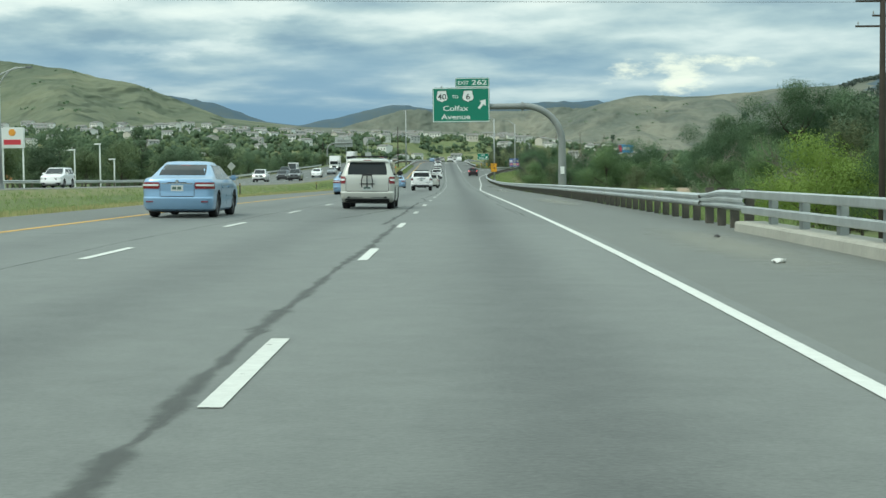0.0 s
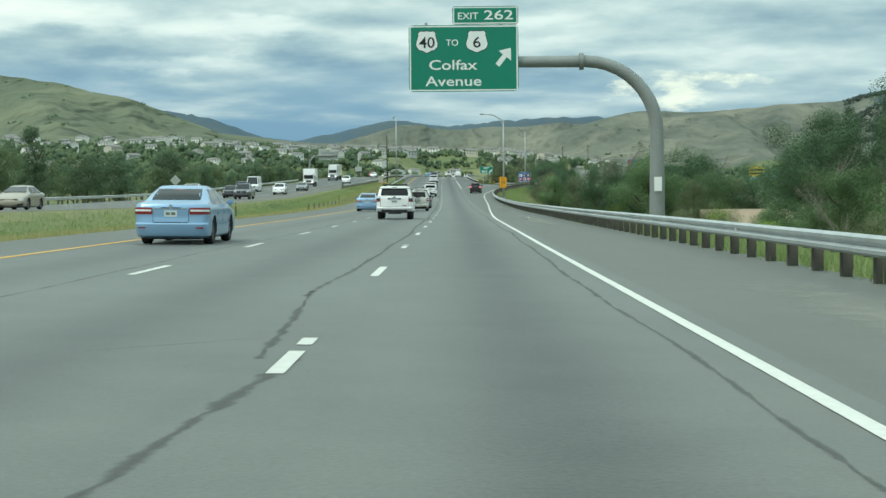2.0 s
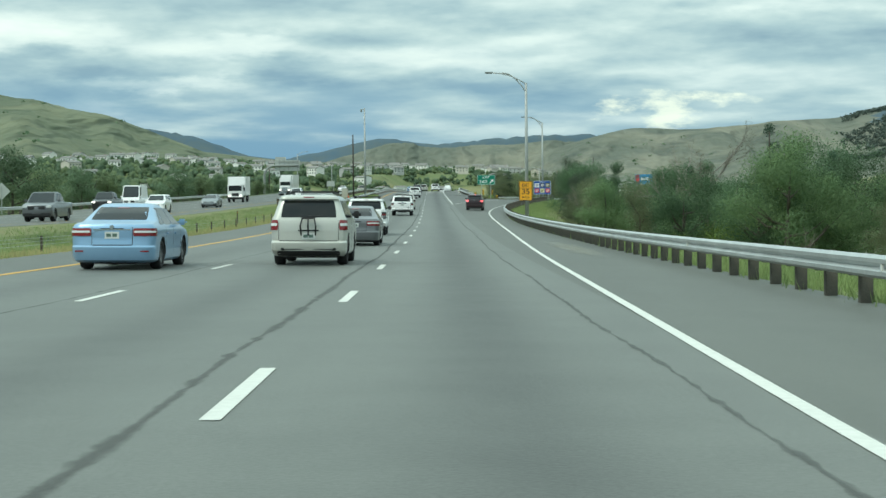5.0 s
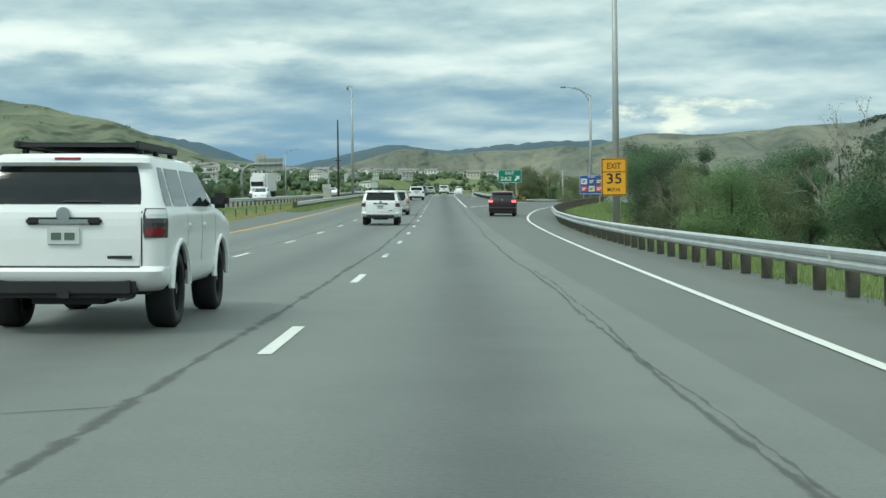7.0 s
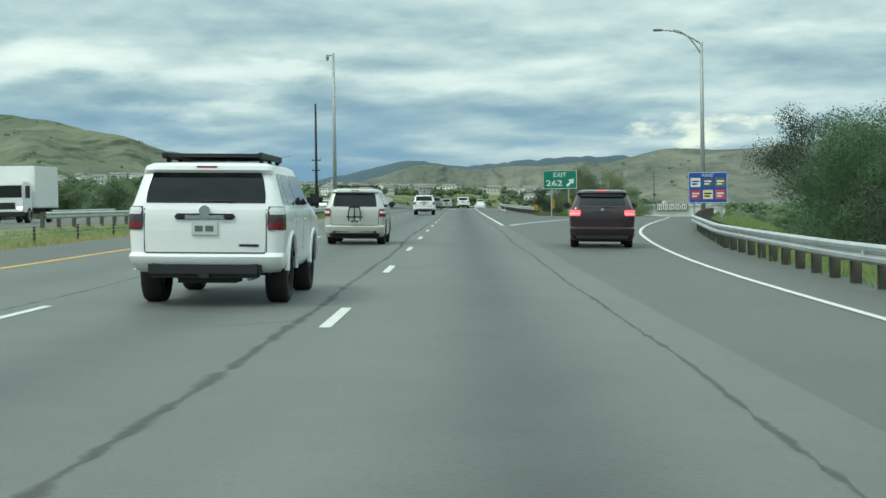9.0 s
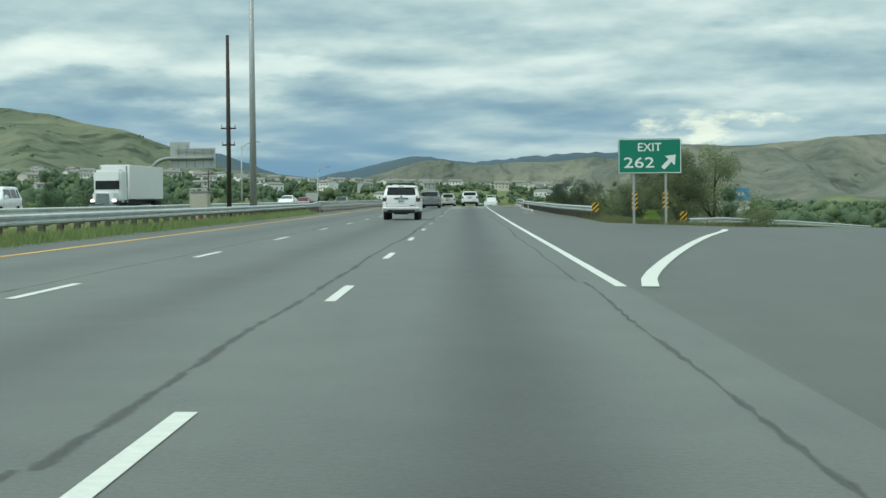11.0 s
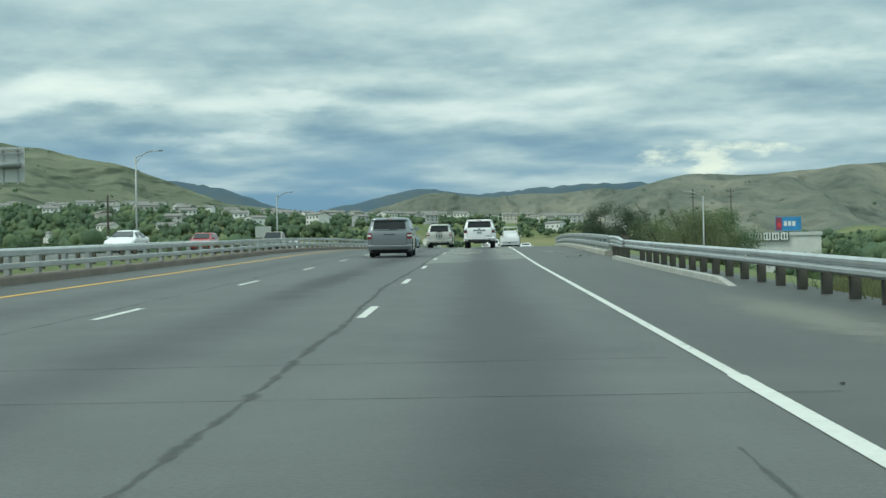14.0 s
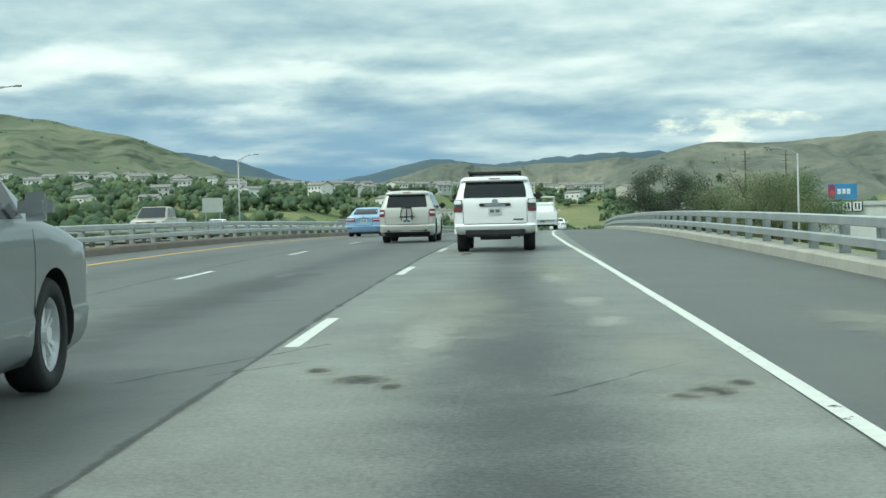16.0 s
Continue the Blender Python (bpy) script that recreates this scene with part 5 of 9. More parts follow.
def median_barrier():
    """A line of short dark posts with three cables in the median's grass."""
    g = empty("cable_barrier", Matrix(), "low cable barrier of short dark posts in the median grass", "barrier")
    wood = mat("barrier_post", (0.075, 0.062, 0.050), 0.9, var=0.3, scale=4)
    ss = list(np.arange(190, 330, 5.2))
    for s in ss:
        p = R(s, U_LEFT - 0.9)
        z = ground_at(p.x, p.y)
        b = boxbm(-0.035, 0.035, -0.035, 0.035, -0.3, 0.62, bevel=0.008)
        bmesh.ops.translate(b, verts=b.verts, vec=(p.x, p.y, z))
        part("post", b, wood, g)
    for h in (0.34, 0.45, 0.56):
        pts = []
        for s in ss:
            p = R(s, U_LEFT - 0.9)
            pts.append((p.x + 0.05, p.y, ground_at(p.x, p.y) + h))
        part("cable", tube(bmesh.new(), pts, [0.005] * len(pts), 4, caps=False), GALV_DULL, g)
    for s in (105.0, 163.0, 262.0):
        p = R(s, U_LEFT - 3.4)
        z = ground_at(p.x, p.y)
        d = empty("delineator_post", Matrix.Translation((p.x, p.y, z)), "slim dark delineator post beside the inner shoulder", "post", "delineator posts")
        part("post", boxbm(-0.04, 0.04, -0.02, 0.02, -0.3, 1.15, bevel=0.008), wood, d)
        part("reflector", boxbm(-0.03, 0.03, -0.026, -0.02, 0.98, 1.08), mat("amber_reflector", (0.55, 0.30, 0.05), 0.3), d)


median_barrier()


def signal_mast():
    """A mast with a long arm and two signal heads on the road beyond the highway."""
    o = R(388, -79)
    zg = ground_at(o.x, o.y)
    g = empty("signal_mast", Matrix.Translation((o.x, o.y, zg)), "grey traffic signal mast with a long arm among trees", "traffic signal")
    part("mast", tube(bmesh.new(), [(0, 0, -0.5), (0, 0, 8.2 - zg)], [0.16, 0.11], 12), POLE_GREY, g)
    part("arm", tube(bmesh.new(), [(0, 0, 2.75 - zg), (4.2, -2.0, 3.1 - zg), (8.6, -4.0, 3.35 - zg)], [0.13, 0.11, 0.08], 10), POLE_GREY, g)
    for x, y, z in ((8.3, -3.9, 2.7), (6.9, -3.2, 2.65)):
        hd = part("signal_head", boxbm(x - 0.2, x + 0.2, y - 0.16, y + 0.16, z - zg - 0.55, z - zg + 0.55, bevel=0.03), STRIPE_K, g)
        for k in range(3):
            part("visor", tube(bmesh.new(), [(x, y - 0.30, z - zg - 0.34 + 0.34 * k), (x, y - 0.15, z - zg - 0.34 + 0.34 * k)], [0.12, 0.12], 10), STRIPE_K, hd)


signal_mast()


def small_lamp(s, u, h):
    o = R(s, u)
    zg = ground_at(o.x, o.y)
    g = empty("path_lamp", Matrix.Translation((o.x, o.y, zg)), "short white lamp post beyond the oncoming carriageway", "lamp post", "short lamp posts")
    part("post", tube(bmesh.new(), [(0, 0, -0.4), (0, 0, h)], [0.10, 0.08], 10), SIGN_WHITE, g)
    part("head", boxbm(-0.65, 0.12, -0.16, 0.16, h - 0.02, h + 0.16, bevel=0.03), SIGN_WHITE, g)


for s, u, h in ((172, -42, 4.4), (178, -40.5, 5.0), (181, -39.5, 3.2)):
    small_lamp(s, u, h)


def litter(s, u, size, seed, c):
    """A crumpled scrap lying on the shoulder."""
    rs = random.Random(seed)
    bm = bmesh.new()
    bmesh.ops.create_icosphere(bm, subdivisions=2, radius=size)
    for v in bm.verts:
        v.co *= rs.uniform(0.6, 1.25)
        v.co.z = max(-0.25 * size, v.co.z * 0.5)
    p = R(s, u, size * 0.22)
    bmesh.ops.translate(bm, verts=bm.verts, vec=p)
    g = empty("litter", Matrix(), "crumpled scrap of litter on the shoulder", "litter", "litter on the shoulder")
    part("scrap", bm, c, g)


SCRAP_W = mat("scrap_paper", (0.68, 0.68, 0.64), 0.8, var=0.2, scale=9)
SCRAP_K = mat("scrap_rubber", (0.05, 0.05, 0.05), 0.85, var=0.3, scale=9)
for k, (s, u, size, c) in enumerate(((147.9, 5.5, 0.11, SCRAP_W), (27.7, 5.97, 0.07, SCRAP_K), (19.7, 5.4, 0.10, SCRAP_W), (423.3, 4.35, 0.025, SCRAP_K), (472.5, 5.3, 0.05, SCRAP_K), (474.0, 5.9, 0.06, SCRAP_K), (473.2, 6.2, 0.04, SCRAP_K))):
    litter(s, u, size, 60 + k, c)

# ------------------------------------------------------------ trees and grass
BARK = mat("bark", (0.10, 0.085, 0.070), 0.95, var=0.4, scale=3, bump=0.5, bscale=15)
DEADWOOD = mat("dead_wood", (0.27, 0.25, 0.215), 0.9, var=0.35, scale=3, bump=0.3, bscale=15)


def leaf_mat(name, a, b):
    far, grass = name.startswith("far"), name.startswith("grass")
    m = mat(name, a, 0.7, var=0.3, scale=0.10 if far else 0.30, color2=b, spec=0.2, island=grass, objrand=0.0 if grass else 0.5)
    # light comes through the blades
    nt = m.node_tree
    p = nt.nodes["Principled BSDF"]
    tr, mix = nt.nodes.new("ShaderNodeBsdfTranslucent"), nt.nodes.new("ShaderNodeMixShader")
    nt.links.new(p.inputs["Base Color"].links[0].from_socket, tr.inputs["Color"])
    mix.inputs[0].default_value = 0.36
    nt.links.new(p.outputs[0], mix.inputs[1]); nt.links.new(tr.outputs[0], mix.inputs[2])
    nt.links.new(mix.outputs[0], nt.nodes["Material Output"].inputs["Surface"])
    return m


LEAF = {
    "dark": leaf_mat("leaf_dark", (0.125, 0.200, 0.100), (0.066, 0.118, 0.066)),
    "mid": leaf_mat("leaf_mid", (0.180, 0.265, 0.115), (0.098, 0.165, 0.080)),
    "light": leaf_mat("leaf_light", (0.270, 0.375, 0.085), (0.160, 0.250, 0.066)),
    "olive": leaf_mat("leaf_olive", (0.225, 0.262, 0.138), (0.125, 0.160, 0.090)),
    "conifer": leaf_mat("leaf_conifer", (0.070, 0.125, 0.074), (0.042, 0.081, 0.055)),
    "bare": leaf_mat("twig_haze", (0.20, 0.185, 0.125), (0.15, 0.14, 0.095)),
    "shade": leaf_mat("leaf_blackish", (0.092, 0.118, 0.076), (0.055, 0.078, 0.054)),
    # pine tone is greyed and blued: haze over the far hill, mixed in
    "hill_pine_hazed": leaf_mat("far_pine_hazed", (0.130, 0.165, 0.135), (0.092, 0.122, 0.107)),
    # far leaves are greyer and paler than near ones, haze in their colour
    "far_dark_hazed": leaf_mat("far_leaf_dark_hazed", (0.150, 0.215, 0.118), (0.078, 0.124, 0.078)),
    "far_mid_hazed": leaf_mat("far_leaf_mid_hazed", (0.225, 0.290, 0.140), (0.110, 0.160, 0.095)),
}


def leaf_cloud(centres, radii, count, size, rs, squash=0.8):
    """Small leaf blades in clumps; returns verts and faces."""
    c = np.array(centres)
    r = np.array(radii)
    w = r ** 2
    pick = rs.choice(len(c), count, p=w / w.sum())
    d = rs.normal(size=(count, 3))
    d /= np.linalg.norm(d, axis=1)[:, None]
    rad = r[pick] * (rs.rand(count) ** 0.33) * rs.uniform(0.85, 1.12, count)
    p = c[pick] + d * rad[:, None] * np.array([1, 1, squash])
    # blades lie roughly along the clump's skin, well scattered
    n = d + rs.normal(size=(count, 3)) * 0.42
    n /= np.linalg.norm(n, axis=1)[:, None]
    a = np.cross(n, rs.normal(size=(count, 3)))
    a /= np.linalg.norm(a, axis=1)[:, None] + 1e-9
    b = np.cross(n, a)
    s = size * rs.uniform(0.6, 1.4, count)[:, None]
    v = np.stack([p + a * s, p + b * s * 0.95, p - a * s], 1).reshape(-1, 3)
    f = np.arange(count * 3).reshape(-1, 3)
    soft = d * 0.75 + n * 0.25 + np.array([0, 0, 0.15])
    soft /= np.linalg.norm(soft, axis=1)[:, None]
    return v, f, np.repeat(soft, 3, axis=0)


def raw_mesh(name, v, f, material, normals=None):
    me = bpy.data.meshes.new(name)
    me.vertices.add(len(v)); me.vertices.foreach_set("co", np.asarray(v, float).ravel())
    f = np.asarray(f)
    me.loops.add(f.size); me.loops.foreach_set("vertex_index", f.ravel())
    me.polygons.add(len(f)); me.polygons.foreach_set("loop_start", np.arange(0, f.size, f.shape[1]))
    if normals is not None:
        # leaves shade as the rounded clump that they form
        me.polygons.foreach_set("use_smooth", np.ones(len(f), bool))
        me.attributes.new("custom_normal", 'FLOAT_VECTOR', 'POINT').data.foreach_set("vector", np.asarray(normals, float).ravel())
    me.update()
    me.materials.append(material)
    return me


def tree_proto(kind, h, spread, leaf, seed, leaves, size, dead=0.0):
    """A tree with trunk, limbs and a crown of clumps; returns its root, far below ground to be copied."""
    rs = np.random.RandomState(seed)
    bm = bmesh.new()
    n_limb = 9 if kind != "conifer" and not dead else 0
    tips = []
    top = h * (0.72 if kind != "conifer" else 0.95)
    lean = rs.normal(size=2) * 0.05 * h
    tube(bm, [(0, 0, -0.6), (lean[0] * 0.3, lean[1] * 0.3, top * 0.4), (lean[0], lean[1], top)], [h * (0.013 if dead else 0.022) + 0.04, h * (0.009 if dead else 0.016) + 0.02, 0.03], 8)
    for k in range(n_limb):
        f = rs.uniform(0.22, 0.95)
        a = k * 2.4 + rs.uniform(-0.5, 0.5)
        out = spread * rs.uniform(0.45, 0.95) * (1.15 - 0.5 * f)
        b = np.array([lean[0] * f, lean[1] * f, top * f])
        e = b + np.array([math.cos(a) * out, math.sin(a) * out, h * rs.uniform(0.10, 0.30)])
        m = (b + e) / 2 + np.array([0, 0, -0.04 * h])
        tube(bm, [b, m, e], [h * 0.009 + 0.02, h * 0.006 + 0.015, 0.012], 5, caps=False)
        tips.append(e)
        e2 = m + np.array([rs.normal() * out * 0.4, rs.normal() * out * 0.4, h * rs.uniform(0.05, 0.2)])
        tube(bm, [m, e2], [h * 0.005 + 0.01, 0.008], 4, caps=False)
        tips.append(e2)
    if dead:
        # bare limbs that fork again and again, ever thinner
        def fork(b, way, length, r, depth):
            mid = b + way * length * 0.5 + rs.normal(size=3) * length * 0.06
            e = b + way * length + rs.normal(size=3) * length * 0.10
            tube(bm, [b, mid, e], [r, r * 0.8, r * 0.55], 5 if depth > 1 else 3, caps=False)
            tips.append(e)
            if depth:
                for q in range(3):
                    d = way * 0.9 + rs.normal(size=3) * 0.42 + np.array([0, 0, 0.22])
                    fork(b + (e - b) * (0.55, 0.8, 1.0)[q], d / np.linalg.norm(d), length * rs.uniform(0.5, 0.75), r * 0.55, depth - 1)
        for k in range(7):
            f = rs.uniform(0.35, 0.95)
            a = k * 2.4 + rs.uniform(-0.5, 0.5)
            d = np.array([math.cos(a) * 0.55, math.sin(a) * 0.55, 0.75])
            fork(np.array([lean[0] * f, lean[1] * f, top * f]), d / np.linalg.norm(d), h * 0.20 * rs.uniform(0.8, 1.2), h * 0.0075 * (1.2 - 0.5 * f), 3)
    root = empty("tree", Matrix(), "", "tree")
    part("trunk", bm, DEADWOOD if dead else BARK, root)
    if leaves:
        cs, rr = [], []
        if kind == "conifer":
            for k in range(26):
                f = rs.uniform(0.08, 1.0)
                a = rs.uniform(0, 6.28)
                w = spread * (1 - f) * rs.uniform(0.5, 1.0)
                cs.append((math.cos(a) * w, math.sin(a) * w, h * f)); rr.append(0.25 + spread * (1.08 - f) * 0.42)
        elif kind == "poplar":
            for k in range(24):
                f = rs.uniform(0.12, 1.0)
                a = rs.uniform(0, 6.28)
                w = spread * 0.55 * math.sin(math.pi * min(1, f * 0.9 + 0.1)) * rs.rand()
                cs.append((math.cos(a) * w, math.sin(a) * w, h * f)); rr.append(spread * rs.uniform(0.25, 0.5))
        else:
            for e in tips:
                cs.append(e + rs.normal(size=3) * (0.01 if dead else 0.04) * h); rr.append(spread * rs.uniform(0.22, 0.48) * (0.16 if dead else 1.0))
            for k in range(0 if dead else 14):
                a = rs.uniform(0, 6.28)
                f = rs.uniform(0.25, 1.0)
                w = spread * math.sqrt(max(0.05, 1 - (2 * f - 1.0) ** 2)) * rs.uniform(0.2, 0.8)
                cs.append(np.array((math.cos(a) * w + lean[0], math.sin(a) * w + lean[1], h * (0.22 + 0.75 * f)))); rr.append(spread * rs.uniform(0.2, 0.42))
        v, f, soft = leaf_cloud([np.array(c) for c in cs], rr, leaves, size, rs, 0.85)
        v[:, 2] = np.maximum(v[:, 2], 0.15)
        o = new("crown", raw_mesh("crown", v, f, LEAF[leaf], soft))
        o.parent = root
    return root


def plant(proto, x, y, scale, turn, label, group):
    z = ground_at(x, y)
    m = pose(x, y, z - 0.1, 0, 0, turn)
    t = copy_thing(proto, m)
    t.scale = (scale, scale, scale * (0.94 + 0.12 * ((turn * 7) % 10) / 10))
    tagged(t, label, "tree", group)
    return t


PROTO = {
    "oak_a": tree_proto("round", 9.5, 4.2, "mid", 1, 26600, 0.071),
    "oak_b": tree_proto("round", 10.5, 4.6, "dark", 2, 26600, 0.076),
    "big_oak": tree_proto("round", 17.5, 6.4, "dark", 21, 60000, 0.088),
    "oak_c": tree_proto("round", 8.0, 3.8, "mid", 3, 23750, 0.069),
    "light": tree_proto("round", 6.0, 3.8, "light", 4, 23750, 0.063),
    "olive": tree_proto("round", 8.5, 3.2, "olive", 5, 20900, 0.057),
    "poplar": tree_proto("poplar", 12.5, 2.6, "dark", 6, 24700, 0.066),
    "conifer": tree_proto("conifer", 9.0, 2.2, "conifer", 7, 24700, 0.059),
    "bare": tree_proto("round", 9.0, 3.6, "bare", 8, 3600, 0.030, dead=1.0),
    "far_oak_a": tree_proto("round", 9.5, 4.2, "far_mid_hazed", 11, 7980, 0.140),
    "far_oak_b": tree_proto("round", 10.0, 4.6, "far_dark_hazed", 12, 7980, 0.147),
    "far_oak_c": tree_proto("round", 8.0, 4.0, "far_dark_hazed", 13, 7220, 0.140),
    "far_poplar": tree_proto("poplar", 11.0, 3.0, "far_dark_hazed", 14, 7220, 0.126),
    "far_olive": tree_proto("round", 8.5, 3.6, "far_mid_hazed", 15, 7220, 0.126),
    "dark_oak": tree_proto("round", 8.6, 3.6, "shade", 31, 19000, 0.066),
    "sparse": tree_proto("round", 8.0, 3.0, "olive", 9, 14250, 0.050),
}
WORDS = {
    "oak_a": "leafy green broad-crowned tree", "oak_b": "dark green broad-crowned tree", "big_oak": "very tall dark green broad-crowned tree", "oak_c": "medium green bushy tree", "light": "bright yellow-green bushy tree",
    "olive": "olive-green thin tree", "poplar": "tall narrow dark green tree", "conifer": "dark pointed conifer", "bare": "half-dead bare-limbed tree", "sparse": "sparse brownish tree", "dark_oak": "dense blackish-green tree",
    "far_oak_a": "leafy green broad-crowned tree", "far_oak_b": "dark green broad-crowned tree", "far_oak_c": "dark green bushy tree", "far_poplar": "tall narrow dark tree", "far_olive": "grey-green bushy tree",
}


def grow(kind, s, u, scale, where, group):
    o = R(s, u)
    plant(PROTO[kind], o.x, o.y, scale, random.Random(int(s * 31 + u * 17)).uniform(0, 360), WORDS[kind] + " " + where, group)


# the belt below the embankment on the right, thick from the start to the exit
BELT = "below the road's embankment"
rnd = random.Random(5)
kinds = ["oak_a", "oak_b", "light", "oak_c", "oak_a", "oak_b", "olive", "oak_b", "bare"]
k = 0
for s in np.arange(118, 300, 7.2):
    for row, u0 in enumerate((25.5, 36, 48)):
        if (row == 0 and s < 224) or (212 < s < 240 and row < 2) or (row == 2 and s < 168):
            continue
        u = u0 + rnd.uniform(-3.0, 3.0) + (3 if s > 205 else 0)
        if s > 215 and u > 44:
            continue
        kind = kinds[(k * 5 + row) % len(kinds)]
        tall = np.interp(s, [118, 150, 205, 225, 268], [0.72, 0.85, 1.0, 0.95, 1.0])
        if row == 2:
            kind = {"oak_a": "far_oak_a", "oak_b": "far_oak_b", "oak_c": "far_oak_c", "light": "far_olive"}.get(kind, kind)
        if rnd.random() < 0.9:
            grow(kind, s + rnd.uniform(-2, 2), u, float(tall) * rnd.uniform(0.60, 1.25) * (0.80, 1.08, 1.36)[row], BELT, "trees below the embankment")
        k += 1
# low scrub at the embankment's foot
for s in np.arange(128, 226, 5.5):
    grow(("olive", "bare", "sparse", "oak_c", "bare", "light")[int(s) % 6], s + rnd.uniform(-2, 2), 25 + rnd.uniform(-2.5, 4), rnd.uniform(0.42, 0.68), BELT, "trees below the embankment")
# single trees that stand out of the belt
for s, u, kind, sc in ((124, 30.5, "light", 1.45), (131, 35, "light", 1.2), (140, 33, "bare", 1.0), (158, 36, "bare", 1.15), (166, 50, "poplar", 1.3), (178, 41, "big_oak", 0.98), (184, 48, "big_oak", 0.92), (181, 44.5, "conifer", 1.85), (176, 36.5, "bare", 1.2), (196, 34, "bare", 1.2), (200, 41, "poplar", 1.0), (205, 27, "light", 0.75), (214, 39, "big_oak", 0.80), (219, 43, "conifer", 1.75), (226, 41, "oak_b", 1.15), (242, 46, "oak_a", 1.1), (178, 26, "light", 0.7), (207, 54, "big_oak", 1.0), (287, 26, "bare", 1.5), (292, 24, "bare", 1.45), (259, 27, "oak_a", 1.15), (282, 31, "conifer", 1.5), (276, 35, "conifer", 1.3)):
    grow(kind, s, u, sc, BELT, "trees below the embankment")
# those about the small house
for s, u, kind, sc in ((264, 42, "oak_b", 0.95), (255, 44, "far_oak_c", 1.0), (256, 34, "oak_a", 0.95), (262, 48, "far_oak_b", 1.05), (264, 31, "oak_c", 1.0), (268, 27, "oak_b", 0.9), (272, 30, "oak_b", 0.9), (274, 52, "far_oak_a", 1.1), (278, 22.5, "oak_b", 0.9), (286, 25, "oak_a", 0.85), (286, 56, "far_oak_b", 1.1), (288, 17, "oak_c", 0.8), (292, 33, "conifer", 1.2), (296, 21.5, "olive", 0.9), (296, 16.5, "sparse", 0.75), (300, 24, "poplar", 0.80), (300, 60, "far_oak_a", 1.15), (303, 17.5, "olive", 0.8), (306, 28, "conifer", 1.15), (310, 17, "bare", 0.75)):
    grow(kind, s, u, sc, BELT, "trees below the embankment")
# those beside the exit ramp
for s, u, kind, sc in ((314, 25, "oak_b", 0.9), (318, 40, "poplar", 0.8), (318, 17.5, "dark_oak", 0.72), (322, 31, "conifer", 1.0), (322, 19, "dark_oak", 0.80), (325, 27, "oak_a", 0.9), (327, 18.5, "oak_b", 0.70), (330, 36, "oak_b", 0.9), (331, 20.5, "oak_b", 0.80), (332, 28, "dark_oak", 1.0), (335, 19.5, "dark_oak", 0.85), (336, 24, "poplar", 0.78), (338, 31, "oak_b", 1.05), (339, 21.5, "oak_b", 0.80), (343, 19.2, "dark_oak", 0.82), (344, 44, "oak_a", 0.8), (346, 35, "oak_a", 1.0), (352, 38, "poplar", 0.95), (356, 33, "oak_c", 1.0), (362, 37, "oak_b", 1.0), (370, 41, "olive", 1.1)):
    grow(kind, s, u, sc, BELT, "trees below the embankment")
# the clump in the gore behind the exit sign
for s, u, kind, sc in ((399, 11.6, "olive", 0.17), (397.5, 12.6, "olive", 0.15), (401, 11.0, "light", 0.16), (405, 13.0, "olive", 0.62), (410, 16.5, "poplar", 0.46), (412, 13.4, "olive", 0.68), (412, 13.3, "dark_oak", 0.66), (415, 12.2, "dark_oak", 0.48), (414, 16.2, "olive", 0.88), (416, 17.5, "oak_c", 0.50), (420, 14.6, "sparse", 0.62), (426, 17.5, "sparse", 0.75), (408, 18.0, "olive", 0.66), (432, 16, "olive", 0.55), (418, 20.5, "oak_b", 0.55)):
    grow(kind, s, u, sc, "in the scrub of the exit's gore", "trees in the gore")
for s, u, kind, sc in ((688, 13.5, "dark_oak", 1.0), (696, 17.5, "dark_oak", 1.0), (704, 20, "dark_oak", 0.85), (692, 24, "sparse", 0.9), (706, 26, "bare", 0.95), (700, 29, "sparse", 1.15), (698, 33, "sparse", 0.9), (716, 32, "bare", 1.0), (708, 36, "oak_b", 0.55), (700, 36, "olive", 0.8), (722, 38, "sparse", 1.3), (690, 31, "sparse", 1.1), (600, 44, "olive", 0.55), (575, 36, "sparse", 0.5), (610, 56, "olive", 0.6), (770, 80, "far_oak_b", 0.8), (776, 88, "far_olive", 0.8), (765, 72, "olive", 0.6), (655, 60, "far_oak_c", 0.8), (690, 58, "far_oak_b", 0.9), (720, 56, "far_oak_a", 0.9), (650, 100, "far_oak_b", 0.7), (735, 78, "far_oak_b", 0.9), (760, 96, "far_oak_c", 0.9), (640, 90, "olive", 0.6), (560, 70, "sparse", 0.5), (530, 40, "olive", 0.5), (545, 30, "sparse", 0.5), (730, 26, "conifer", 1.0)):
    foot = R(s, u)
    sc = max(sc, (float(road_z(s)) + 8.5 * sc - ground_at(foot.x, foot.y)) / 8.3) if s > 680 and u < 40 else sc
    grow(kind, s, u, sc, "beyond the bridge", "trees beyond the bridge")
# the dark belt beyond the oncoming carriageway
kinds = ["far_oak_b", "far_oak_c", "far_oak_a", "far_poplar", "far_oak_b", "far_olive", "far_oak_a"]
k = 0
for s in np.arange(70, 700, 9.0):
    for row, d in enumerate((8, 22)):
        if rnd.random() < 0.92:
            u = float(opp_u(s)) - OPP_W - d - rnd.uniform(0, 8)
            grow(kinds[(k * 3 + row) % 7], s + rnd.uniform(-4, 4), u, (rnd.uniform(0.70, 1.0) + 0.10 * row) * float(np.interp(s, [250, 360], [1.0, 0.74])), "beyond the oncoming carriageway", "trees beyond the oncoming carriageway")
        k += 1
for ob in [o for o in scene.objects if o.type == 'EMPTY' and o.get("category") == "tree" and not o.get("label")]:
    for c in list(ob.children_recursive):
        bpy.data.objects.remove(c)
    bpy.data.objects.remove(ob)


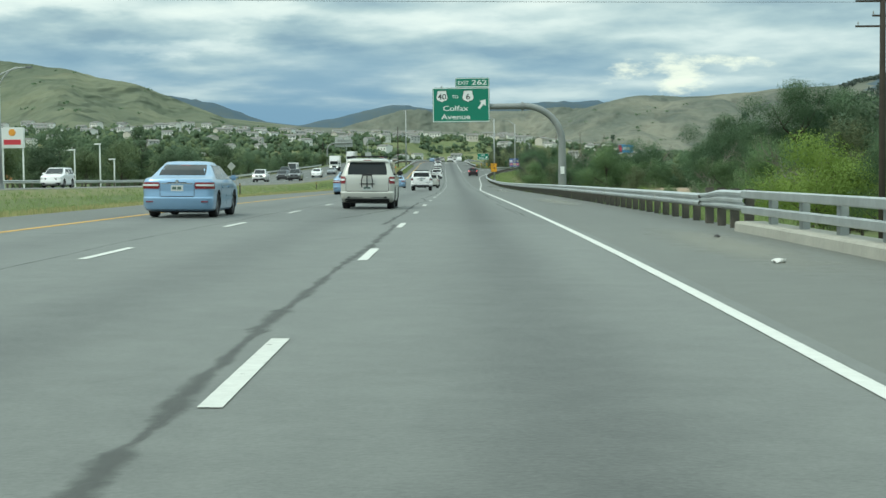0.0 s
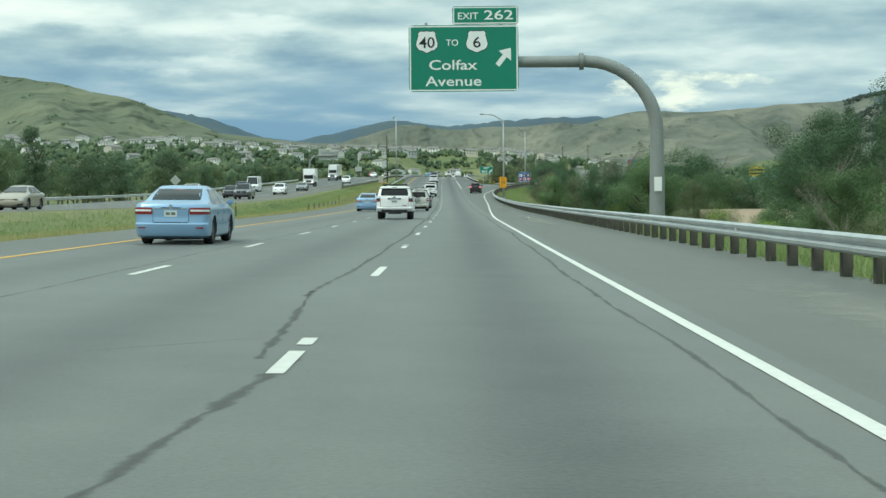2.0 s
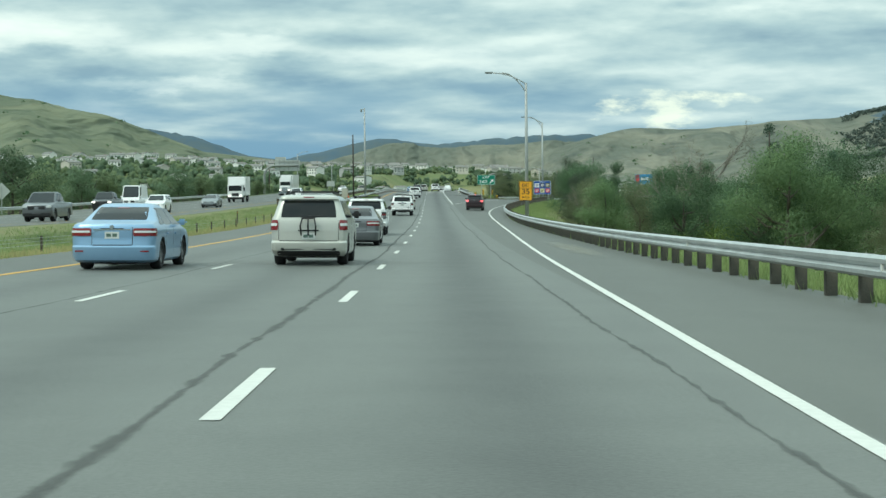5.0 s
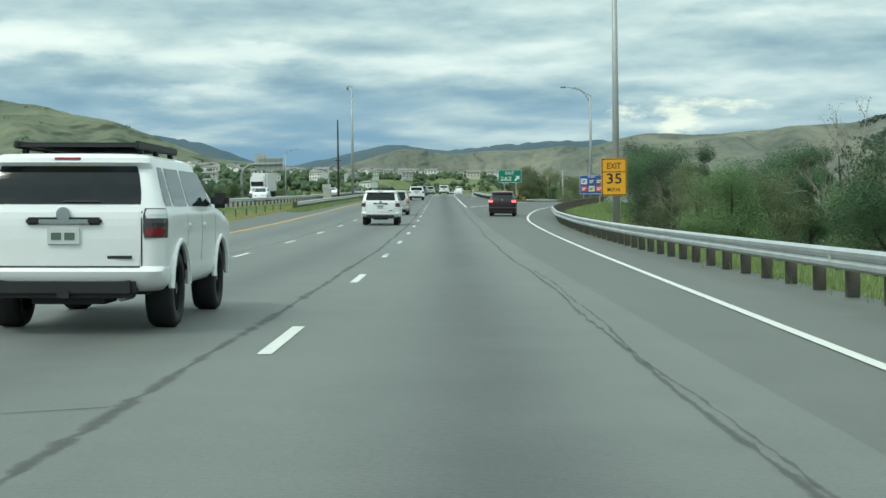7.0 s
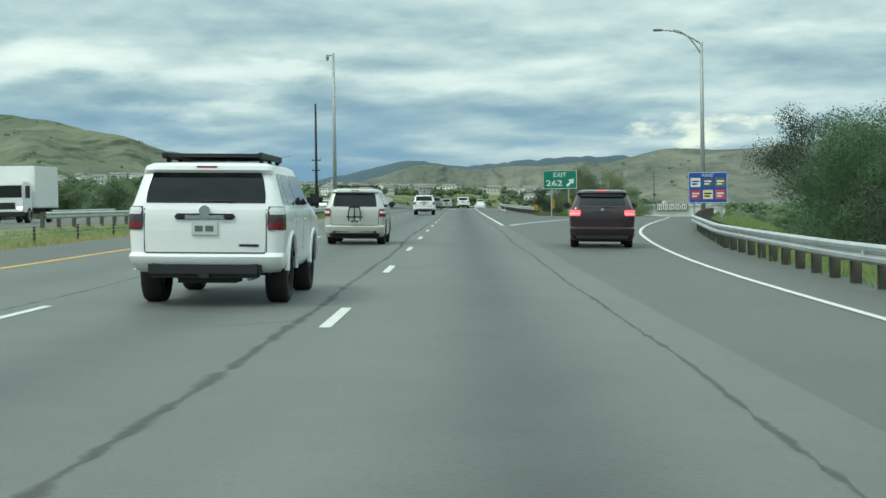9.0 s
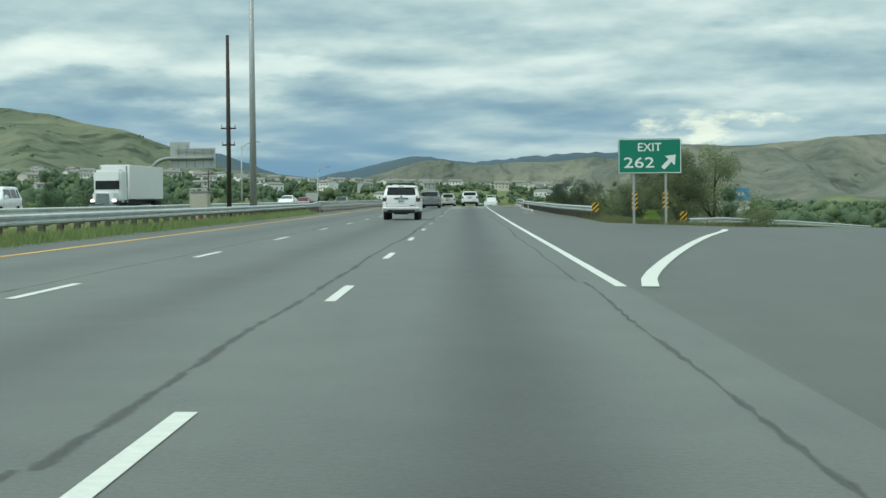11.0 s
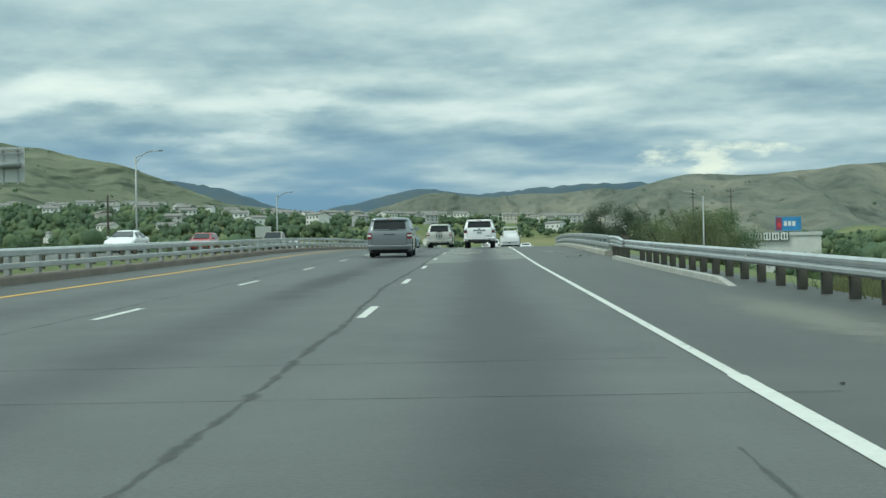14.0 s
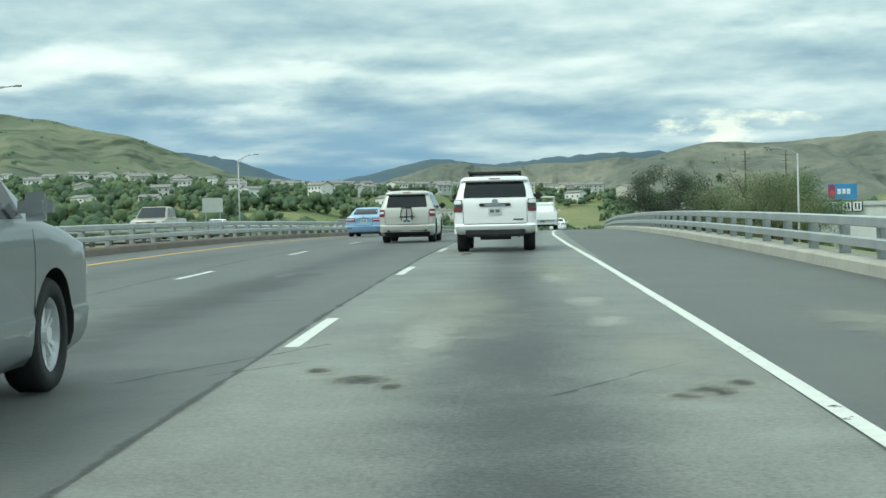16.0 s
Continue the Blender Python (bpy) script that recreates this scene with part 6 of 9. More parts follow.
def far_woods():
    """Distant trees over the valley and the lower slopes: lobed crowns with ragged leaf edges, one mass a tone."""
    rs = np.random.RandomState(12)
    n = 26000
    az = rs.uniform(-0.45, 0.45, n)
    r = 740 + 1250 * rs.rand(n) ** 0.75
    x, y = 1 + np.sin(az) * r, np.cos(az) * r
    u = x - road_x(y)
    reach = np.interp(az, [-0.45, -0.2, -0.10, -0.03, 0.10, 0.16, 0.45], [1500, 1600, 1900, 2100, 2000, 1600, 1500])
    ok = ((u < -46) | (u > 17) | (y > 1250)) & (r < reach * (0.9 + 0.25 * fbm(az * 30, 0 * az, 3, 9)))
    ok &= fbm(x / 45, y / 45, 3, 77) > np.interp(r, [740, 1050, 1250], [0.40, 0.46, 0.50])
    pts = np.stack([x, y], -1)[ok][:6200]
    bm = bmesh.new()
    bmesh.ops.create_icosphere(bm, subdivisions=1, radius=1.0)
    ball = np.array([v.co[:] for v in bm.verts])
    tri = np.array([[v.index for v in f.verts] for f in bm.faces])
    bm.free()
    half = rs.rand(len(pts)) < 0.6
    dist = np.hypot(pts[:, 0], pts[:, 1])
    for nm, pick in (("far_dark_hazed", half), ("far_mid_hazed", ~half)):
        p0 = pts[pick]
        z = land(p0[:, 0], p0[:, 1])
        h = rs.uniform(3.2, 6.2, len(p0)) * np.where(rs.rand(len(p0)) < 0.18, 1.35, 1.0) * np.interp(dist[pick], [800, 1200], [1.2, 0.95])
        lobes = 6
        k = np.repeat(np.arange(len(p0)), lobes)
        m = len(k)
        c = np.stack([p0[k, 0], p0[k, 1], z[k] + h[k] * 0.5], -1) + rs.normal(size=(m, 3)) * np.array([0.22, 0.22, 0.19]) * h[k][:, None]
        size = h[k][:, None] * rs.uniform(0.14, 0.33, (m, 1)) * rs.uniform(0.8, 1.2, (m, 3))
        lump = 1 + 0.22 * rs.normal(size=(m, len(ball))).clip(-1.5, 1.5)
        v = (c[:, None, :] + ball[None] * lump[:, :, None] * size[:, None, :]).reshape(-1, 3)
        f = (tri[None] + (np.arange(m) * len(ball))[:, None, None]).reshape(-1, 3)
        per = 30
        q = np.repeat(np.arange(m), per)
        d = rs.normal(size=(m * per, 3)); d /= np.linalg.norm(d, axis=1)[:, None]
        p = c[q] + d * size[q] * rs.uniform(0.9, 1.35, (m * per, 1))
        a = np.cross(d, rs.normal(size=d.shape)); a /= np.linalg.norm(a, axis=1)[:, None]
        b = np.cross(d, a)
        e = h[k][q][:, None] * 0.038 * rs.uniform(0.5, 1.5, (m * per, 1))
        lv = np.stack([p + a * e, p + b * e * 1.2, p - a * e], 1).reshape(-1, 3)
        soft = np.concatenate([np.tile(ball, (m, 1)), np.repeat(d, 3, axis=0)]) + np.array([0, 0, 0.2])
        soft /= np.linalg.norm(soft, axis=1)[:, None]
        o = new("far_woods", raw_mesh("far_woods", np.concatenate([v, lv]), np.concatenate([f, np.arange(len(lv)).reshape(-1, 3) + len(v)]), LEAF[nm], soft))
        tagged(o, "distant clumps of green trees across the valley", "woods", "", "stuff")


far_woods()


def scrub_on_hills():
    rs = np.random.RandomState(31)
    az = np.concatenate([rs.uniform(-0.42, -0.1, 170), rs.uniform(0.0, 0.42, 150)])
    r = rs.uniform(1900, 3200, len(az)) * np.where(az > 0, 1.15, 1.0)
    x, y = 1 + np.sin(az) * r, np.cos(az) * r
    keep = fbm(x / 200, y / 200, 3, 44) > 0.53
    x, y = x[keep], y[keep]
    z = land(x, y)
    n = len(x)
    h = rs.uniform(2.5, 6.5, n)
    per = 10
    idx = np.repeat(np.arange(n), per)
    d = rs.normal(size=(n * per, 3)); d /= np.linalg.norm(d, axis=1)[:, None]
    p = np.stack([x[idx], y[idx], z[idx] + h[idx] * 0.3], -1) + d * (h[idx] * np.array(0.9))[:, None] * np.array([1.4, 1.4, 0.5])
    a = np.cross(d, rs.normal(size=d.shape)); a /= np.linalg.norm(a, axis=1)[:, None]
    b = np.cross(d, a)
    s = (h[idx] * 0.4)[:, None]
    v = np.stack([p - a * s, p + b * s, p + a * s, p - b * s], 1).reshape(-1, 3)
    # a dark wooded shoulder closes the valley on the right
    n = 9000
    az = 0.244 + 0.15 * rs.rand(n) ** 0.75
    r = rs.uniform(2900, 4000, n)
    wx, wy = 1 + np.sin(az) * r, np.cos(az) * r
    pick = fbm(wx / 160, wy / 160, 3, 21) > np.interp(az, [0.244, 0.262, 0.285], [0.56, 0.40, 0.0])
    wx, wy = wx[pick], wy[pick]
    n = len(wx)
    wz, wh = land(wx, wy), rs.uniform(5, 10, n)
    idx = np.repeat(np.arange(n), 14)
    d = rs.normal(size=(len(idx), 3)); d /= np.linalg.norm(d, axis=1)[:, None]
    p = np.stack([wx[idx], wy[idx], wz[idx] + wh[idx] * 0.4], -1) + d * wh[idx][:, None] * np.array([0.5, 0.5, 0.5])
    a = np.cross(d, rs.normal(size=d.shape)); a /= np.linalg.norm(a, axis=1)[:, None]
    b = np.cross(d, a)
    s = (wh[idx] * 0.24)[:, None]
    w = np.stack([p - a * s, p + b * s, p + a * s, p - b * s], 1).reshape(-1, 3)
    o = new("hill_woods", raw_mesh("hill_woods", w, np.arange(len(w)).reshape(-1, 4), LEAF["hill_pine_hazed"]))
    tagged(o, "dark pine woods on the shoulder of the far hill", "woods", "", "stuff")
    o = new("hill_scrub", raw_mesh("hill_scrub", v, np.arange(len(v)).reshape(-1, 4), LEAF["far_dark_hazed"]))
    tagged(o, "dark scrub bushes dotted over the hillsides", "scrub", "", "stuff")


scrub_on_hills()

GRASS_A = leaf_mat("grass_green", (0.30, 0.37, 0.15), (0.20, 0.27, 0.105))
GRASS_G = leaf_mat("grass_olive", (0.19, 0.20, 0.10), (0.14, 0.155, 0.075))
GRASS_B = leaf_mat("grass_dry", (0.48, 0.43, 0.21), (0.35, 0.33, 0.155))


def grass_field(name, n, sampler, height, material, label, seed):
    rs = np.random.RandomState(seed)
    s, u = sampler(rs, n)
    x, y = road_x(s) + u, s
    z = land(x, y)
    per = 9
    idx = np.repeat(np.arange(n), per)
    h = height * rs.uniform(0.5, 1.5, n * per)
    px = x[idx] + rs.normal(size=n * per) * 0.22
    py = y[idx] + rs.normal(size=n * per) * 0.30
    a = rs.uniform(0, 6.28, n * per)
    w = 0.010 + 0.014 * rs.rand(n * per)
    lean = rs.normal(size=(n * per, 2)) * 0.35
    z0 = z[idx] - 0.05
    v = np.stack([np.stack([px - np.cos(a) * w, py - np.sin(a) * w, z0], -1), np.stack([px + np.cos(a) * w, py + np.sin(a) * w, z0], -1), np.stack([px + lean[:, 0] * h, py + lean[:, 1] * h, z0 + h], -1)], 1).reshape(-1, 3)
    o = new(name, raw_mesh(name, v, np.arange(len(v)).reshape(-1, 3), material))
    tagged(o, label, "grass", "", "stuff")


def median_at(rs, n):
    s = rs.uniform(20, 425, n)
    f = rs.rand(n)
    return s, (U_LEFT - 0.3) + (opp_u(s) + 0.7 - U_LEFT + 0.3) * f


def median_edge(rs, n):
    s = rs.uniform(10, 425, n)
    return s, U_LEFT - 0.2 - np.abs(rs.normal(size=n)) * 2.2


def bank_at(rs, n):
    s = rs.uniform(38, 370, n)
    return s, rail_u(s) + 0.5 + np.abs(rs.normal(size=n)) * 2.4


def gore_at(rs, n):
    s = rs.uniform(388, 442, n)
    return s, np.interp(s, [388, 396, 470], [12.5, 8.6, 8.2]) + np.abs(rs.normal(size=n)) * 3.0


grass_field("median_grass", 15000, median_at, 0.20, GRASS_A, "tall green grass in the median", 1)
grass_field("dry_grass", 16000, median_edge, 0.20, GRASS_B, "dry yellow grass along the inner shoulder", 2)
def rail_foot(rs, n):
    return rs.uniform(318, 428, n), -9.75 + np.abs(rs.normal(size=n)) * 0.30


grass_field("rail_grass", 5000, rail_foot, 0.30, GRASS_A, "green grass growing at the foot of the median rail", 6)
grass_field("bank_grass", 11000, bank_at, 0.26, GRASS_A, "green grass behind the guard rail", 3)
grass_field("gore_grass", 7000, gore_at, 0.26, GRASS_G, "olive grass round the exit sign", 4)

# ------------------------------------------------------------ houses and roadside buildings
def wall_mat(name, c):
    return mat("wall_" + name, c, 0.85, var=0.15, scale=0.6, bump=0.15, bscale=8)


ROOF_A = mat("roof_grey_shingle", (0.25, 0.245, 0.23), 0.9, var=0.3, scale=0.8, bump=0.3, bscale=6)
ROOF_B = mat("roof_brown_shingle", (0.22, 0.185, 0.15), 0.9, var=0.3, scale=0.8, bump=0.3, bscale=6)
ROOF_C = mat("roof_red_shingle", (0.25, 0.165, 0.125), 0.9, var=0.3, scale=0.8, bump=0.3, bscale=6)
PANE = mat("window_pane", (0.04, 0.05, 0.06), 0.12, var=0.3, scale=0.4, spec=0.8)
FRAME = mat("window_frame", (0.66, 0.66, 0.62), 0.6, var=0.1)


def gable_bm(w, d, h, rise, over=0.5, thick=0.25):
    """A gabled roof with thickness; the ridge runs along x."""
    bm = bmesh.new()
    sec = [(-d / 2 - over, h - 0.1), (0, h + rise), (d / 2 + over, h - 0.1), (d / 2 + over, h - 0.1 + thick), (0, h + rise + thick), (-d / 2 - over, h - 0.1 + thick)]
    rows = [[bm.verts.new((x, y, z)) for y, z in sec] for x in (-w / 2 - over, w / 2 + over)]
    for i in range(6):
        bm.faces.new((rows[0][i], rows[0][(i + 1) % 6], rows[1][(i + 1) % 6], rows[1][i]))
    bm.faces.new(rows[0][::-1]); bm.faces.new(rows[1])
    bmesh.ops.recalc_face_normals(bm, faces=bm.faces)
    return bm


def house_walls(w, d, h, rise):
    bm = bmesh.new()
    sec = [(-d / 2, -2.5), (d / 2, -2.5), (d / 2, h), (0, h + rise), (-d / 2, h)]
    rows = [[bm.verts.new((x, y, z)) for y, z in sec] for x in (-w / 2, w / 2)]
    for i in range(5):
        bm.faces.new((rows[0][i], rows[0][(i + 1) % 5], rows[1][(i + 1) % 5], rows[1][i]))
    bm.faces.new(rows[0][::-1]); bm.faces.new(rows[1])
    bmesh.ops.recalc_face_normals(bm, faces=bm.faces)
    return bm


def house_proto(w, d, h, rise, wall, roof, wins):
    g = empty("house", Matrix(), "", "house")
    part("wall", house_walls(w, d, h, rise), wall, g)
    rf = part("roof", gable_bm(w, d, h, rise), roof, g)
    part("chimney", boxbm(w * 0.2, w * 0.2 + 0.8, -0.4, 0.4, h + rise * 0.4, h + rise + 1.0, bevel=0.03), ROOF_C, rf)
    storeys = max(1, int(h / 2.7))
    for st in range(storeys):
        for k in range(wins):
            x = (k + 0.5) / wins * w - w / 2
            z = 1.0 + st * 2.7
            wn = part("window", boxbm(x - 0.75, x + 0.75, -d / 2 - 0.06, -d / 2 + 0.02, z - 0.1, z + 1.3), FRAME, g)
            part("pane", boxbm(x - 0.65, x + 0.65, -d / 2 - 0.07, -d / 2 - 0.055, z, z + 1.2), PANE, wn)
    part("garage_door", boxbm(-w / 2 + 0.5, -w / 2 + 3.2, -d / 2 - 0.05, -d / 2 + 0.02, -0.6, 1.8), FRAME, g)
    return g


HOUSES = [
    (house_proto(13, 9, 6.0, 1.7, wall_mat("cream", (0.78, 0.77, 0.72)), ROOF_A, 4), "two-storey cream house with a grey shingle roof"),
    (house_proto(13, 8, 4.2, 1.3, wall_mat("pale", (0.80, 0.80, 0.77)), ROOF_A, 3), "single-storey white house with a grey roof"),
    (house_proto(15, 10, 6.0, 1.9, wall_mat("beige", (0.58, 0.55, 0.48)), ROOF_A, 4), "two-storey beige house with a grey roof"),
    (house_proto(12, 9, 5.8, 1.7, wall_mat("grey", (0.45, 0.46, 0.45)), ROOF_A, 3), "two-storey grey house with a dark roof"),
    (house_proto(26, 13, 8.4, 2.6, wall_mat("tan", (0.55, 0.49, 0.41)), ROOF_C, 8), "long tan apartment house with a reddish roof"),
]
rnd = random.Random(77)
placed = 0
spots = []
while placed < 165:
    az = rnd.uniform(-0.36, 0.13)
    r = rnd.uniform(1150, 2250) if az > -0.12 else rnd.uniform(950, 1800)
    x, y = 1 + math.sin(az) * r, math.cos(az) * r
    u = x - float(road_x(y))
    if -60 < u < 40 and y < 1400:
        continue
    if any((x - a) ** 2 + (y - b) ** 2 < 30 ** 2 for a, b in spots):
        continue
    spots.append((x, y))
    k = rnd.choice([0, 1, 1, 1, 3, 0, 2]) if r < 1250 or az < -0.13 else rnd.choice([0, 2, 1, 1, 3, 0, 1, 2, 1, 0, 1, 3])
    hs = copy_thing(HOUSES[k][0], pose(x, y, ground_at(x, y) + 1.9, 0, 0, rnd.uniform(-60, 60)))
    size = rnd.uniform(0.70, 1.0) * float(np.interp(r, [950, 1400], [0.68, 1.0]))
    hs.scale = (size, size, size)
    tagged(hs, HOUSES[k][1] + " on the wooded slope", "house", "houses on the slope")
    placed += 1
for h, _ in HOUSES:
    for c in list(h.children_recursive):
        bpy.data.objects.remove(c)
    bpy.data.objects.remove(h)


def near_house(s, u, w, d, h, rise, wall, roof, label, turn):
    o = R(s, u)
    hp = house_proto(w, d, h, rise, wall, roof, 4)
    hp.matrix_basis = pose(o.x, o.y, ground_at(o.x, o.y), 0, 0, turn)
    tagged(hp, label, "house")


near_house(288, 46, 17, 11, 2.6, 2.4, wall_mat("cream", (0.62, 0.60, 0.53)), ROOF_B, "low house with a tan roof below the embankment", 12)
near_house(250, 39.0, 12, 8, 2.4, 1.6, wall_mat("tan", (0.55, 0.49, 0.41)), mat("roof_tan_shingle", (0.36, 0.285, 0.20), 0.9, var=0.25, scale=0.8, bump=0.3, bscale=6), "small tan house among trees below the embankment", -8)


def storage_building():
    """The long low white building with five square letter panels, kept blank."""
    o = R(793, 60)
    zg = ground_at(o.x, o.y)
    b = 6.2 + float(road_z(793)) - zg
    wl = wall_mat("white", (0.68, 0.68, 0.65))
    g = empty("storage_building", Matrix.Translation((o.x, o.y, zg)), "long low white storage building with five square panels", "building")
    part("wall", boxbm(-17, 7, 0, 22, -1.5, b - 0.2), wl, g)
    part("parapet", boxbm(-17.3, 7.3, -0.3, 22.3, b - 0.2, b + 0.7, bevel=0.05), mat("parapet_grey", (0.60, 0.61, 0.60), 0.7), g)
    for k in range(5):
        x = -10.9 + k * 2.15
        pn = part("letter_panel", boxbm(x - 0.92, x + 0.92, -0.75, -0.62, b - 1.3, b + 0.6, bevel=0.03), SIGN_WHITE, g, "square white panel")
        part("bar", boxbm(x - 0.5, x - 0.2, -0.79, -0.75, b - 0.95, b + 0.3), SIGN_BLACK, pn)
        part("bar", boxbm(x + 0.2, x + 0.5, -0.79, -0.75, b - 0.95, b + 0.3), SIGN_BLACK, pn)
    part("panel_frame", boxbm(-12.1, -1.1, -0.62, -0.3, b - 1.35, b + 0.65), STRIPE_K, g)
    for k in range(4):
        x = -12 + k * 4.6
        part("roller_door", boxbm(x - 1.4, x + 1.4, -0.06, 0.02, -0.5, 2.6), mat("roller_door", (0.50, 0.20, 0.07), 0.6), g)


def billboard():
    o = R(961, 76.4)
    zg = ground_at(o.x, o.y)
    z0, z1 = 13.4 - zg, 18.4 - zg
    g = empty("billboard", Matrix.Translation((o.x, o.y, zg)), "blue roadside billboard on a steel post", "billboard")
    part("post", tube(bmesh.new(), [(0, 0.4, -1), (0, 0.4, z0 + 0.4)], [0.5, 0.45], 14), POLE_GREY, g)
    pn = part("panel", boxbm(-4.6, 4.6, -0.2, 0.2, z0, z1, bevel=0.05), mat("billboard_blue", (0.06, 0.30, 0.62), 0.5, var=0.3, scale=0.3), g, "blue printed face")
    part("red_field", boxbm(-4.5, -2.3, -0.23, -0.2, z0 + 0.2, z1 - 0.2), mat("billboard_red", (0.30, 0.06, 0.10), 0.5), pn)
    part("red_disc", tube(bmesh.new(), [(-3.2, -0.26, z0 + 2.2), (-3.2, -0.23, z0 + 2.2)], [0.8, 0.8], 16), mat("disc_red", (0.75, 0.06, 0.08), 0.5), pn)
    for k in range(3):
        part("bar", boxbm(-1.6 + k * 1.5, -0.5 + k * 1.5, -0.23, -0.2, z0 + 1.7, z0 + 3.4), SIGN_WHITE, pn)
    part("catwalk", boxbm(-4.6, 4.6, -0.7, -0.2, z0 - 0.15, z0), GALV_DULL, g)


def fuel_station():
    o = R(150, -42.6)
    zg = ground_at(o.x, o.y)
    b = float(road_z(150)) - zg
    g = empty("fuel_sign", Matrix.Translation((o.x, o.y, zg)), "white fuel station sign on two posts", "sign")
    z0, z1 = 4.55 + b, 6.6 + b
    for x in (-1.0, 1.0):
        part("post", boxbm(x - 0.07, x + 0.07, -0.07, 0.07, -0.4, z1), SIGN_WHITE, g)
    pn = part("panel", boxbm(-1.15, 1.15, -0.2, 0.2, z0, z1, bevel=0.04), SIGN_WHITE, g, "white sign box")
    part("emblem", tube(bmesh.new(), [(0, -0.23, z1 - 0.5), (0, -0.2, z1 - 0.5)], [0.32, 0.36], 12), mat("emblem_orange", (0.85, 0.36, 0.05), 0.5), pn)
    part("red_strip", boxbm(-0.85, 0.85, -0.22, -0.2, z0 + 0.35, z0 + 0.85), mat("strip_red", (0.62, 0.05, 0.07), 0.5), pn)
    o = R(430, -129)
    zg = ground_at(o.x, o.y)
    g = empty("shop_building", Matrix.Translation((o.x, o.y, zg)), "blue flat-roofed shop with an orange base", "building")
    top = 6.0 + float(road_z(430)) - zg - 1.0
    part("wall", boxbm(-12, 7, 0, 12, -1, top - 0.12), mat("shop_blue", (0.04, 0.09, 0.32), 0.7, var=0.15), g)
    part("base_band", boxbm(-12.1, 7.1, -0.15, 12.1, -1, top - 4.6), mat("shop_orange", (0.55, 0.24, 0.10), 0.7, var=0.15), g)
    part("roof_edge", boxbm(-12.3, 7.3, -0.3, 12.3, top - 0.3, top, bevel=0.05), mat("shop_blue", (0.04, 0.09, 0.32)), g)
    for k in range(3):
        part("bar", boxbm(-10.5, -4.0 - k, -0.2, -0.02, top - 1.3 - k * 0.9, top - 0.95 - k * 0.9), SIGN_WHITE, g)
    o = R(92, -26.5)
    lamp_post("street_lamp", o.x, o.y - 0.0, 7.0, 1.7, 0.5, "grey street lamp beside the oncoming carriageway")


storage_building()
billboard()
fuel_station()


def roadside_shop():
    o = R(900, 150)
    zg = ground_at(o.x, o.y)
    g = empty("roadside_shop", Matrix.Translation((o.x, o.y, zg)), "white shop with a bright blue hipped roof", "building")
    part("wall", boxbm(-9, 9, 0, 12, -2, 4.5), wall_mat("white", (0.68, 0.68, 0.65)), g)
    bm = bmesh.new()
    b = [bm.verts.new(p) for p in ((-10, -1, 4.5), (10, -1, 4.5), (10, 13, 4.5), (-10, 13, 4.5), (-3, 6, 9.0), (3, 6, 9.0))]
    for f in ((0, 1, 5, 4), (1, 2, 5), (2, 3, 4, 5), (3, 0, 4), (3, 2, 1, 0)):
        bm.faces.new([b[i] for i in f])
    bmesh.ops.recalc_face_normals(bm, faces=bm.faces)
    part("roof", bm, mat("roof_blue", (0.08, 0.30, 0.48), 0.6, var=0.15), g)
    for k in range(4):
        part("window", boxbm(-7.5 + k * 4, -5 + k * 4, -0.06, 0.02, 0.5, 3.2), PANE, g)
    o = R(880, 140)
    zg = ground_at(o.x, o.y)
    g = empty("shop_sign", Matrix.Translation((o.x, o.y, zg)), "yellow shop sign on two posts", "sign")
    b = float(road_z(880)) - zg
    part("panel", boxbm(-4.5, 4.5, -0.2, 0.2, b + 5.0, b + 10.5, bevel=0.05), mat("shop_yellow", (0.70, 0.50, 0.06), 0.5, var=0.15), g)
    for x in (-3, 3):
        part("post", boxbm(x - 0.15, x + 0.15, -0.15, 0.15, -1, b + 5.0), POLE_GREY, g)
    for k in range(2):
        part("bar", boxbm(-3.4, 3.0 - k, -0.24, -0.2, b + 8.4 - 1.9 * k, b + 9.2 - 1.9 * k), SIGN_BLACK, g)


roadside_shop()

# ------------------------------------------------------------ vehicles
def paint(name, c, metal=0.0):
    return mat("car_paint_" + name, c, 0.32, metal, var=0.06, scale=1.0, coat=0.6)


GLASS = mat("tinted_glass", (0.006, 0.008, 0.009), 0.05, var=0.3, scale=0.5, spec=0.45)
GLASS_L = mat("clear_tint_glass", (0.03, 0.036, 0.038), 0.05, var=0.3, scale=0.5, spec=0.5)
RUBBER = mat("tyre_rubber", (0.022, 0.022, 0.023), 0.85, var=0.3, scale=6, bump=0.2, bscale=60)
ALLOY = mat("alloy_rim", (0.50, 0.51, 0.52), 0.35, 0.8, var=0.15, scale=3)
DARK_RIM = mat("dark_rim", (0.04, 0.04, 0.042), 0.4, 0.5, var=0.2, scale=3)
TRIM = mat("black_trim", (0.020, 0.020, 0.021), 0.6, var=0.25, scale=4)
CHROME = mat("chrome", (0.62, 0.63, 0.64), 0.18, 0.95, var=0.1)
LAMP_RED = mat("tail_lamp_red", (0.22, 0.014, 0.018), 0.2, var=0.2, coat=0.6)
LAMP_WHITE = mat("lamp_clear", (0.70, 0.72, 0.72), 0.15, var=0.1, coat=0.6)
LAMP_SMOKE = mat("lamp_smoked", (0.045, 0.030, 0.032), 0.2, var=0.2, coat=0.6)
PLATE = mat("number_plate", (0.62, 0.64, 0.62), 0.5, var=0.1)
PLATE_BAR = mat("plate_print", (0.10, 0.16, 0.13), 0.5)


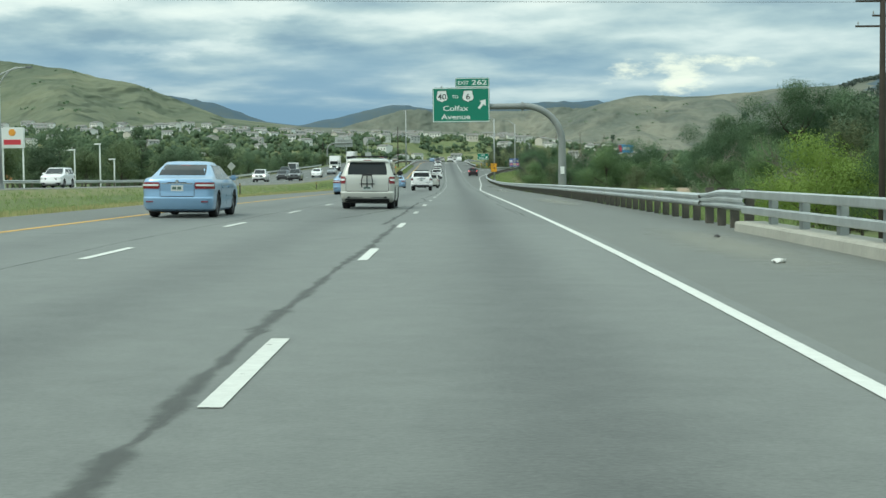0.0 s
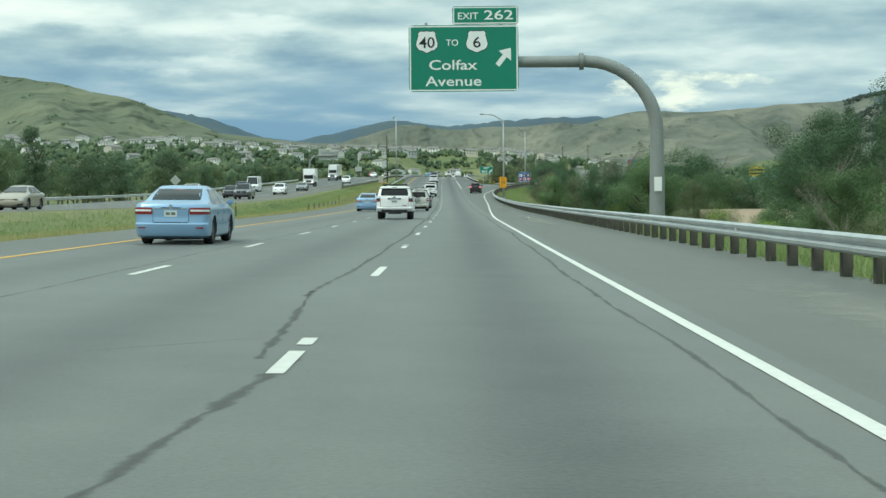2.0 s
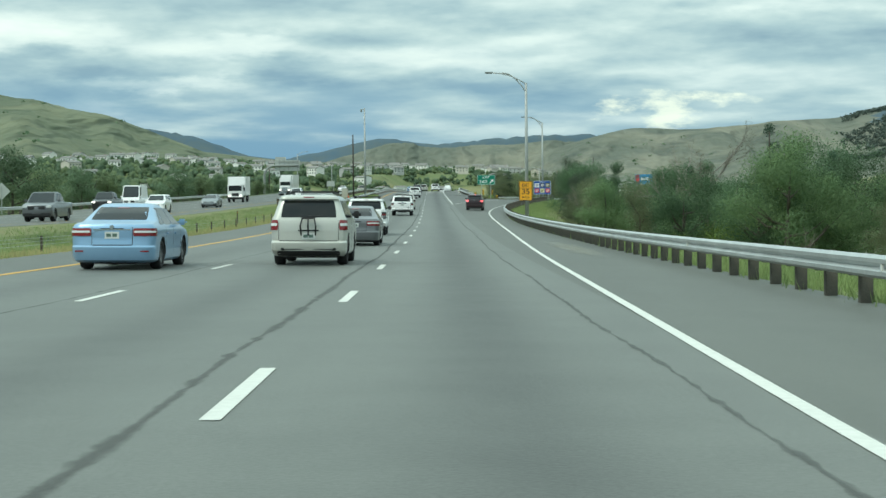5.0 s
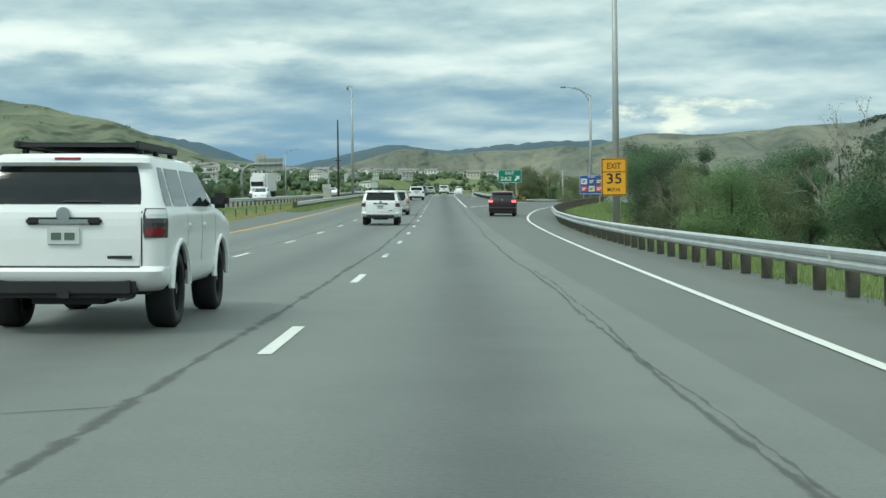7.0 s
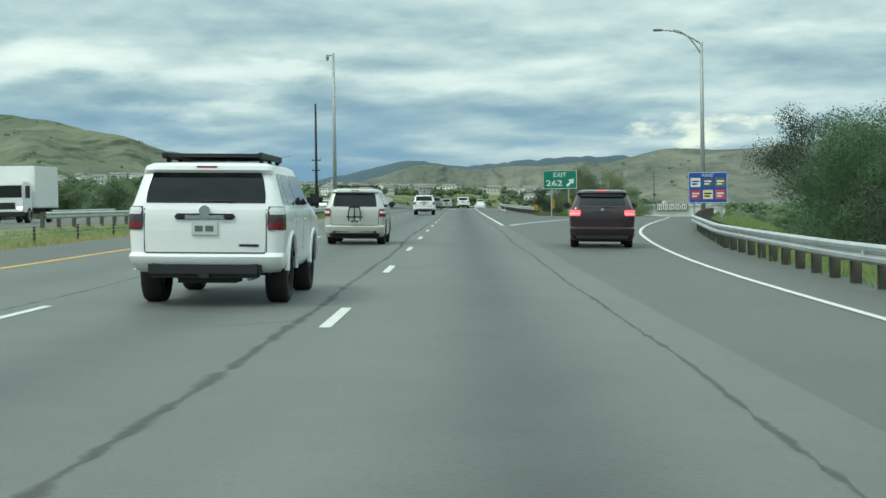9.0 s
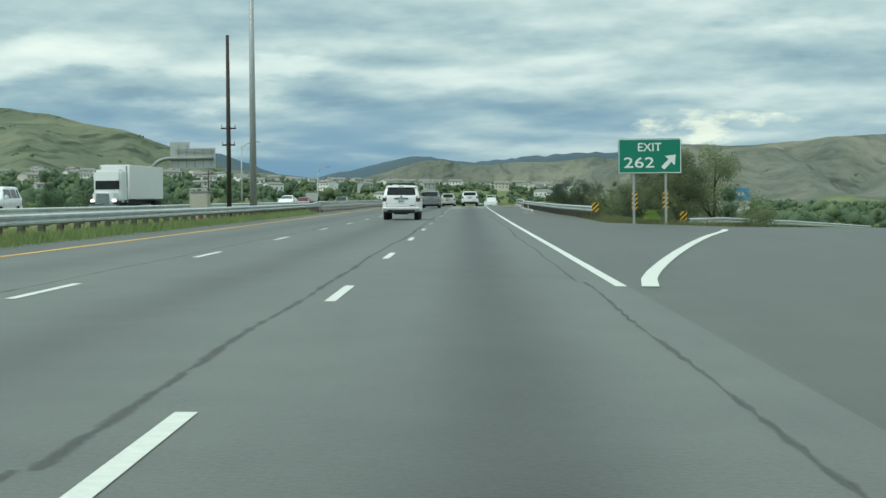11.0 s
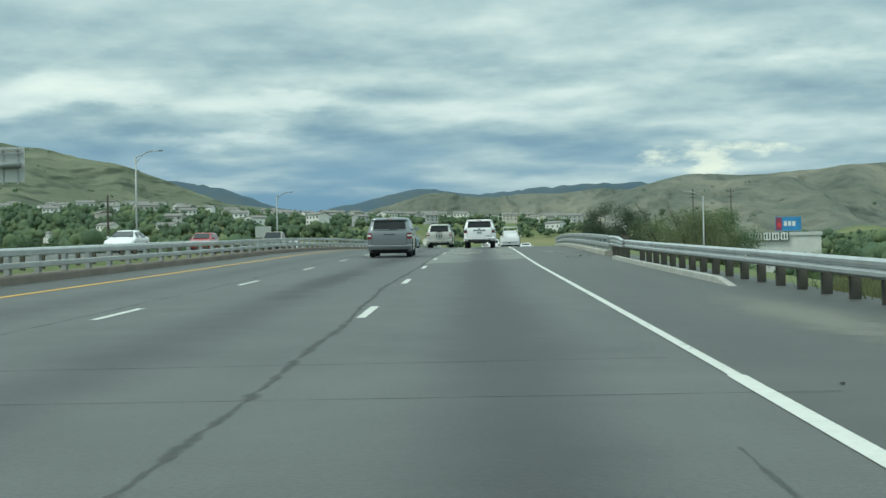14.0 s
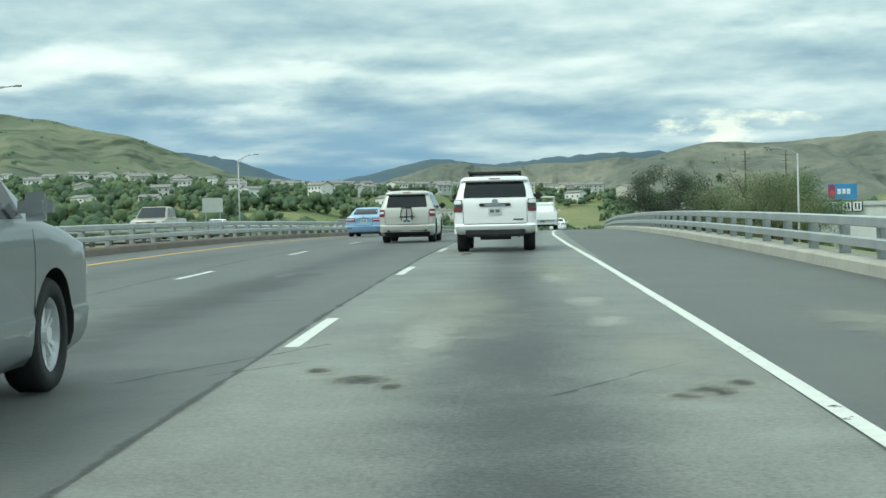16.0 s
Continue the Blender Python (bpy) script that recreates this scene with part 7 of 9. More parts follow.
def lit(name, c, strength):
    m = mat(name, c, 0.3)
    b = m.node_tree.nodes["Principled BSDF"]
    b.inputs["Emission Color"].default_value = (*c, 1)
    b.inputs["Emission Strength"].default_value = strength
    return m


BRAKE = lit("brake_light_on", (1.0, 0.10, 0.12), 1.3)
HEADLIGHT = lit("headlight_on", (1.0, 0.95, 0.85), 2.0)


def side_profile(v):
    """The side outline of the lower body as (y, z), with wheel arches; y is forwards."""
    L2, gc, zb, rw = v["L"] / 2, v["clear"], v["belt"], v["rw"]
    ra = rw + v.get("arch", 0.06)
    yr, yf = v["yr"], v["yf"]
    pts = [(-L2 + 0.10, gc + 0.10), (yr - ra, gc + 0.02)]
    for k in range(1, 9):
        a = math.pi - math.pi * k / 9
        pts.append((yr + ra * math.cos(a), max(gc + 0.02, rw + ra * math.sin(a) * 1.0)))
    pts += [(yr + ra, gc), (yf - ra, gc)]
    for k in range(1, 9):
        a = math.pi - math.pi * k / 9
        pts.append((yf + ra * math.cos(a), max(gc + 0.02, rw + ra * math.sin(a) * 1.0)))
    pts += [(yf + ra, gc + 0.02), (L2 - 0.12, gc + 0.06), (L2 - 0.02, gc + 0.20), (L2, v["nose"] - 0.16), (L2 - 0.07, v["nose"] - 0.03), (L2 - 0.25, v["nose"] + 0.03)]
    pts += [(v["cowl"] + 0.35, v["hood"]), (v["cowl"] - 0.05, zb + 0.015)]
    if v["deck"]:
        pts += [(v["tail"], zb + 0.01), (v["tail"] - 0.15, v["deck"] + 0.01), (-L2 + 0.16, v["deck"]), (-L2 + 0.05, v["deck"] - 0.05), (-L2 + 0.02, v["deck"] - 0.25)]
    else:
        pts += [(-L2 + 0.20, zb + 0.01), (-L2 + 0.10, zb - 0.02), (-L2 + 0.07, zb - 0.2)]
    pts += [(-L2 + 0.06, gc + 0.50), (-L2, gc + 0.44), (-L2, gc + 0.22)]
    return pts


def lower_body(v):
    pr = side_profile(v)
    w = v["W"] / 2
    cy = sum(p[0] for p in pr) / len(pr)
    belt = v["belt"]
    bm = bmesh.new()
    rows = []
    for x, ins, top in ((-w, 0.045, 0.05), (-w + 0.025, 0.02, 0.02), (-w + 0.10, 0.006, 0.004), (-w + 0.30, 0.0, 0.0), (0, -0.012, -0.012), (w - 0.30, 0.0, 0.0), (w - 0.10, 0.006, 0.004), (w - 0.025, 0.02, 0.02), (w, 0.045, 0.05)):
        row = []
        for y, z in pr:
            k = 1 - ins * 0.9
            zz = z - (top if z > belt - 0.35 else 0)
            yy = y * (k if abs(y) > v["L"] / 2 - 0.45 else 1)
            # the nose and tail curve back towards the corners
            c = (abs(x) / w) ** 3
            if y > v["L"] / 2 - 0.30:
                yy -= 0.16 * c
            if y < -v["L"] / 2 + 0.30:
                yy += 0.07 * c
            # the sides draw in above and below the waist
            xx = x if abs(x) > w - 0.01 else x * (1 - (0.02 if z > belt - 0.06 else 0))
            row.append(bm.verts.new((xx, yy, zz)))
        rows.append(row)
    n = len(pr)
    for a in range(len(rows) - 1):
        for i in range(n):
            bm.faces.new((rows[a][i], rows[a][(i + 1) % n], rows[a + 1][(i + 1) % n], rows[a + 1][i]))
    bm.faces.new(rows[0][::-1])
    bm.faces.new(rows[-1])
    bmesh.ops.recalc_face_normals(bm, faces=bm.faces)
    return bm


def cabin_corners(v):
    """The eight corners of the cabin: bottom and top, rear to front."""
    wb, wt = v["W"] / 2 - 0.06, v["W"] / 2 - v["tumble"]
    zb, zt = v["belt"] - 0.03, v["H"]
    (y0, y1, y2, y3) = v["cabin"]
    P = {}
    for sg, nm in ((-1, "l"), (1, "r")):
        P["rb" + nm] = Vector((sg * wb, y0, zb)); P["rt" + nm] = Vector((sg * wt * 0.97, y1, zt - v.get("rdrop", 0.03)))
        P["ft" + nm] = Vector((sg * wt, y2, zt)); P["fb" + nm] = Vector((sg * wb, y3, zb))
        mid = (y1 + y2) / 2
        P["mt" + nm] = Vector((sg * wt, mid, zt + 0.025))
    return P


def cabin(v):
    P = cabin_corners(v)
    bm = bmesh.new()
    V = {k: bm.verts.new(p) for k, p in P.items()}
    F = [("rbl", "rtl", "rtr", "rbr"), ("fbl", "fbr", "ftr", "ftl"), ("rbl", "fbl", "ftl", "mtl", "rtl"), ("rbr", "rtr", "mtr", "ftr", "fbr"), ("rtl", "mtl", "mtr", "rtr"), ("mtl", "ftl", "ftr", "mtr"), ("rbl", "rbr", "fbr", "fbl")]
    for f in F:
        bm.faces.new([V[k] for k in f])
    bmesh.ops.recalc_face_normals(bm, faces=bm.faces)
    es = [e for e in bm.edges if max(a.co.z for a in e.verts) > v["belt"] + 0.1]
    bmesh.ops.bevel(bm, geom=es, offset=0.065, segments=3, affect='EDGES', clamp_overlap=True)
    return bm


def patch(a, b, c, d, f0, f1, g0, g1, lift, thick=0.012):
    """A panel on the quad a-b (bottom) d-c (top), by fractions across f and up g, lifted off it."""
    def q(f, g):
        return (a.lerp(b, f)).lerp(d.lerp(c, f), g)
    n = (b - a).cross(d - a).normalized()
    cen = (a + b + c + d) / 4
    if n.dot(Vector((cen.x, cen.y, 0))) < 0:
        n = -n
    bm = bmesh.new()
    e = 0.05
    ring = [(f0 + e * (f1 - f0), g0), (f1 - e * (f1 - f0), g0), (f1, g0 + e * (g1 - g0)), (f1, g1 - e * (g1 - g0)), (f1 - e * (f1 - f0), g1), (f0 + e * (f1 - f0), g1), (f0, g1 - e * (g1 - g0)), (f0, g0 + e * (g1 - g0))]
    top = [bm.verts.new(q(f, g) + n * lift) for f, g in ring]
    bot = [bm.verts.new(q(f, g) + n * (lift - thick - 0.02)) for f, g in ring]
    bm.faces.new(top)
    for i in range(8):
        j = (i + 1) % 8
        bm.faces.new((top[i], top[j], bot[j], bot[i]))
    bmesh.ops.recalc_face_normals(bm, faces=bm.faces)
    return bm


def wheel_mesh(rw, width):
    bm = bmesh.new()
    prof = [(rw * 0.66, -width / 2), (rw * 0.93, -width / 2), (rw, -width / 2 + 0.04), (rw, width / 2 - 0.04), (rw * 0.93, width / 2), (rw * 0.66, width / 2)]
    n = 24
    rows = [[bm.verts.new((x, r * math.cos(2 * math.pi * k / n), r * math.sin(2 * math.pi * k / n))) for r, x in prof] for k in range(n)]
    for k in range(n):
        for i in range(len(prof)):
            a, b = rows[k], rows[(k + 1) % n]
            bm.faces.new((a[i], a[(i + 1) % len(prof)], b[(i + 1) % len(prof)], b[i]))
    bmesh.ops.recalc_face_normals(bm, faces=bm.faces)
    return bm


def rim_mesh(rw, width, spokes=5):
    bm = bmesh.new()
    r = rw * 0.67
    n = 20
    for x0, x1, ra, rb in ((-width * 0.40, width * 0.40, r, r * 0.92),):
        rows = []
        for k in range(n):
            c, s = math.cos(2 * math.pi * k / n), math.sin(2 * math.pi * k / n)
            rows.append([bm.verts.new((x0, ra * c, ra * s)), bm.verts.new((x1, ra * c, ra * s)), bm.verts.new((x1, rb * c, rb * s)), bm.verts.new((x0, rb * c, rb * s))])
        for k in range(n):
            a, b = rows[k], rows[(k + 1) % n]
            for i in range(4):
                bm.faces.new((a[i], a[(i + 1) % 4], b[(i + 1) % 4], b[i]))
    for k in range(spokes * 2):
        a = 2 * math.pi * (k // 2) / spokes + (0.16 if k % 2 else -0.16)
        s = bmesh.ops.create_cube(bm, size=1)["verts"]
        m = Matrix.Rotation(a, 4, 'X') @ Matrix.Translation((0, 0, r * 0.5)) @ Matrix.Diagonal((width * 0.5, r * 0.13, r * 0.95, 1))
        bmesh.ops.transform(bm, verts=s, matrix=m)
    tube(bm, [(-width * 0.3, 0, 0), (width * 0.42, 0, 0)], [r * 0.26, r * 0.22], 10)
    bmesh.ops.recalc_face_normals(bm, faces=bm.faces)
    return bm


def prism(plan, z0, z1, ease=0.008):
    """An upright block over a plan outline, with its edges eased."""
    bm = bmesh.new()
    lo = [bm.verts.new((x, y, z0)) for x, y in plan]
    hi = [bm.verts.new((x, y, z1)) for x, y in plan]
    n = len(plan)
    bm.faces.new(lo); bm.faces.new(hi)
    for i in range(n):
        bm.faces.new((lo[i], lo[(i + 1) % n], hi[(i + 1) % n], hi[i]))
    bmesh.ops.recalc_face_normals(bm, faces=bm.faces)
    bmesh.ops.bevel(bm, geom=list(bm.edges), offset=ease, segments=2, affect='EDGES', clamp_overlap=True)
    return bm


class Shell:
    """The outer skin of a tall car as a stack of rounded outlines, one for each height."""

    def __init__(self, v):
        w, L2, gc, b, H = v["W"] / 2, v["L"] / 2, v["clear"], v["belt"], v["H"]
        top = w - v["tumble"]
        y0, y1, y2, y3 = v["cabin"]
        bump = gc + v.get("bumper_h", 0.24)
        lean = y1 - y0
        self.z = [gc, gc + 0.06, gc + 0.14, bump - 0.02, bump + 0.01, bump + 0.03, (bump + b) / 2, b - 0.14, b - 0.03, b + 0.03, b + 0.10, (b + H) / 2, H - 0.16, H - 0.10, H - 0.05, H - 0.015, H]
        t = lambda z: (z - b) / (H - b)
        cab = lambda z: w * 0.975 + (top - w * 0.975) * t(z)
        self.hw = [w * 0.90, w * 0.96, w * 0.985, w * 0.995, w * 0.99, w * 0.985, w, w, w * 0.99, w * 0.975, cab(b + 0.10), cab((b + H) / 2), cab(H - 0.16), cab(H - 0.10), cab(H - 0.05) - 0.01, cab(H) - 0.06, cab(H) - 0.20]
        r = -L2
        self.yr = [r + 0.16, r + 0.05, r, r - 0.01, r + 0.02, r + 0.05, r + 0.045, r + 0.05, r + 0.06, r + 0.08, r + 0.10, r + 0.08 + lean * 0.55, r + 0.08 + lean * 0.95, r + 0.05 + lean * 0.82, r + 0.06 + lean * 0.85, r + 0.12 + lean, r + 0.32 + lean]
        n = v["nose"]
        self.yf = [L2 - 0.16, L2 - 0.05, L2 - 0.01, L2, L2, L2 - 0.01, L2 - 0.03, L2 - 0.10, y3 + 0.50, y3 + 0.10, y3 - 0.06, (y2 + y3) / 2 - 0.02, y2 + 0.10, y2 + 0.02, y2 - 0.06, y2 - 0.18, y2 - 0.40]
        self.rr = [0.22, 0.20, 0.17, 0.15, 0.15, 0.16, 0.17, 0.17, 0.17, 0.17, 0.17, 0.16, 0.15, 0.15, 0.15, 0.16, 0.18]

    def prm(self, z):
        return [float(np.interp(z, self.z, c)) for c in (self.hw, self.yr, self.yf, self.rr)]

    def at(self, z, s, lift=0.0):
        """A point of the skin s metres round from the middle of the rear, right positive."""
        hw, yr, yf, rr = self.prm(z)
        a, q, sg = hw - rr, abs(s), 1 if s >= 0 else -1
        if q <= a:
            x, y, nx, ny = q, yr - 0.035 * (1 - (q / a) ** 2), 0.06 * q, -1.0
        elif q <= a + rr * math.pi / 2:
            th = (q - a) / rr
            x, y, nx, ny = a + rr * math.sin(th), yr + rr - rr * math.cos(th), math.sin(th), -math.cos(th)
        else:
            x, y, nx, ny = hw, yr + rr + q - a - rr * math.pi / 2, 1.0, 0.0
        return Vector((sg * (x + nx * lift), y + ny * lift, z))

    def along(self, y, z):
        """How far round the skin a point of the right side lies."""
        hw, yr, yf, rr = self.prm(z)
        return hw - rr + rr * math.pi / 2 + y - yr - rr

    def skin(self):
        bm = bmesh.new()
        rows = []
        for z in self.z:
            hw, yr, yf, rr = self.prm(z)
            a = hw - rr
            right = [(x, yr - 0.035 * (1 - (x / a) ** 2)) for x in np.linspace(0, a, 5)]
            right += [(a + rr * math.sin(th), yr + rr - rr * math.cos(th)) for th in np.linspace(0, math.pi / 2, 6)[1:]]
            right += [(hw, y) for y in np.linspace(yr + rr, yf - rr * 1.6, 9)[1:]]
            right += [(a + rr * math.cos(th), yf - rr * 1.6 + rr * 1.6 * math.sin(th)) for th in np.linspace(0, math.pi / 2, 6)[1:]]
            right += [(x, yf + 0.05 * (1 - (x / a) ** 2)) for x in np.linspace(a, 0, 5)[1:]]
            ring = right + [(-x, y) for x, y in right[-2:0:-1]]
            rows.append([bm.verts.new((x, y, z)) for x, y in ring])
        n = len(rows[0])
        for a, b in zip(rows, rows[1:]):
            for i in range(n):
                bm.faces.new((a[i], a[(i + 1) % n], b[(i + 1) % n], b[i]))
        bm.faces.new(rows[0][::-1])
        bm.faces.new(rows[-1])
        bmesh.ops.recalc_face_normals(bm, faces=bm.faces)
        return bm

    def panel(self, z0, z1, s0, s1, lift=0.006, nz=5, ns=10, thick=0.03, round_off=0.12):
        """A panel that follows the skin; s0 and s1 are lengths round it, or functions of the height."""
        bm = bmesh.new()
        f = lambda e, z: e(z) if callable(e) else e
        outer, inner = [], []
        for i in range(nz + 1):
            g = i / nz
            z = z0 + (z1 - z0) * g
            a, b = f(s0, z), f(s1, z)
            cut = round_off * (1 - min(1.0, 4 * min(g, 1 - g))) * min(0.35, abs(b - a)) * 0.35
            a, b = (a + cut, b - cut) if b > a else (a - cut, b + cut)
            outer.append([bm.verts.new(self.at(z, a + (b - a) * k / ns, lift)) for k in range(ns + 1)])
            inner.append([bm.verts.new(self.at(z, a + (b - a) * k / ns, lift - thick)) for k in range(ns + 1)])
        for i in range(nz):
            for k in range(ns):
                bm.faces.new((outer[i][k], outer[i][k + 1], outer[i + 1][k + 1], outer[i + 1][k]))
        rim = [(0, k) for k in range(ns)] + [(i, ns) for i in range(nz)] + [(nz, k) for k in range(ns, 0, -1)] + [(i, 0) for i in range(nz, 0, -1)]
        for (i, k), (j, l) in zip(rim, rim[1:] + rim[:1]):
            bm.faces.new((outer[i][k], inner[i][k], inner[j][l], outer[j][l]))
        bmesh.ops.recalc_face_normals(bm, faces=bm.faces)
        return bm


class SedanShell(Shell):
    """The same skin for a low car with a boot lid behind its cabin."""

    def __init__(self, v):
        w, L2, gc, b, H, dk = v["W"] / 2, v["L"] / 2, v["clear"], v["belt"], v["H"], v["deck"]
        top = w - v["tumble"]
        y0, y1, y2, y3 = v["cabin"]
        r = -L2
        self.z = [gc, gc + 0.05, gc + 0.15, gc + 0.33, gc + 0.37, gc + 0.50, b - 0.10, b, dk - 0.03, dk, dk + 0.02, dk + 0.05, (dk + H) / 2, H - 0.10, H - 0.05, H - 0.015, H]
        self.hw = [w * 0.90, w * 0.96, w * 0.985, w * 0.995, w * 0.985, w, w, w * 0.985, w * 0.945, w * 0.91, w * 0.90, w * 0.885, (w * 0.88 + top) / 2, top + 0.02, top - 0.01, top - 0.07, top - 0.22]
        self.yr = [r + 0.14, r + 0.04, r, r - 0.01, r + 0.03, r + 0.05, r + 0.045, r + 0.06, r + 0.10, r + 0.22, y0 - 0.12, y0 + 0.02, (y0 + y1) / 2 - 0.02, y1 - 0.10, y1 + 0.04, y1 + 0.18, y1 + 0.42]
        self.yf = [L2 - 0.16, L2 - 0.05, L2, L2, L2 - 0.01, L2 - 0.06, L2 - 0.35, L2 - 0.95, y3 + 0.10, y3 + 0.02, y3 - 0.04, y3 - 0.10, (y2 + y3) / 2 - 0.03, y2 + 0.10, y2 - 0.03, y2 - 0.16, y2 - 0.40]
        self.rr = [0.26, 0.26, 0.25, 0.24, 0.24, 0.24, 0.24, 0.23, 0.22, 0.22, 0.24, 0.25, 0.26, 0.24, 0.22, 0.20, 0.20]


def cut_arches(body, v):
    """Cuts the wheel openings out of a body; their insides are dark."""
    bm = bmesh.new()
    ra = v["rw"] + v.get("arch", 0.06)
    for y in (v["yr"], v["yf"]):
        for sg in (-1, 1):
            x0, x1 = sorted((sg * (v["W"] / 2 - 0.42), sg * (v["W"] / 2 + 0.2)))
            ring = [(y + ra * math.cos(a), v["rw"] + ra * math.sin(a)) for a in np.linspace(0, 2 * math.pi, 29)[:-1]]
            lo = [bm.verts.new((x0, p, q)) for p, q in ring]
            hi = [bm.verts.new((x1, p, q)) for p, q in ring]
            for i in range(28):
                j = (i + 1) % 28
                bm.faces.new((lo[i], lo[j], hi[j], hi[i]))
            bm.faces.new(lo[::-1]); bm.faces.new(hi)
    bmesh.ops.recalc_face_normals(bm, faces=bm.faces)
    tool = new("cutter", mesh_of(bm, "cutter", TRIM))
    keep = body.matrix_basis.copy(), body.parent
    body.parent = None
    mod = body.modifiers.new("arches", 'BOOLEAN')
    mod.operation, mod.object, mod.solver, mod.material_mode = 'DIFFERENCE', tool, 'EXACT', 'TRANSFER'
    dg = bpy.context.evaluated_depsgraph_get()
    me = bpy.data.meshes.new_from_object(body.evaluated_get(dg))
    body.modifiers.clear()
    old = body.data
    body.data = me
    bpy.data.meshes.remove(old)
    bpy.data.objects.remove(tool)
    body.parent = keep[1]
    bm = bmesh.new()
    bm.from_mesh(me)
    for e in bm.edges:
        e.smooth = len(e.link_faces) == 2 and e.calc_face_angle(0) < 0.55
    for f in bm.faces:
        f.smooth = True
    bm.to_mesh(me)
    bm.free()


def shell_parts(v, g, col):
    """Body, glass, lamps and tailgate of a tall car, all following one skin."""
    low = bool(v["deck"])
    k = SedanShell(v) if low else Shell(v)
    b, H, gc, w, L2 = v["belt"], v["H"], v["clear"], v["W"] / 2, v["L"] / 2
    y0, y1, y2, y3 = v["cabin"]
    body = part("body", k.skin(), col, g)
    cut_arches(body, v)
    gx = w - v["tail_lamp"][2] - 0.02
    rx = w - v["tumble"] * 0.55 - 0.10
    part("rear_window", k.panel(v["deck"] + 0.07 if low else b + min(0.07, v.get("rw0", 0.06)), H - (0.09 if low else 0.135), lambda z: -rx + 0.10 * (z - b) / (H - b), lambda z: rx - 0.10 * (z - b) / (H - b), 0.005, 6, 12, round_off=0.14), GLASS, g, "dark tinted rear window")
    part("windscreen", patch(*[Vector(p) for p in ((-w + 0.22, y3 - 0.02, b + 0.10), (w - 0.22, y3 - 0.02, b + 0.10), (w - v["tumble"] - 0.10, y2 + 0.10, H - 0.12), (-w + v["tumble"] + 0.10, y2 + 0.10, H - 0.12))], 0.0, 1.0, 0.0, 1.0, 0.05), GLASS_L, g)
    zw0, zw1 = b + 0.05, H - (0.11 if low else 0.14)
    ends = v.get("glass", ((y1 + 0.02, y1 + 0.42), (y1 + 0.50, y1 + 1.32), (y1 + 1.40, y2 + 0.02)))
    for sg in (-1, 1):
        for j, (ya, yb) in enumerate(ends):
            back = (lambda z: (0.55 if low else 0.12) * (z - zw0) / (zw1 - zw0)) if j == 0 else (lambda z: 0.0)
            front = (lambda z: (y3 - y2 - 0.42) * (1 - (z - zw0) / (zw1 - zw0))) if j == len(ends) - 1 else (lambda z: 0.0)
            part("side_window", k.panel(zw0, zw1, lambda z, ya=ya, back=back: sg * k.along(ya + back(z), z), lambda z, yb=yb, front=front: sg * k.along(yb + front(z), z), 0.004, 5, 8, round_off=0.25), GLASS, g)
        tz0, tz1, ti, to = v["tail_lamp"]
        s0 = w - ti
        s1 = k.along(-L2 + v.get("tail_deep", 0.26) + 0.06, (tz0 + tz1) / 2)
        lamp = part("tail_lamp", k.panel(tz0, tz1, sg * s0, lambda z: sg * (s1 - 0.05 * abs(z - (tz0 + tz1) / 2) / (tz1 - tz0)), 0.012, 4, 8), v.get("tail_mat", LAMP_RED), g, "rear lamp")
        tm = tz0 + (tz1 - tz0) * v.get("lens_at", 0.42)
        part("clear_lens", k.panel(tm, tm + (tz1 - tz0) * 0.26, sg * (s0 + 0.02), sg * (s1 - 0.10), 0.016, 2, 6), v.get("lens_mat", LAMP_WHITE), lamp)
        if v.get("lens_top"):
            part("upper_lens", k.panel(tz1 - (tz1 - tz0) * 0.34, tz1 - 0.01, sg * (s0 + 0.02), sg * (s1 - 0.04), 0.016, 2, 6), v["lens_top"], lamp)
        for yy in v["doors"]:
            part("door_seam", k.panel(gc + 0.16, b - 0.02, lambda z: sg * (k.along(yy, z) - 0.004), lambda z: sg * (k.along(yy, z) + 0.004), 0.002, 6, 1), TRIM, g)
        for yy in v["handles"]:
            part("door_handle", k.panel(b - 0.17, b - 0.13, lambda z: sg * (k.along(yy, z) - 0.10), lambda z: sg * (k.along(yy, z) + 0.10), 0.03, 2, 4), col, g)
    zt = gc + v.get("bumper_h", 0.20) + 0.035
    gate = part("tailgate", k.panel(zt, b - 0.01, -gx, gx, 0.010, 8, 12, round_off=0.2), col, g)
    part("gate_seam", k.panel(zt - 0.016, zt, -gx - 0.005, gx + 0.005, 0.008, 1, 12), TRIM, gate)
    for sg in (-1, 1):
        part("gate_seam", k.panel(zt, b, sg * gx, sg * (gx + 0.012), 0.004, 4, 1), TRIM, gate)
    part("gate_grip", k.panel(v["plate_z"] + 0.115, v["plate_z"] + 0.150, -0.26, 0.26, 0.022, 1, 6), v.get("grip", TRIM), gate)
    part("high_brake_lamp", k.panel(H - 0.115, H - 0.095, -0.14, 0.14, 0.012, 1, 4) if low else k.panel(H - 0.075, H - 0.05, -0.14, 0.14, 0.006, 1, 4), LAMP_RED, g)
    if not low:
        part("rear_wiper", k.panel(b + 0.09, b + 0.105, -0.03, 0.36, 0.02, 1, 4, 0.014), TRIM, g)
    if v.get("cladding", True):
        part("lower_cladding", k.panel(gc + 0.01, gc + 0.13, -w + 0.16, w - 0.16, 0.012, 3, 12), TRIM, g)
    return k



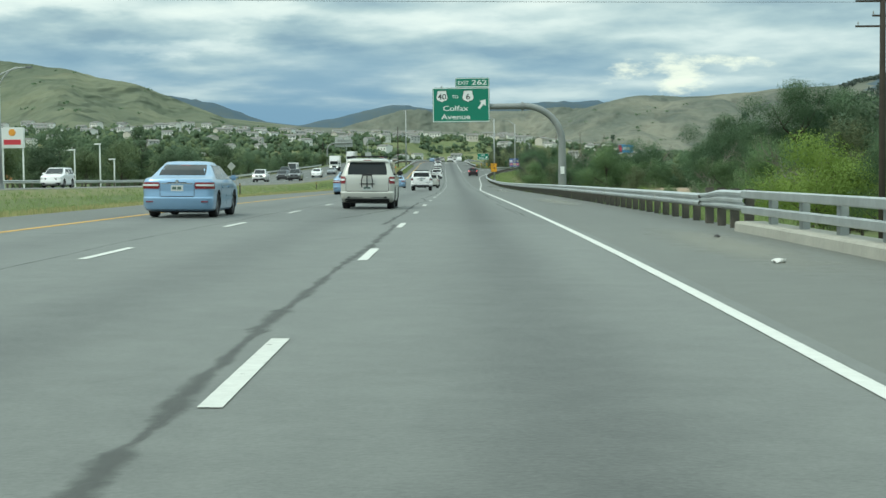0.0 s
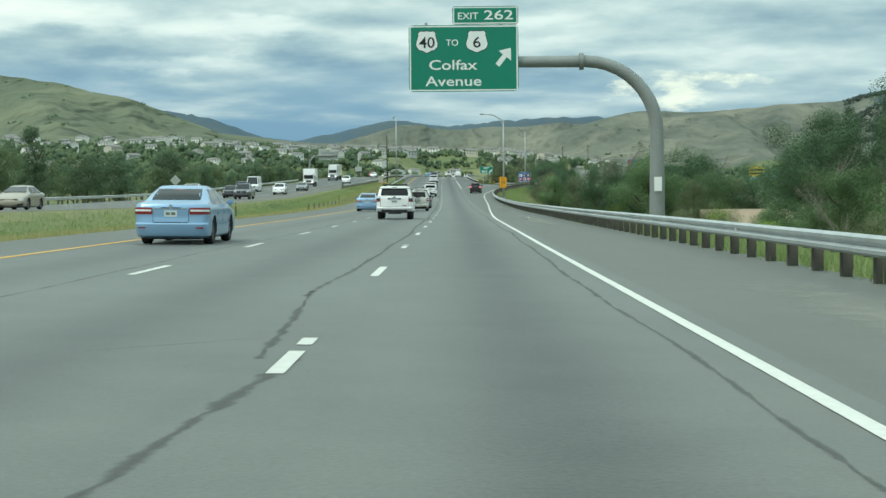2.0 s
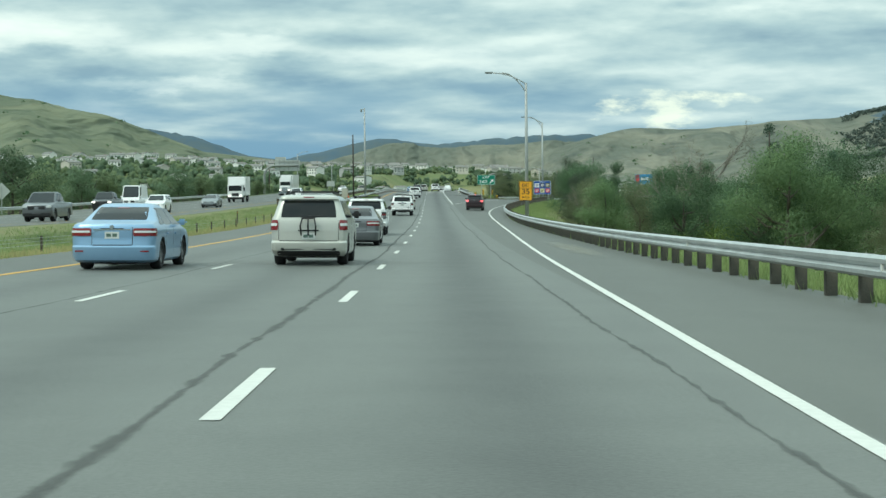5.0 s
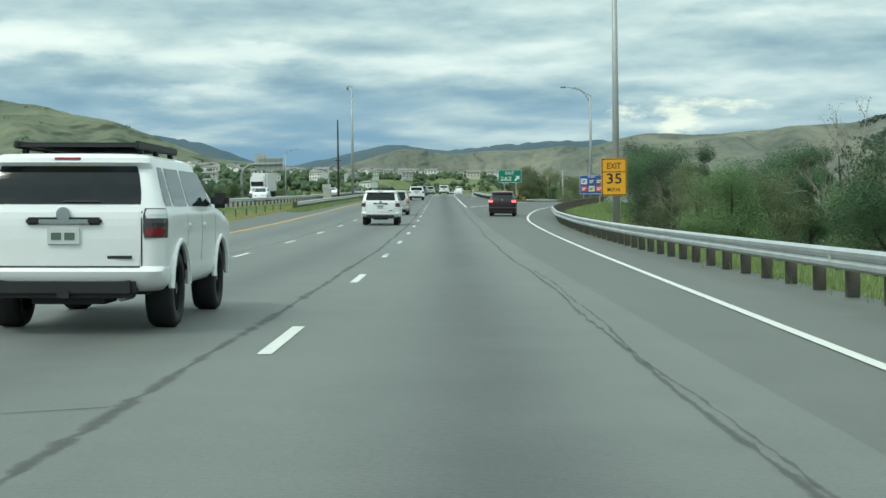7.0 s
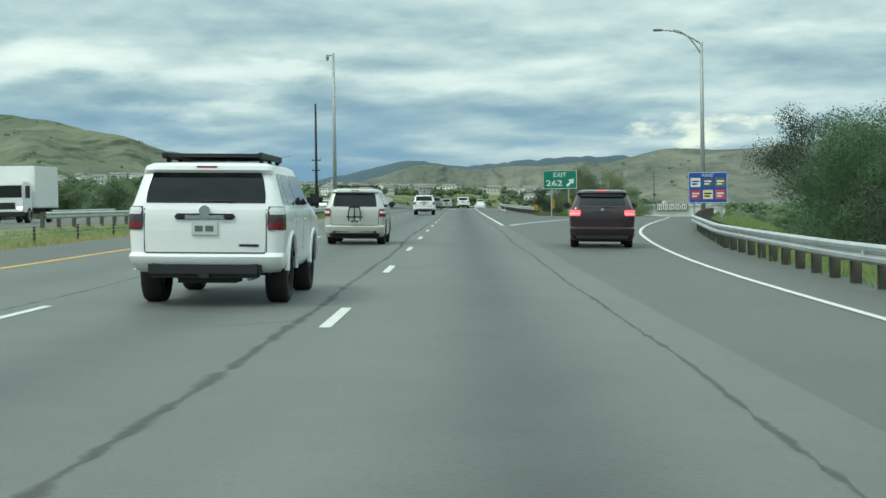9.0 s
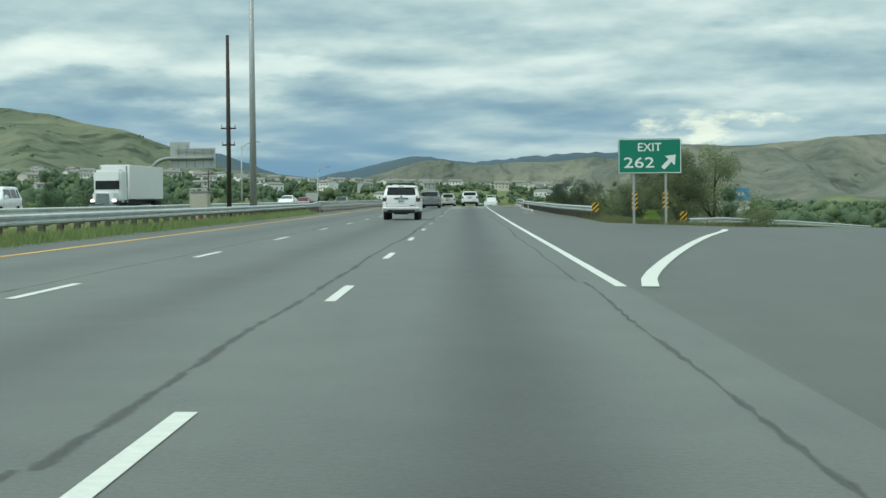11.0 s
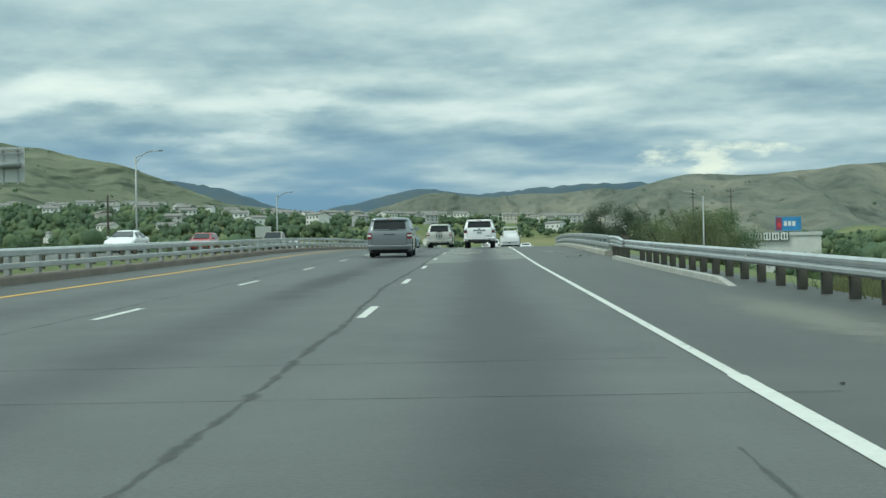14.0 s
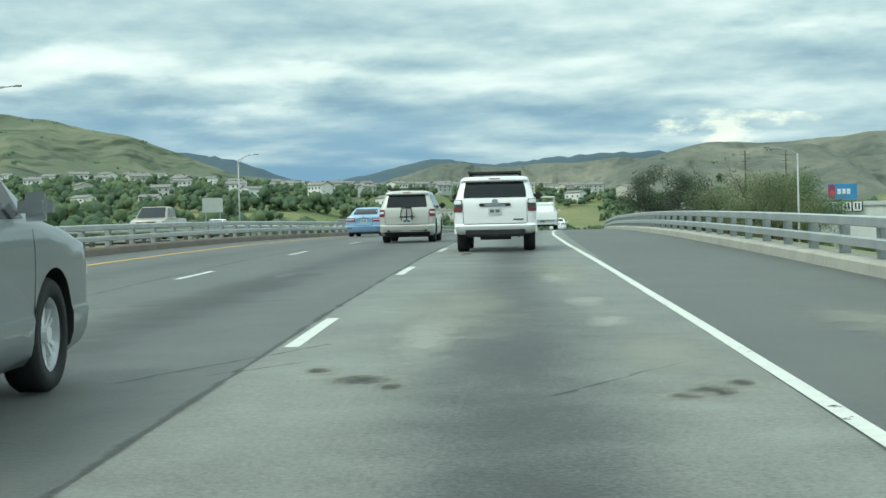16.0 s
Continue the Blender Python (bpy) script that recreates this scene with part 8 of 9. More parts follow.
def vehicle(name, v, m, label, category, group=""):
    """A car from its sizes: lower body, cabin, glass, wheels, lamps, bumpers, mirrors."""
    g = empty(name, m, label, category, group)
    col = v["paint"]
    w, L2 = v["W"] / 2, v["L"] / 2
    tall = v["H"] < (1.6 if v["deck"] else 2.0)
    if tall:
        shell_parts(v, g, col)
    else:
        body = part("body", lower_body(v), col, g, smooth="angle")
        cab = part("cabin", cabin(v), v.get("roof_paint", col), g, smooth="angle")
        P = cabin_corners(v)
        part("rear_window", patch(P["rbl"], P["rbr"], P["rtr"], P["rtl"], 0.06, 0.94, v.get("rw0", 0.10), 0.88, 0.012), GLASS, g, "dark tinted rear window")
        part("windscreen", patch(P["fbl"], P["fbr"], P["ftr"], P["ftl"], 0.05, 0.95, 0.06, 0.93, 0.012), GLASS_L, g)
        for a, nm in (("l", "l"), ("r", "r")):
            for f0, f1 in v["windows"]:
                # the side's quad leans; panes follow it
                part("side_window", patch(P["rb" + nm], P["fb" + nm], P["ft" + nm], P["rt" + nm], f0, f1, 0.14, 0.88, 0.010), GLASS, g)
    tyre = mesh_of(wheel_mesh(v["rw"], v["tw"]), "tyre", RUBBER, True)
    rim = mesh_of(rim_mesh(v["rw"], v["tw"], v.get("spokes", 5)), "rim", v.get("rim", ALLOY))
    for y in (v["yr"], v["yf"]):
        for sg in (-1, 1):
            wh = new("wheel")
            wh.matrix_basis = Matrix.Translation((sg * (w - v["tw"] / 2 - 0.03), y, v["rw"]))
            wh.parent = g
            for nm, me in (("tyre", tyre), ("rim", rim)):
                o = new(nm, me)
                o.parent = wh
                if sg < 0:
                    o.matrix_basis = Matrix.Rotation(math.pi, 4, 'Z')
    gc = v["clear"]
    part("underbody", boxbm(-w + 0.22, w - 0.22, -L2 + 0.3, L2 - 0.3, gc - 0.04, gc + 0.12), TRIM, g)
    part("axle", tube(bmesh.new(), [(-w + 0.2, v["yr"], v["rw"]), (w - 0.2, v["yr"], v["rw"])], [0.05, 0.05], 8), TRIM, g)
    # bumpers
    lo = v.get("bumper_paint", col)
    if not tall:
        part("valance", boxbm(-w + 0.20, w - 0.20, -L2 - 0.02, -L2 + 0.14, gc + 0.02, gc + 0.11, bevel=0.03), TRIM, g)
        half = [(w - 0.004, -L2 + 0.24), (w - 0.012, -L2 + 0.12), (w - 0.05, -L2 + 0.03), (w - 0.16, -L2 - 0.02), (w * 0.45, -L2 - 0.035)]
        part("rear_bumper", prism(half + [(-x, y) for x, y in half[::-1]], gc + 0.06, gc + v.get("bumper_h", 0.20), 0.022), lo, g)
    part("front_bumper", boxbm(-w + 0.10, w - 0.10, L2 - 0.16, L2 + 0.02, gc + 0.04, gc + 0.24, bevel=0.04), v.get("front_bumper", TRIM), g)
    part("grille", boxbm(-w * 0.55, w * 0.55, L2 - 0.10, L2 + 0.012, v["nose"] - 0.30, v["nose"] - 0.08, bevel=0.015), TRIM, g)
    for sg in (-1, 1):
        x = sg * (w - 0.22)
        part("headlight", boxbm(x - 0.17, x + 0.17, L2 - 0.20, L2 - 0.015, v["nose"] - 0.20, v["nose"] - 0.05, bevel=0.03), v.get("headlight", LAMP_WHITE), g)
        mx = sg * (w + 0.075)
        my = v["cabin"][3] - 0.50
        part("mirror", boxbm(mx - 0.11, mx + 0.11, my - 0.06, my + 0.08, v["belt"] + 0.03, v["belt"] + (0.17 if v["H"] < 1.6 else 0.21), bevel=0.05), v.get("mirror", col), g)
        if tall:
            continue
        for yy in v["doors"]:
            part("door_seam", boxbm(sg * w - 0.003, sg * w + 0.003, yy - 0.0035, yy + 0.0035, gc + 0.32, v["belt"] - 0.12), TRIM, g)
        for yy in v["handles"]:
            part("door_handle", boxbm(sg * (w - 0.003) - 0.018, sg * (w - 0.003) + 0.018, yy - 0.10, yy + 0.10, v["belt"] - 0.19, v["belt"] - 0.15, bevel=0.008), col, g)
        tz0, tz1, ti, to = v["tail_lamp"]
        x0, x1 = sorted((sg * (w - ti), sg * (w - to)))
        yb = -L2 + v.get("tail_y", 0.045)
        xo, xi = w - to, w - ti
        lamp = part("tail_lamp", prism([(sg * xi, yb), (sg * (xo - 0.06), yb + 0.01), (sg * (xo - 0.012), yb + 0.06), (sg * xo, yb + 0.14), (sg * (xo - 0.01), yb + v.get("tail_deep", 0.26)), (sg * xi, yb + 0.20)], tz0, tz1), v.get("tail_mat", LAMP_RED), g, "rear lamp")
        tm = tz0 + (tz1 - tz0) * v.get("lens_at", 0.42)
        xm = xo - 0.07
        part("clear_lens", prism([(sg * (xi + 0.015), yb - 0.004), (sg * xm, yb + 0.006), (sg * xm, yb + 0.05), (sg * (xi + 0.015), yb + 0.05)], tm, tm + (tz1 - tz0) * 0.24), v.get("lens_mat", LAMP_WHITE), lamp)
    if not v["deck"] and not tall:
        zt = gc + v.get("bumper_h", 0.20) + 0.03
        yb = -L2 + v.get("gate_y", 0.045)
        gx = w - v["tail_lamp"][2] - 0.01
        gate = part("tailgate", boxbm(-gx, gx, yb, yb + 0.10, zt, v["belt"] - 0.01, bevel=0.025), col, g)
        part("gate_seam", boxbm(-gx, gx, yb + 0.02, yb + 0.09, zt - 0.022, zt), TRIM, gate)
        part("gate_grip", boxbm(-0.26, 0.26, yb - 0.012, yb + 0.02, v["plate_z"] + 0.115, v["plate_z"] + 0.155, bevel=0.008), v.get("grip", TRIM), gate)
        cy = v["cabin"][1]
        part("roof_spoiler", boxbm(-w + v["tumble"] + 0.05, w - v["tumble"] - 0.05, cy - 0.10, cy + 0.14, v["H"] - 0.085, v["H"] - 0.012, bevel=0.032), v.get("roof_paint", col), g)
        part("high_brake_lamp", boxbm(-0.13, 0.13, cy - 0.107, cy - 0.06, v["H"] - 0.055, v["H"] - 0.03), LAMP_RED, g)
        part("rear_wiper", boxbm(-0.03, 0.36, v["cabin"][0] - 0.035, v["cabin"][0] + 0.01, v["belt"] + 0.09, v["belt"] + 0.10), TRIM, g)
        if v.get("cladding", True):
            part("lower_cladding", boxbm(-w + 0.20, w - 0.20, -L2 - 0.03, -L2 + 0.14, gc + 0.03, gc + 0.14, bevel=0.03), TRIM, g)
    pz = v["plate_z"]
    pl = part("number_plate", boxbm(-0.16, 0.16, -L2 + v.get("plate_y", 0.0) - 0.02, -L2 + v.get("plate_y", 0.0) + 0.04, pz - 0.08, pz + 0.08, bevel=0.006), PLATE, g)
    for dx in (-0.07, 0.06):
        part("bar", boxbm(dx - 0.05, dx + 0.05, -L2 + v.get("plate_y", 0.0) - 0.024, -L2 + v.get("plate_y", 0.0) - 0.02, pz - 0.035, pz + 0.035), PLATE_BAR, pl)
    return g


SEDAN = dict(L=4.80, W=1.82, H=1.46, clear=0.17, belt=0.93, nose=0.72, hood=0.90, cowl=1.05, deck=1.02, tail=-1.35, tumble=0.30, glass=((-1.45, -0.98), (-0.92, -0.04), (0.02, 0.42)), cladding=False, cabin=(-1.72, -0.98, 0.22, 1.18), yr=-1.36, yf=1.40, rw=0.33, tw=0.22, windows=((0.17, 0.50), (0.53, 0.86)), doors=(-0.95, -0.02, 0.95), handles=(-0.75, 0.22), tail_lamp=(0.74, 0.91, 0.46, 0.02), plate_z=0.76, plate_y=0.02, bumper_h=0.35)
SUV = dict(L=4.55, W=1.84, H=1.70, clear=0.22, belt=1.08, nose=0.90, hood=1.05, cowl=1.15, deck=None, tail=0, tumble=0.20, cabin=(-2.17, -1.86, 0.42, 1.25), yr=-1.32, yf=1.36, rw=0.36, tw=0.24, windows=((0.05, 0.26), (0.29, 0.55), (0.58, 0.85)), doors=(-1.0, -0.05, 0.95), handles=(-0.80, 0.18), tail_lamp=(0.80, 1.06, 0.20, 0.012), plate_z=0.86, plate_y=0.05, bumper_h=0.30)
PICKUP = dict(L=5.8, W=2.0, H=1.92, clear=0.32, belt=1.26, nose=1.10, hood=1.24, cowl=1.65, deck=1.24, tail=-0.50, tumble=0.22, cabin=(-0.62, -0.45, 0.95, 1.80), yr=-1.72, yf=1.90, rw=0.41, tw=0.27, windows=((0.04, 0.44), (0.48, 0.86)), doors=(-0.5, 0.4, 1.45), handles=(-0.3, 0.6), tail_lamp=(0.88, 1.18, 0.16, 0.0), plate_z=0.62, plate_y=-0.02, bumper_h=0.26)
VAN = dict(L=5.9, W=2.0, H=2.55, clear=0.25, belt=1.25, nose=1.05, hood=1.22, cowl=2.0, deck=None, tail=0, tumble=0.14, cabin=(-2.86, -2.80, 1.45, 2.2), yr=-1.9, yf=2.0, rw=0.36, tw=0.24, windows=((0.80, 0.95),), doors=(0.9, 1.9), handles=(1.1,), tail_lamp=(0.9, 1.2, 0.16, 0.0), plate_z=0.7, plate_y=0.05, bumper_h=0.24)


def car_of(base, **k):
    d = dict(base)
    d.update(k)
    return d


def on_road(s, u, back=False, dz=0.0, yaw=0.0):
    slope = math.degrees(math.atan(float(np.interp(s, [a[0] for a in GRADE], [a[1] for a in GRADE]))))
    p = R(s, u, dz)
    lean = math.degrees(math.atan(float(tilt(s, u + 0.5) - tilt(s, u - 0.5))))
    return pose(p.x, p.y, p.z + 0.002, -slope if back else slope, lean if back else -lean, turn_at(s) + (180 if back else 0) + yaw)


WHITE_C = paint("white", (0.86, 0.86, 0.85))
BLUE_C = paint("light_blue", (0.25, 0.41, 0.60), 0.3)
SILVER_C = paint("champagne", (0.56, 0.56, 0.51), 0.25)
DARK_C = paint("black_cherry", (0.030, 0.014, 0.018), 0.2)
GREY_C = paint("grey", (0.16, 0.17, 0.18), 0.4)
MIDGREY_C = paint("steel_grey", (0.22, 0.24, 0.25), 0.4)
BLACK_C = paint("black", (0.016, 0.016, 0.018))
RED_C = paint("red", (0.36, 0.03, 0.03))
SAND_C = paint("sand", (0.38, 0.34, 0.27), 0.3)


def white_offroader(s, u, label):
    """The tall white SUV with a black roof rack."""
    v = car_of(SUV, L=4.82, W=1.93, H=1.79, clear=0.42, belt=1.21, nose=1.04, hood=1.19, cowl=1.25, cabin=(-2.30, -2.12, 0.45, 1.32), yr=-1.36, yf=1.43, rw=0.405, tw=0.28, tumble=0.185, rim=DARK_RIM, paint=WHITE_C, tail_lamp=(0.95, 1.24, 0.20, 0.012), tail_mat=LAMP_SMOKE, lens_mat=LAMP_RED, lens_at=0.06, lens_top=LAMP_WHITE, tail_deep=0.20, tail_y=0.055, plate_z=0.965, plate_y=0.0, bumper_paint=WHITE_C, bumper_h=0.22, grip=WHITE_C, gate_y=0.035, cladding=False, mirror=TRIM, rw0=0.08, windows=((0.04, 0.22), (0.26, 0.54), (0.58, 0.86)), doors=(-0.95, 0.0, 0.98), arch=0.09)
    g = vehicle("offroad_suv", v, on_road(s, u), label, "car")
    L2, w = v["L"] / 2, v["W"] / 2
    # tailgate, its lip, dark badge bar, spoiler, hitch
    bar = part("badge_bar", boxbm(-0.37, 0.37, -L2 - 0.02, -L2 + 0.06, 1.075, 1.150, bevel=0.02), TRIM, g, "black badge bar")
    part("badge", boxbm(-0.24, 0.24, -L2 - 0.026, -L2 - 0.018, 1.092, 1.130), CHROME, bar)
    part("emblem", tube(bmesh.new(), [(0, -L2 - 0.03, 1.180), (0, -L2 + 0.06, 1.180)], [0.07, 0.07], 18), CHROME, g)
    part("model_badge", boxbm(0.42, 0.66, -L2 + 0.012, -L2 + 0.036, 0.745, 0.775), TRIM, g)
    part("lower_valance", boxbm(-0.70, 0.70, -L2 - 0.045, -L2 + 0.30, 0.36, 0.575, bevel=0.05), TRIM, g)
    part("skid_plate", boxbm(-0.42, 0.42, -L2 + 0.10, -L2 + 0.80, 0.29, 0.42, bevel=0.06), TRIM, g)
    part("hitch", boxbm(-0.06, 0.06, -L2 - 0.06, -L2 + 0.2, 0.36, 0.44), TRIM, g)
    part("exhaust", tube(bmesh.new(), [(0.55, -L2 + 0.05, 0.36), (0.55, -L2 + 0.5, 0.36)], [0.04, 0.04], 10), GALV_DULL, g)
    rack = part("roof_rack", boxbm(-0.60, 0.60, -1.85, 0.25, 1.86, 1.885), TRIM, g, "black flat roof rack")
    for x in (-0.61, 0.61):
        part("rack_rail", boxbm(x - 0.02, x + 0.02, -1.9, 0.3, 1.84, 1.92, bevel=0.01), TRIM, rack)
        for y in (-1.6, -0.8, 0.05):
            part("rack_foot", boxbm(x * 0.97 - 0.025, x * 0.97 + 0.025, y - 0.04, y + 0.04, 1.77, 1.85), TRIM, rack)
    for y in np.arange(-1.8, 0.3, 0.25):
        part("rack_slat", boxbm(-0.6, 0.6, y - 0.03, y + 0.03, 1.885, 1.905), TRIM, rack)
    for sg in (-1, 1):
        for y in (v["yr"], v["yf"]):
            pts = [(sg * (w - 0.01), y + 0.50 * math.cos(a), v["rw"] + 0.50 * math.sin(a)) for a in np.linspace(0.05, math.pi - 0.05, 12)]
            part("arch_flare", tube(bmesh.new(), pts, [0.035] * 12, 6), WHITE_C, g)
    return g


def blue_sedan(s, label, u=-5.7):
    v = car_of(SEDAN, paint=BLUE_C)
    g = vehicle("sedan", v, on_road(s, u), label, "car")
    L2 = v["L"] / 2
    part("chrome_strip", boxbm(-0.40, 0.40, -L2 - 0.01, -L2 + 0.05, 0.865, 0.89, bevel=0.006), CHROME, g)
    part("emblem", tube(bmesh.new(), [(0, -L2 - 0.01, 0.935), (0, -L2 + 0.06, 0.935)], [0.045, 0.045], 14), CHROME, g)
    for x in (-0.70, 0.70):
        part("reflector", boxbm(x - 0.09, x + 0.09, -L2 - 0.015, -L2 + 0.05, 0.40, 0.43), LAMP_RED, g)


def silver_suv(s, label):
    v = car_of(SUV, L=4.43, W=1.80, H=1.68, paint=SILVER_C, cabin=(-2.10, -1.95, 0.42, 1.18), tumble=0.23, tail_lamp=(0.84, 1.08, 0.18, 0.012), plate_z=0.70, plate_y=0.02, bumper_paint=SILVER_C, bumper_h=0.34, mirror=TRIM)
    g = vehicle("compact_suv", v, on_road(s, -1.75), label, "car")
    L2 = v["L"] / 2
    part("step_pad", boxbm(-0.66, 0.66, -L2 - 0.035, -L2 + 0.1, 0.36, 0.42, bevel=0.02), TRIM, g)
    rack = part("bicycle_rack", boxbm(-0.16, 0.16, -L2 - 0.10, -L2 - 0.04, 1.10, 1.16, bevel=0.01), TRIM, g, "black bicycle rack")
    for x in (-0.14, 0.0, 0.14):
        part("strut", tube(bmesh.new(), [(x, -L2 - 0.06, 1.12), (x * 1.3, -L2 - 0.16, 0.95), (x * 1.2, -L2 - 0.05, 0.72)], [0.02] * 3, 6), TRIM, rack)
    for x in (-0.55, 0.55):
        part("roof_rail", boxbm(x - 0.02, x + 0.02, -1.7, 0.2, 1.70, 1.745, bevel=0.01), TRIM, g)
    for y in (-1.2, -0.2):
        part("crossbar", boxbm(-0.6, 0.6, y - 0.03, y + 0.03, 1.745, 1.775, bevel=0.01), TRIM, g)


def dark_suv():
    v = car_of(SUV, L=4.73, W=1.85, H=1.68, paint=DARK_C, cabin=(-2.22, -1.75, 0.40, 1.25), tumble=0.25, tail_lamp=(0.93, 1.09, 0.30, 0.012), tail_mat=BRAKE, lens_at=0.25, plate_z=0.92, plate_y=0.06, bumper_paint=DARK_C, bumper_h=0.36, mirror=DARK_C, rw0=0.14)
    g = vehicle("crossover", v, on_road(310.4, 5.62, yaw=-4), "dark maroon crossover braking in the exit lane", "car")
    L2 = v["L"] / 2
    part("high_brake_light", boxbm(-0.12, 0.12, -1.86, -1.80, 1.635, 1.665), BRAKE, g, "lit high brake light")
    part("chrome_strip", boxbm(-0.30, 0.30, -L2 + 0.03, -L2 + 0.08, 1.03, 1.05), CHROME, g)
    part("emblem", tube(bmesh.new(), [(0, -L2 + 0.03, 1.10), (0, -L2 + 0.09, 1.10)], [0.055, 0.055], 14), CHROME, g)
    part("lower_valance", boxbm(-0.75, 0.75, -L2 - 0.035, -L2 + 0.1, 0.25, 0.40, bevel=0.03), TRIM, g)
    for x in (-0.6, 0.6):
        part("roof_rail", boxbm(x - 0.018, x + 0.018, -1.5, 0.2, 1.68, 1.725, bevel=0.01), TRIM, g)


def grey_suv():
    v = car_of(SUV, L=4.7, W=1.90, H=1.72, paint=MIDGREY_C, mirror=CHROME, spokes=6, rim=mat("bright_alloy", (0.80, 0.81, 0.82), 0.35, 0.35, var=0.1, scale=3), rw=0.38, belt=1.10)
    vehicle("sport_suv", v, on_road(478.9, -2.1), "steel-grey SUV with bright five-spoke wheels", "car")


def flatbed():
    v = car_of(PICKUP, L=6.0, H=1.98, paint=WHITE_C, cabin=(0.2, 0.35, 1.25, 1.95), tail=0.3, cowl=1.85, deck=1.05, windows=((0.1, 0.85),), doors=(0.4, 1.5), handles=(0.6,))
    g = vehicle("tow_truck", v, on_road(578, 2.1), "white flatbed truck with an open headache rack", "truck")
    part("flatbed", boxbm(-1.05, 1.05, -3.15, 0.1, 1.08, 1.22, bevel=0.03), WHITE_C, g)
    part("rear_board", boxbm(-1.0, 1.0, -3.2, -3.12, 0.70, 1.20, bevel=0.03), WHITE_C, g)
    bm = bmesh.new()
    for x in (-0.8, 0.8):
        tube(bm, [(x, 0.05, 1.2), (x * 0.95, 0.05, 2.35)], [0.05, 0.05], 8)
    tube(bm, [(-0.78, 0.05, 2.35), (0.78, 0.05, 2.35)], [0.05, 0.05], 8)
    part("headache_rack", bm, GALV, g)


def box_truck(s, u, back, dz, label, L=7.2):
    """A cab-over box truck."""
    g = empty("box_truck", on_road(s, u, back, dz), label, "truck", "trucks")
    part("cargo_box", boxbm(-1.22, 1.22, -L / 2, L / 2 - 1.9, 0.95, 3.55, bevel=0.05), WHITE_C, g, "white cargo box")
    part("cargo_trim", boxbm(-1.24, 1.24, -L / 2 - 0.01, L / 2 - 1.89, 0.93, 1.02, bevel=0.01), GALV, g)
    cb = boxbm(-1.05, 1.05, L / 2 - 1.75, L / 2, 0.55, 2.55, bevel=0.12)
    part("cab", cb, WHITE_C, g)
    part("windscreen", boxbm(-0.92, 0.92, L / 2 - 0.05, L / 2 + 0.012, 1.55, 2.35, bevel=0.03), GLASS_L, g)
    for sg in (-1, 1):
        part("side_window", boxbm(sg * 1.05 - 0.012, sg * 1.05 + 0.012, L / 2 - 1.2, L / 2 - 0.25, 1.55, 2.3, bevel=0.01), GLASS, g)
        part("headlight", boxbm(sg * 0.75 - 0.17, sg * 0.75 + 0.17, L / 2 - 0.05, L / 2 + 0.02, 0.85, 1.02, bevel=0.02), HEADLIGHT, g)
        part("mirror", boxbm(sg * 1.25 - 0.08, sg * 1.25 + 0.08, L / 2 - 0.25, L / 2 - 0.15, 1.6, 2.1, bevel=0.02), TRIM, g)
    part("grille", boxbm(-0.5, 0.5, L / 2 - 0.03, L / 2 + 0.015, 0.85, 1.3, bevel=0.02), TRIM, g)
    part("bumper", boxbm(-1.05, 1.05, L / 2 - 0.15, L / 2 + 0.06, 0.42, 0.72, bevel=0.04), TRIM, g)
    part("chassis", boxbm(-0.5, 0.5, -L / 2 + 0.1, L / 2 - 0.3, 0.55, 0.95), TRIM, g)
    ty = mesh_of(wheel_mesh(0.48, 0.28), "tyre", RUBBER, True)
    rm = mesh_of(rim_mesh(0.48, 0.28, 6), "rim", ALLOY)
    for y in (-L / 2 + 1.4, L / 2 - 1.0):
        for sg in (-1, 1):
            wh = new("wheel")
            wh.matrix_basis = Matrix.Translation((sg * 0.95, y, 0.48))
            wh.parent = g
            for nm, me in (("tyre", ty), ("rim", rm)):
                o = new(nm, me)
                o.parent = wh


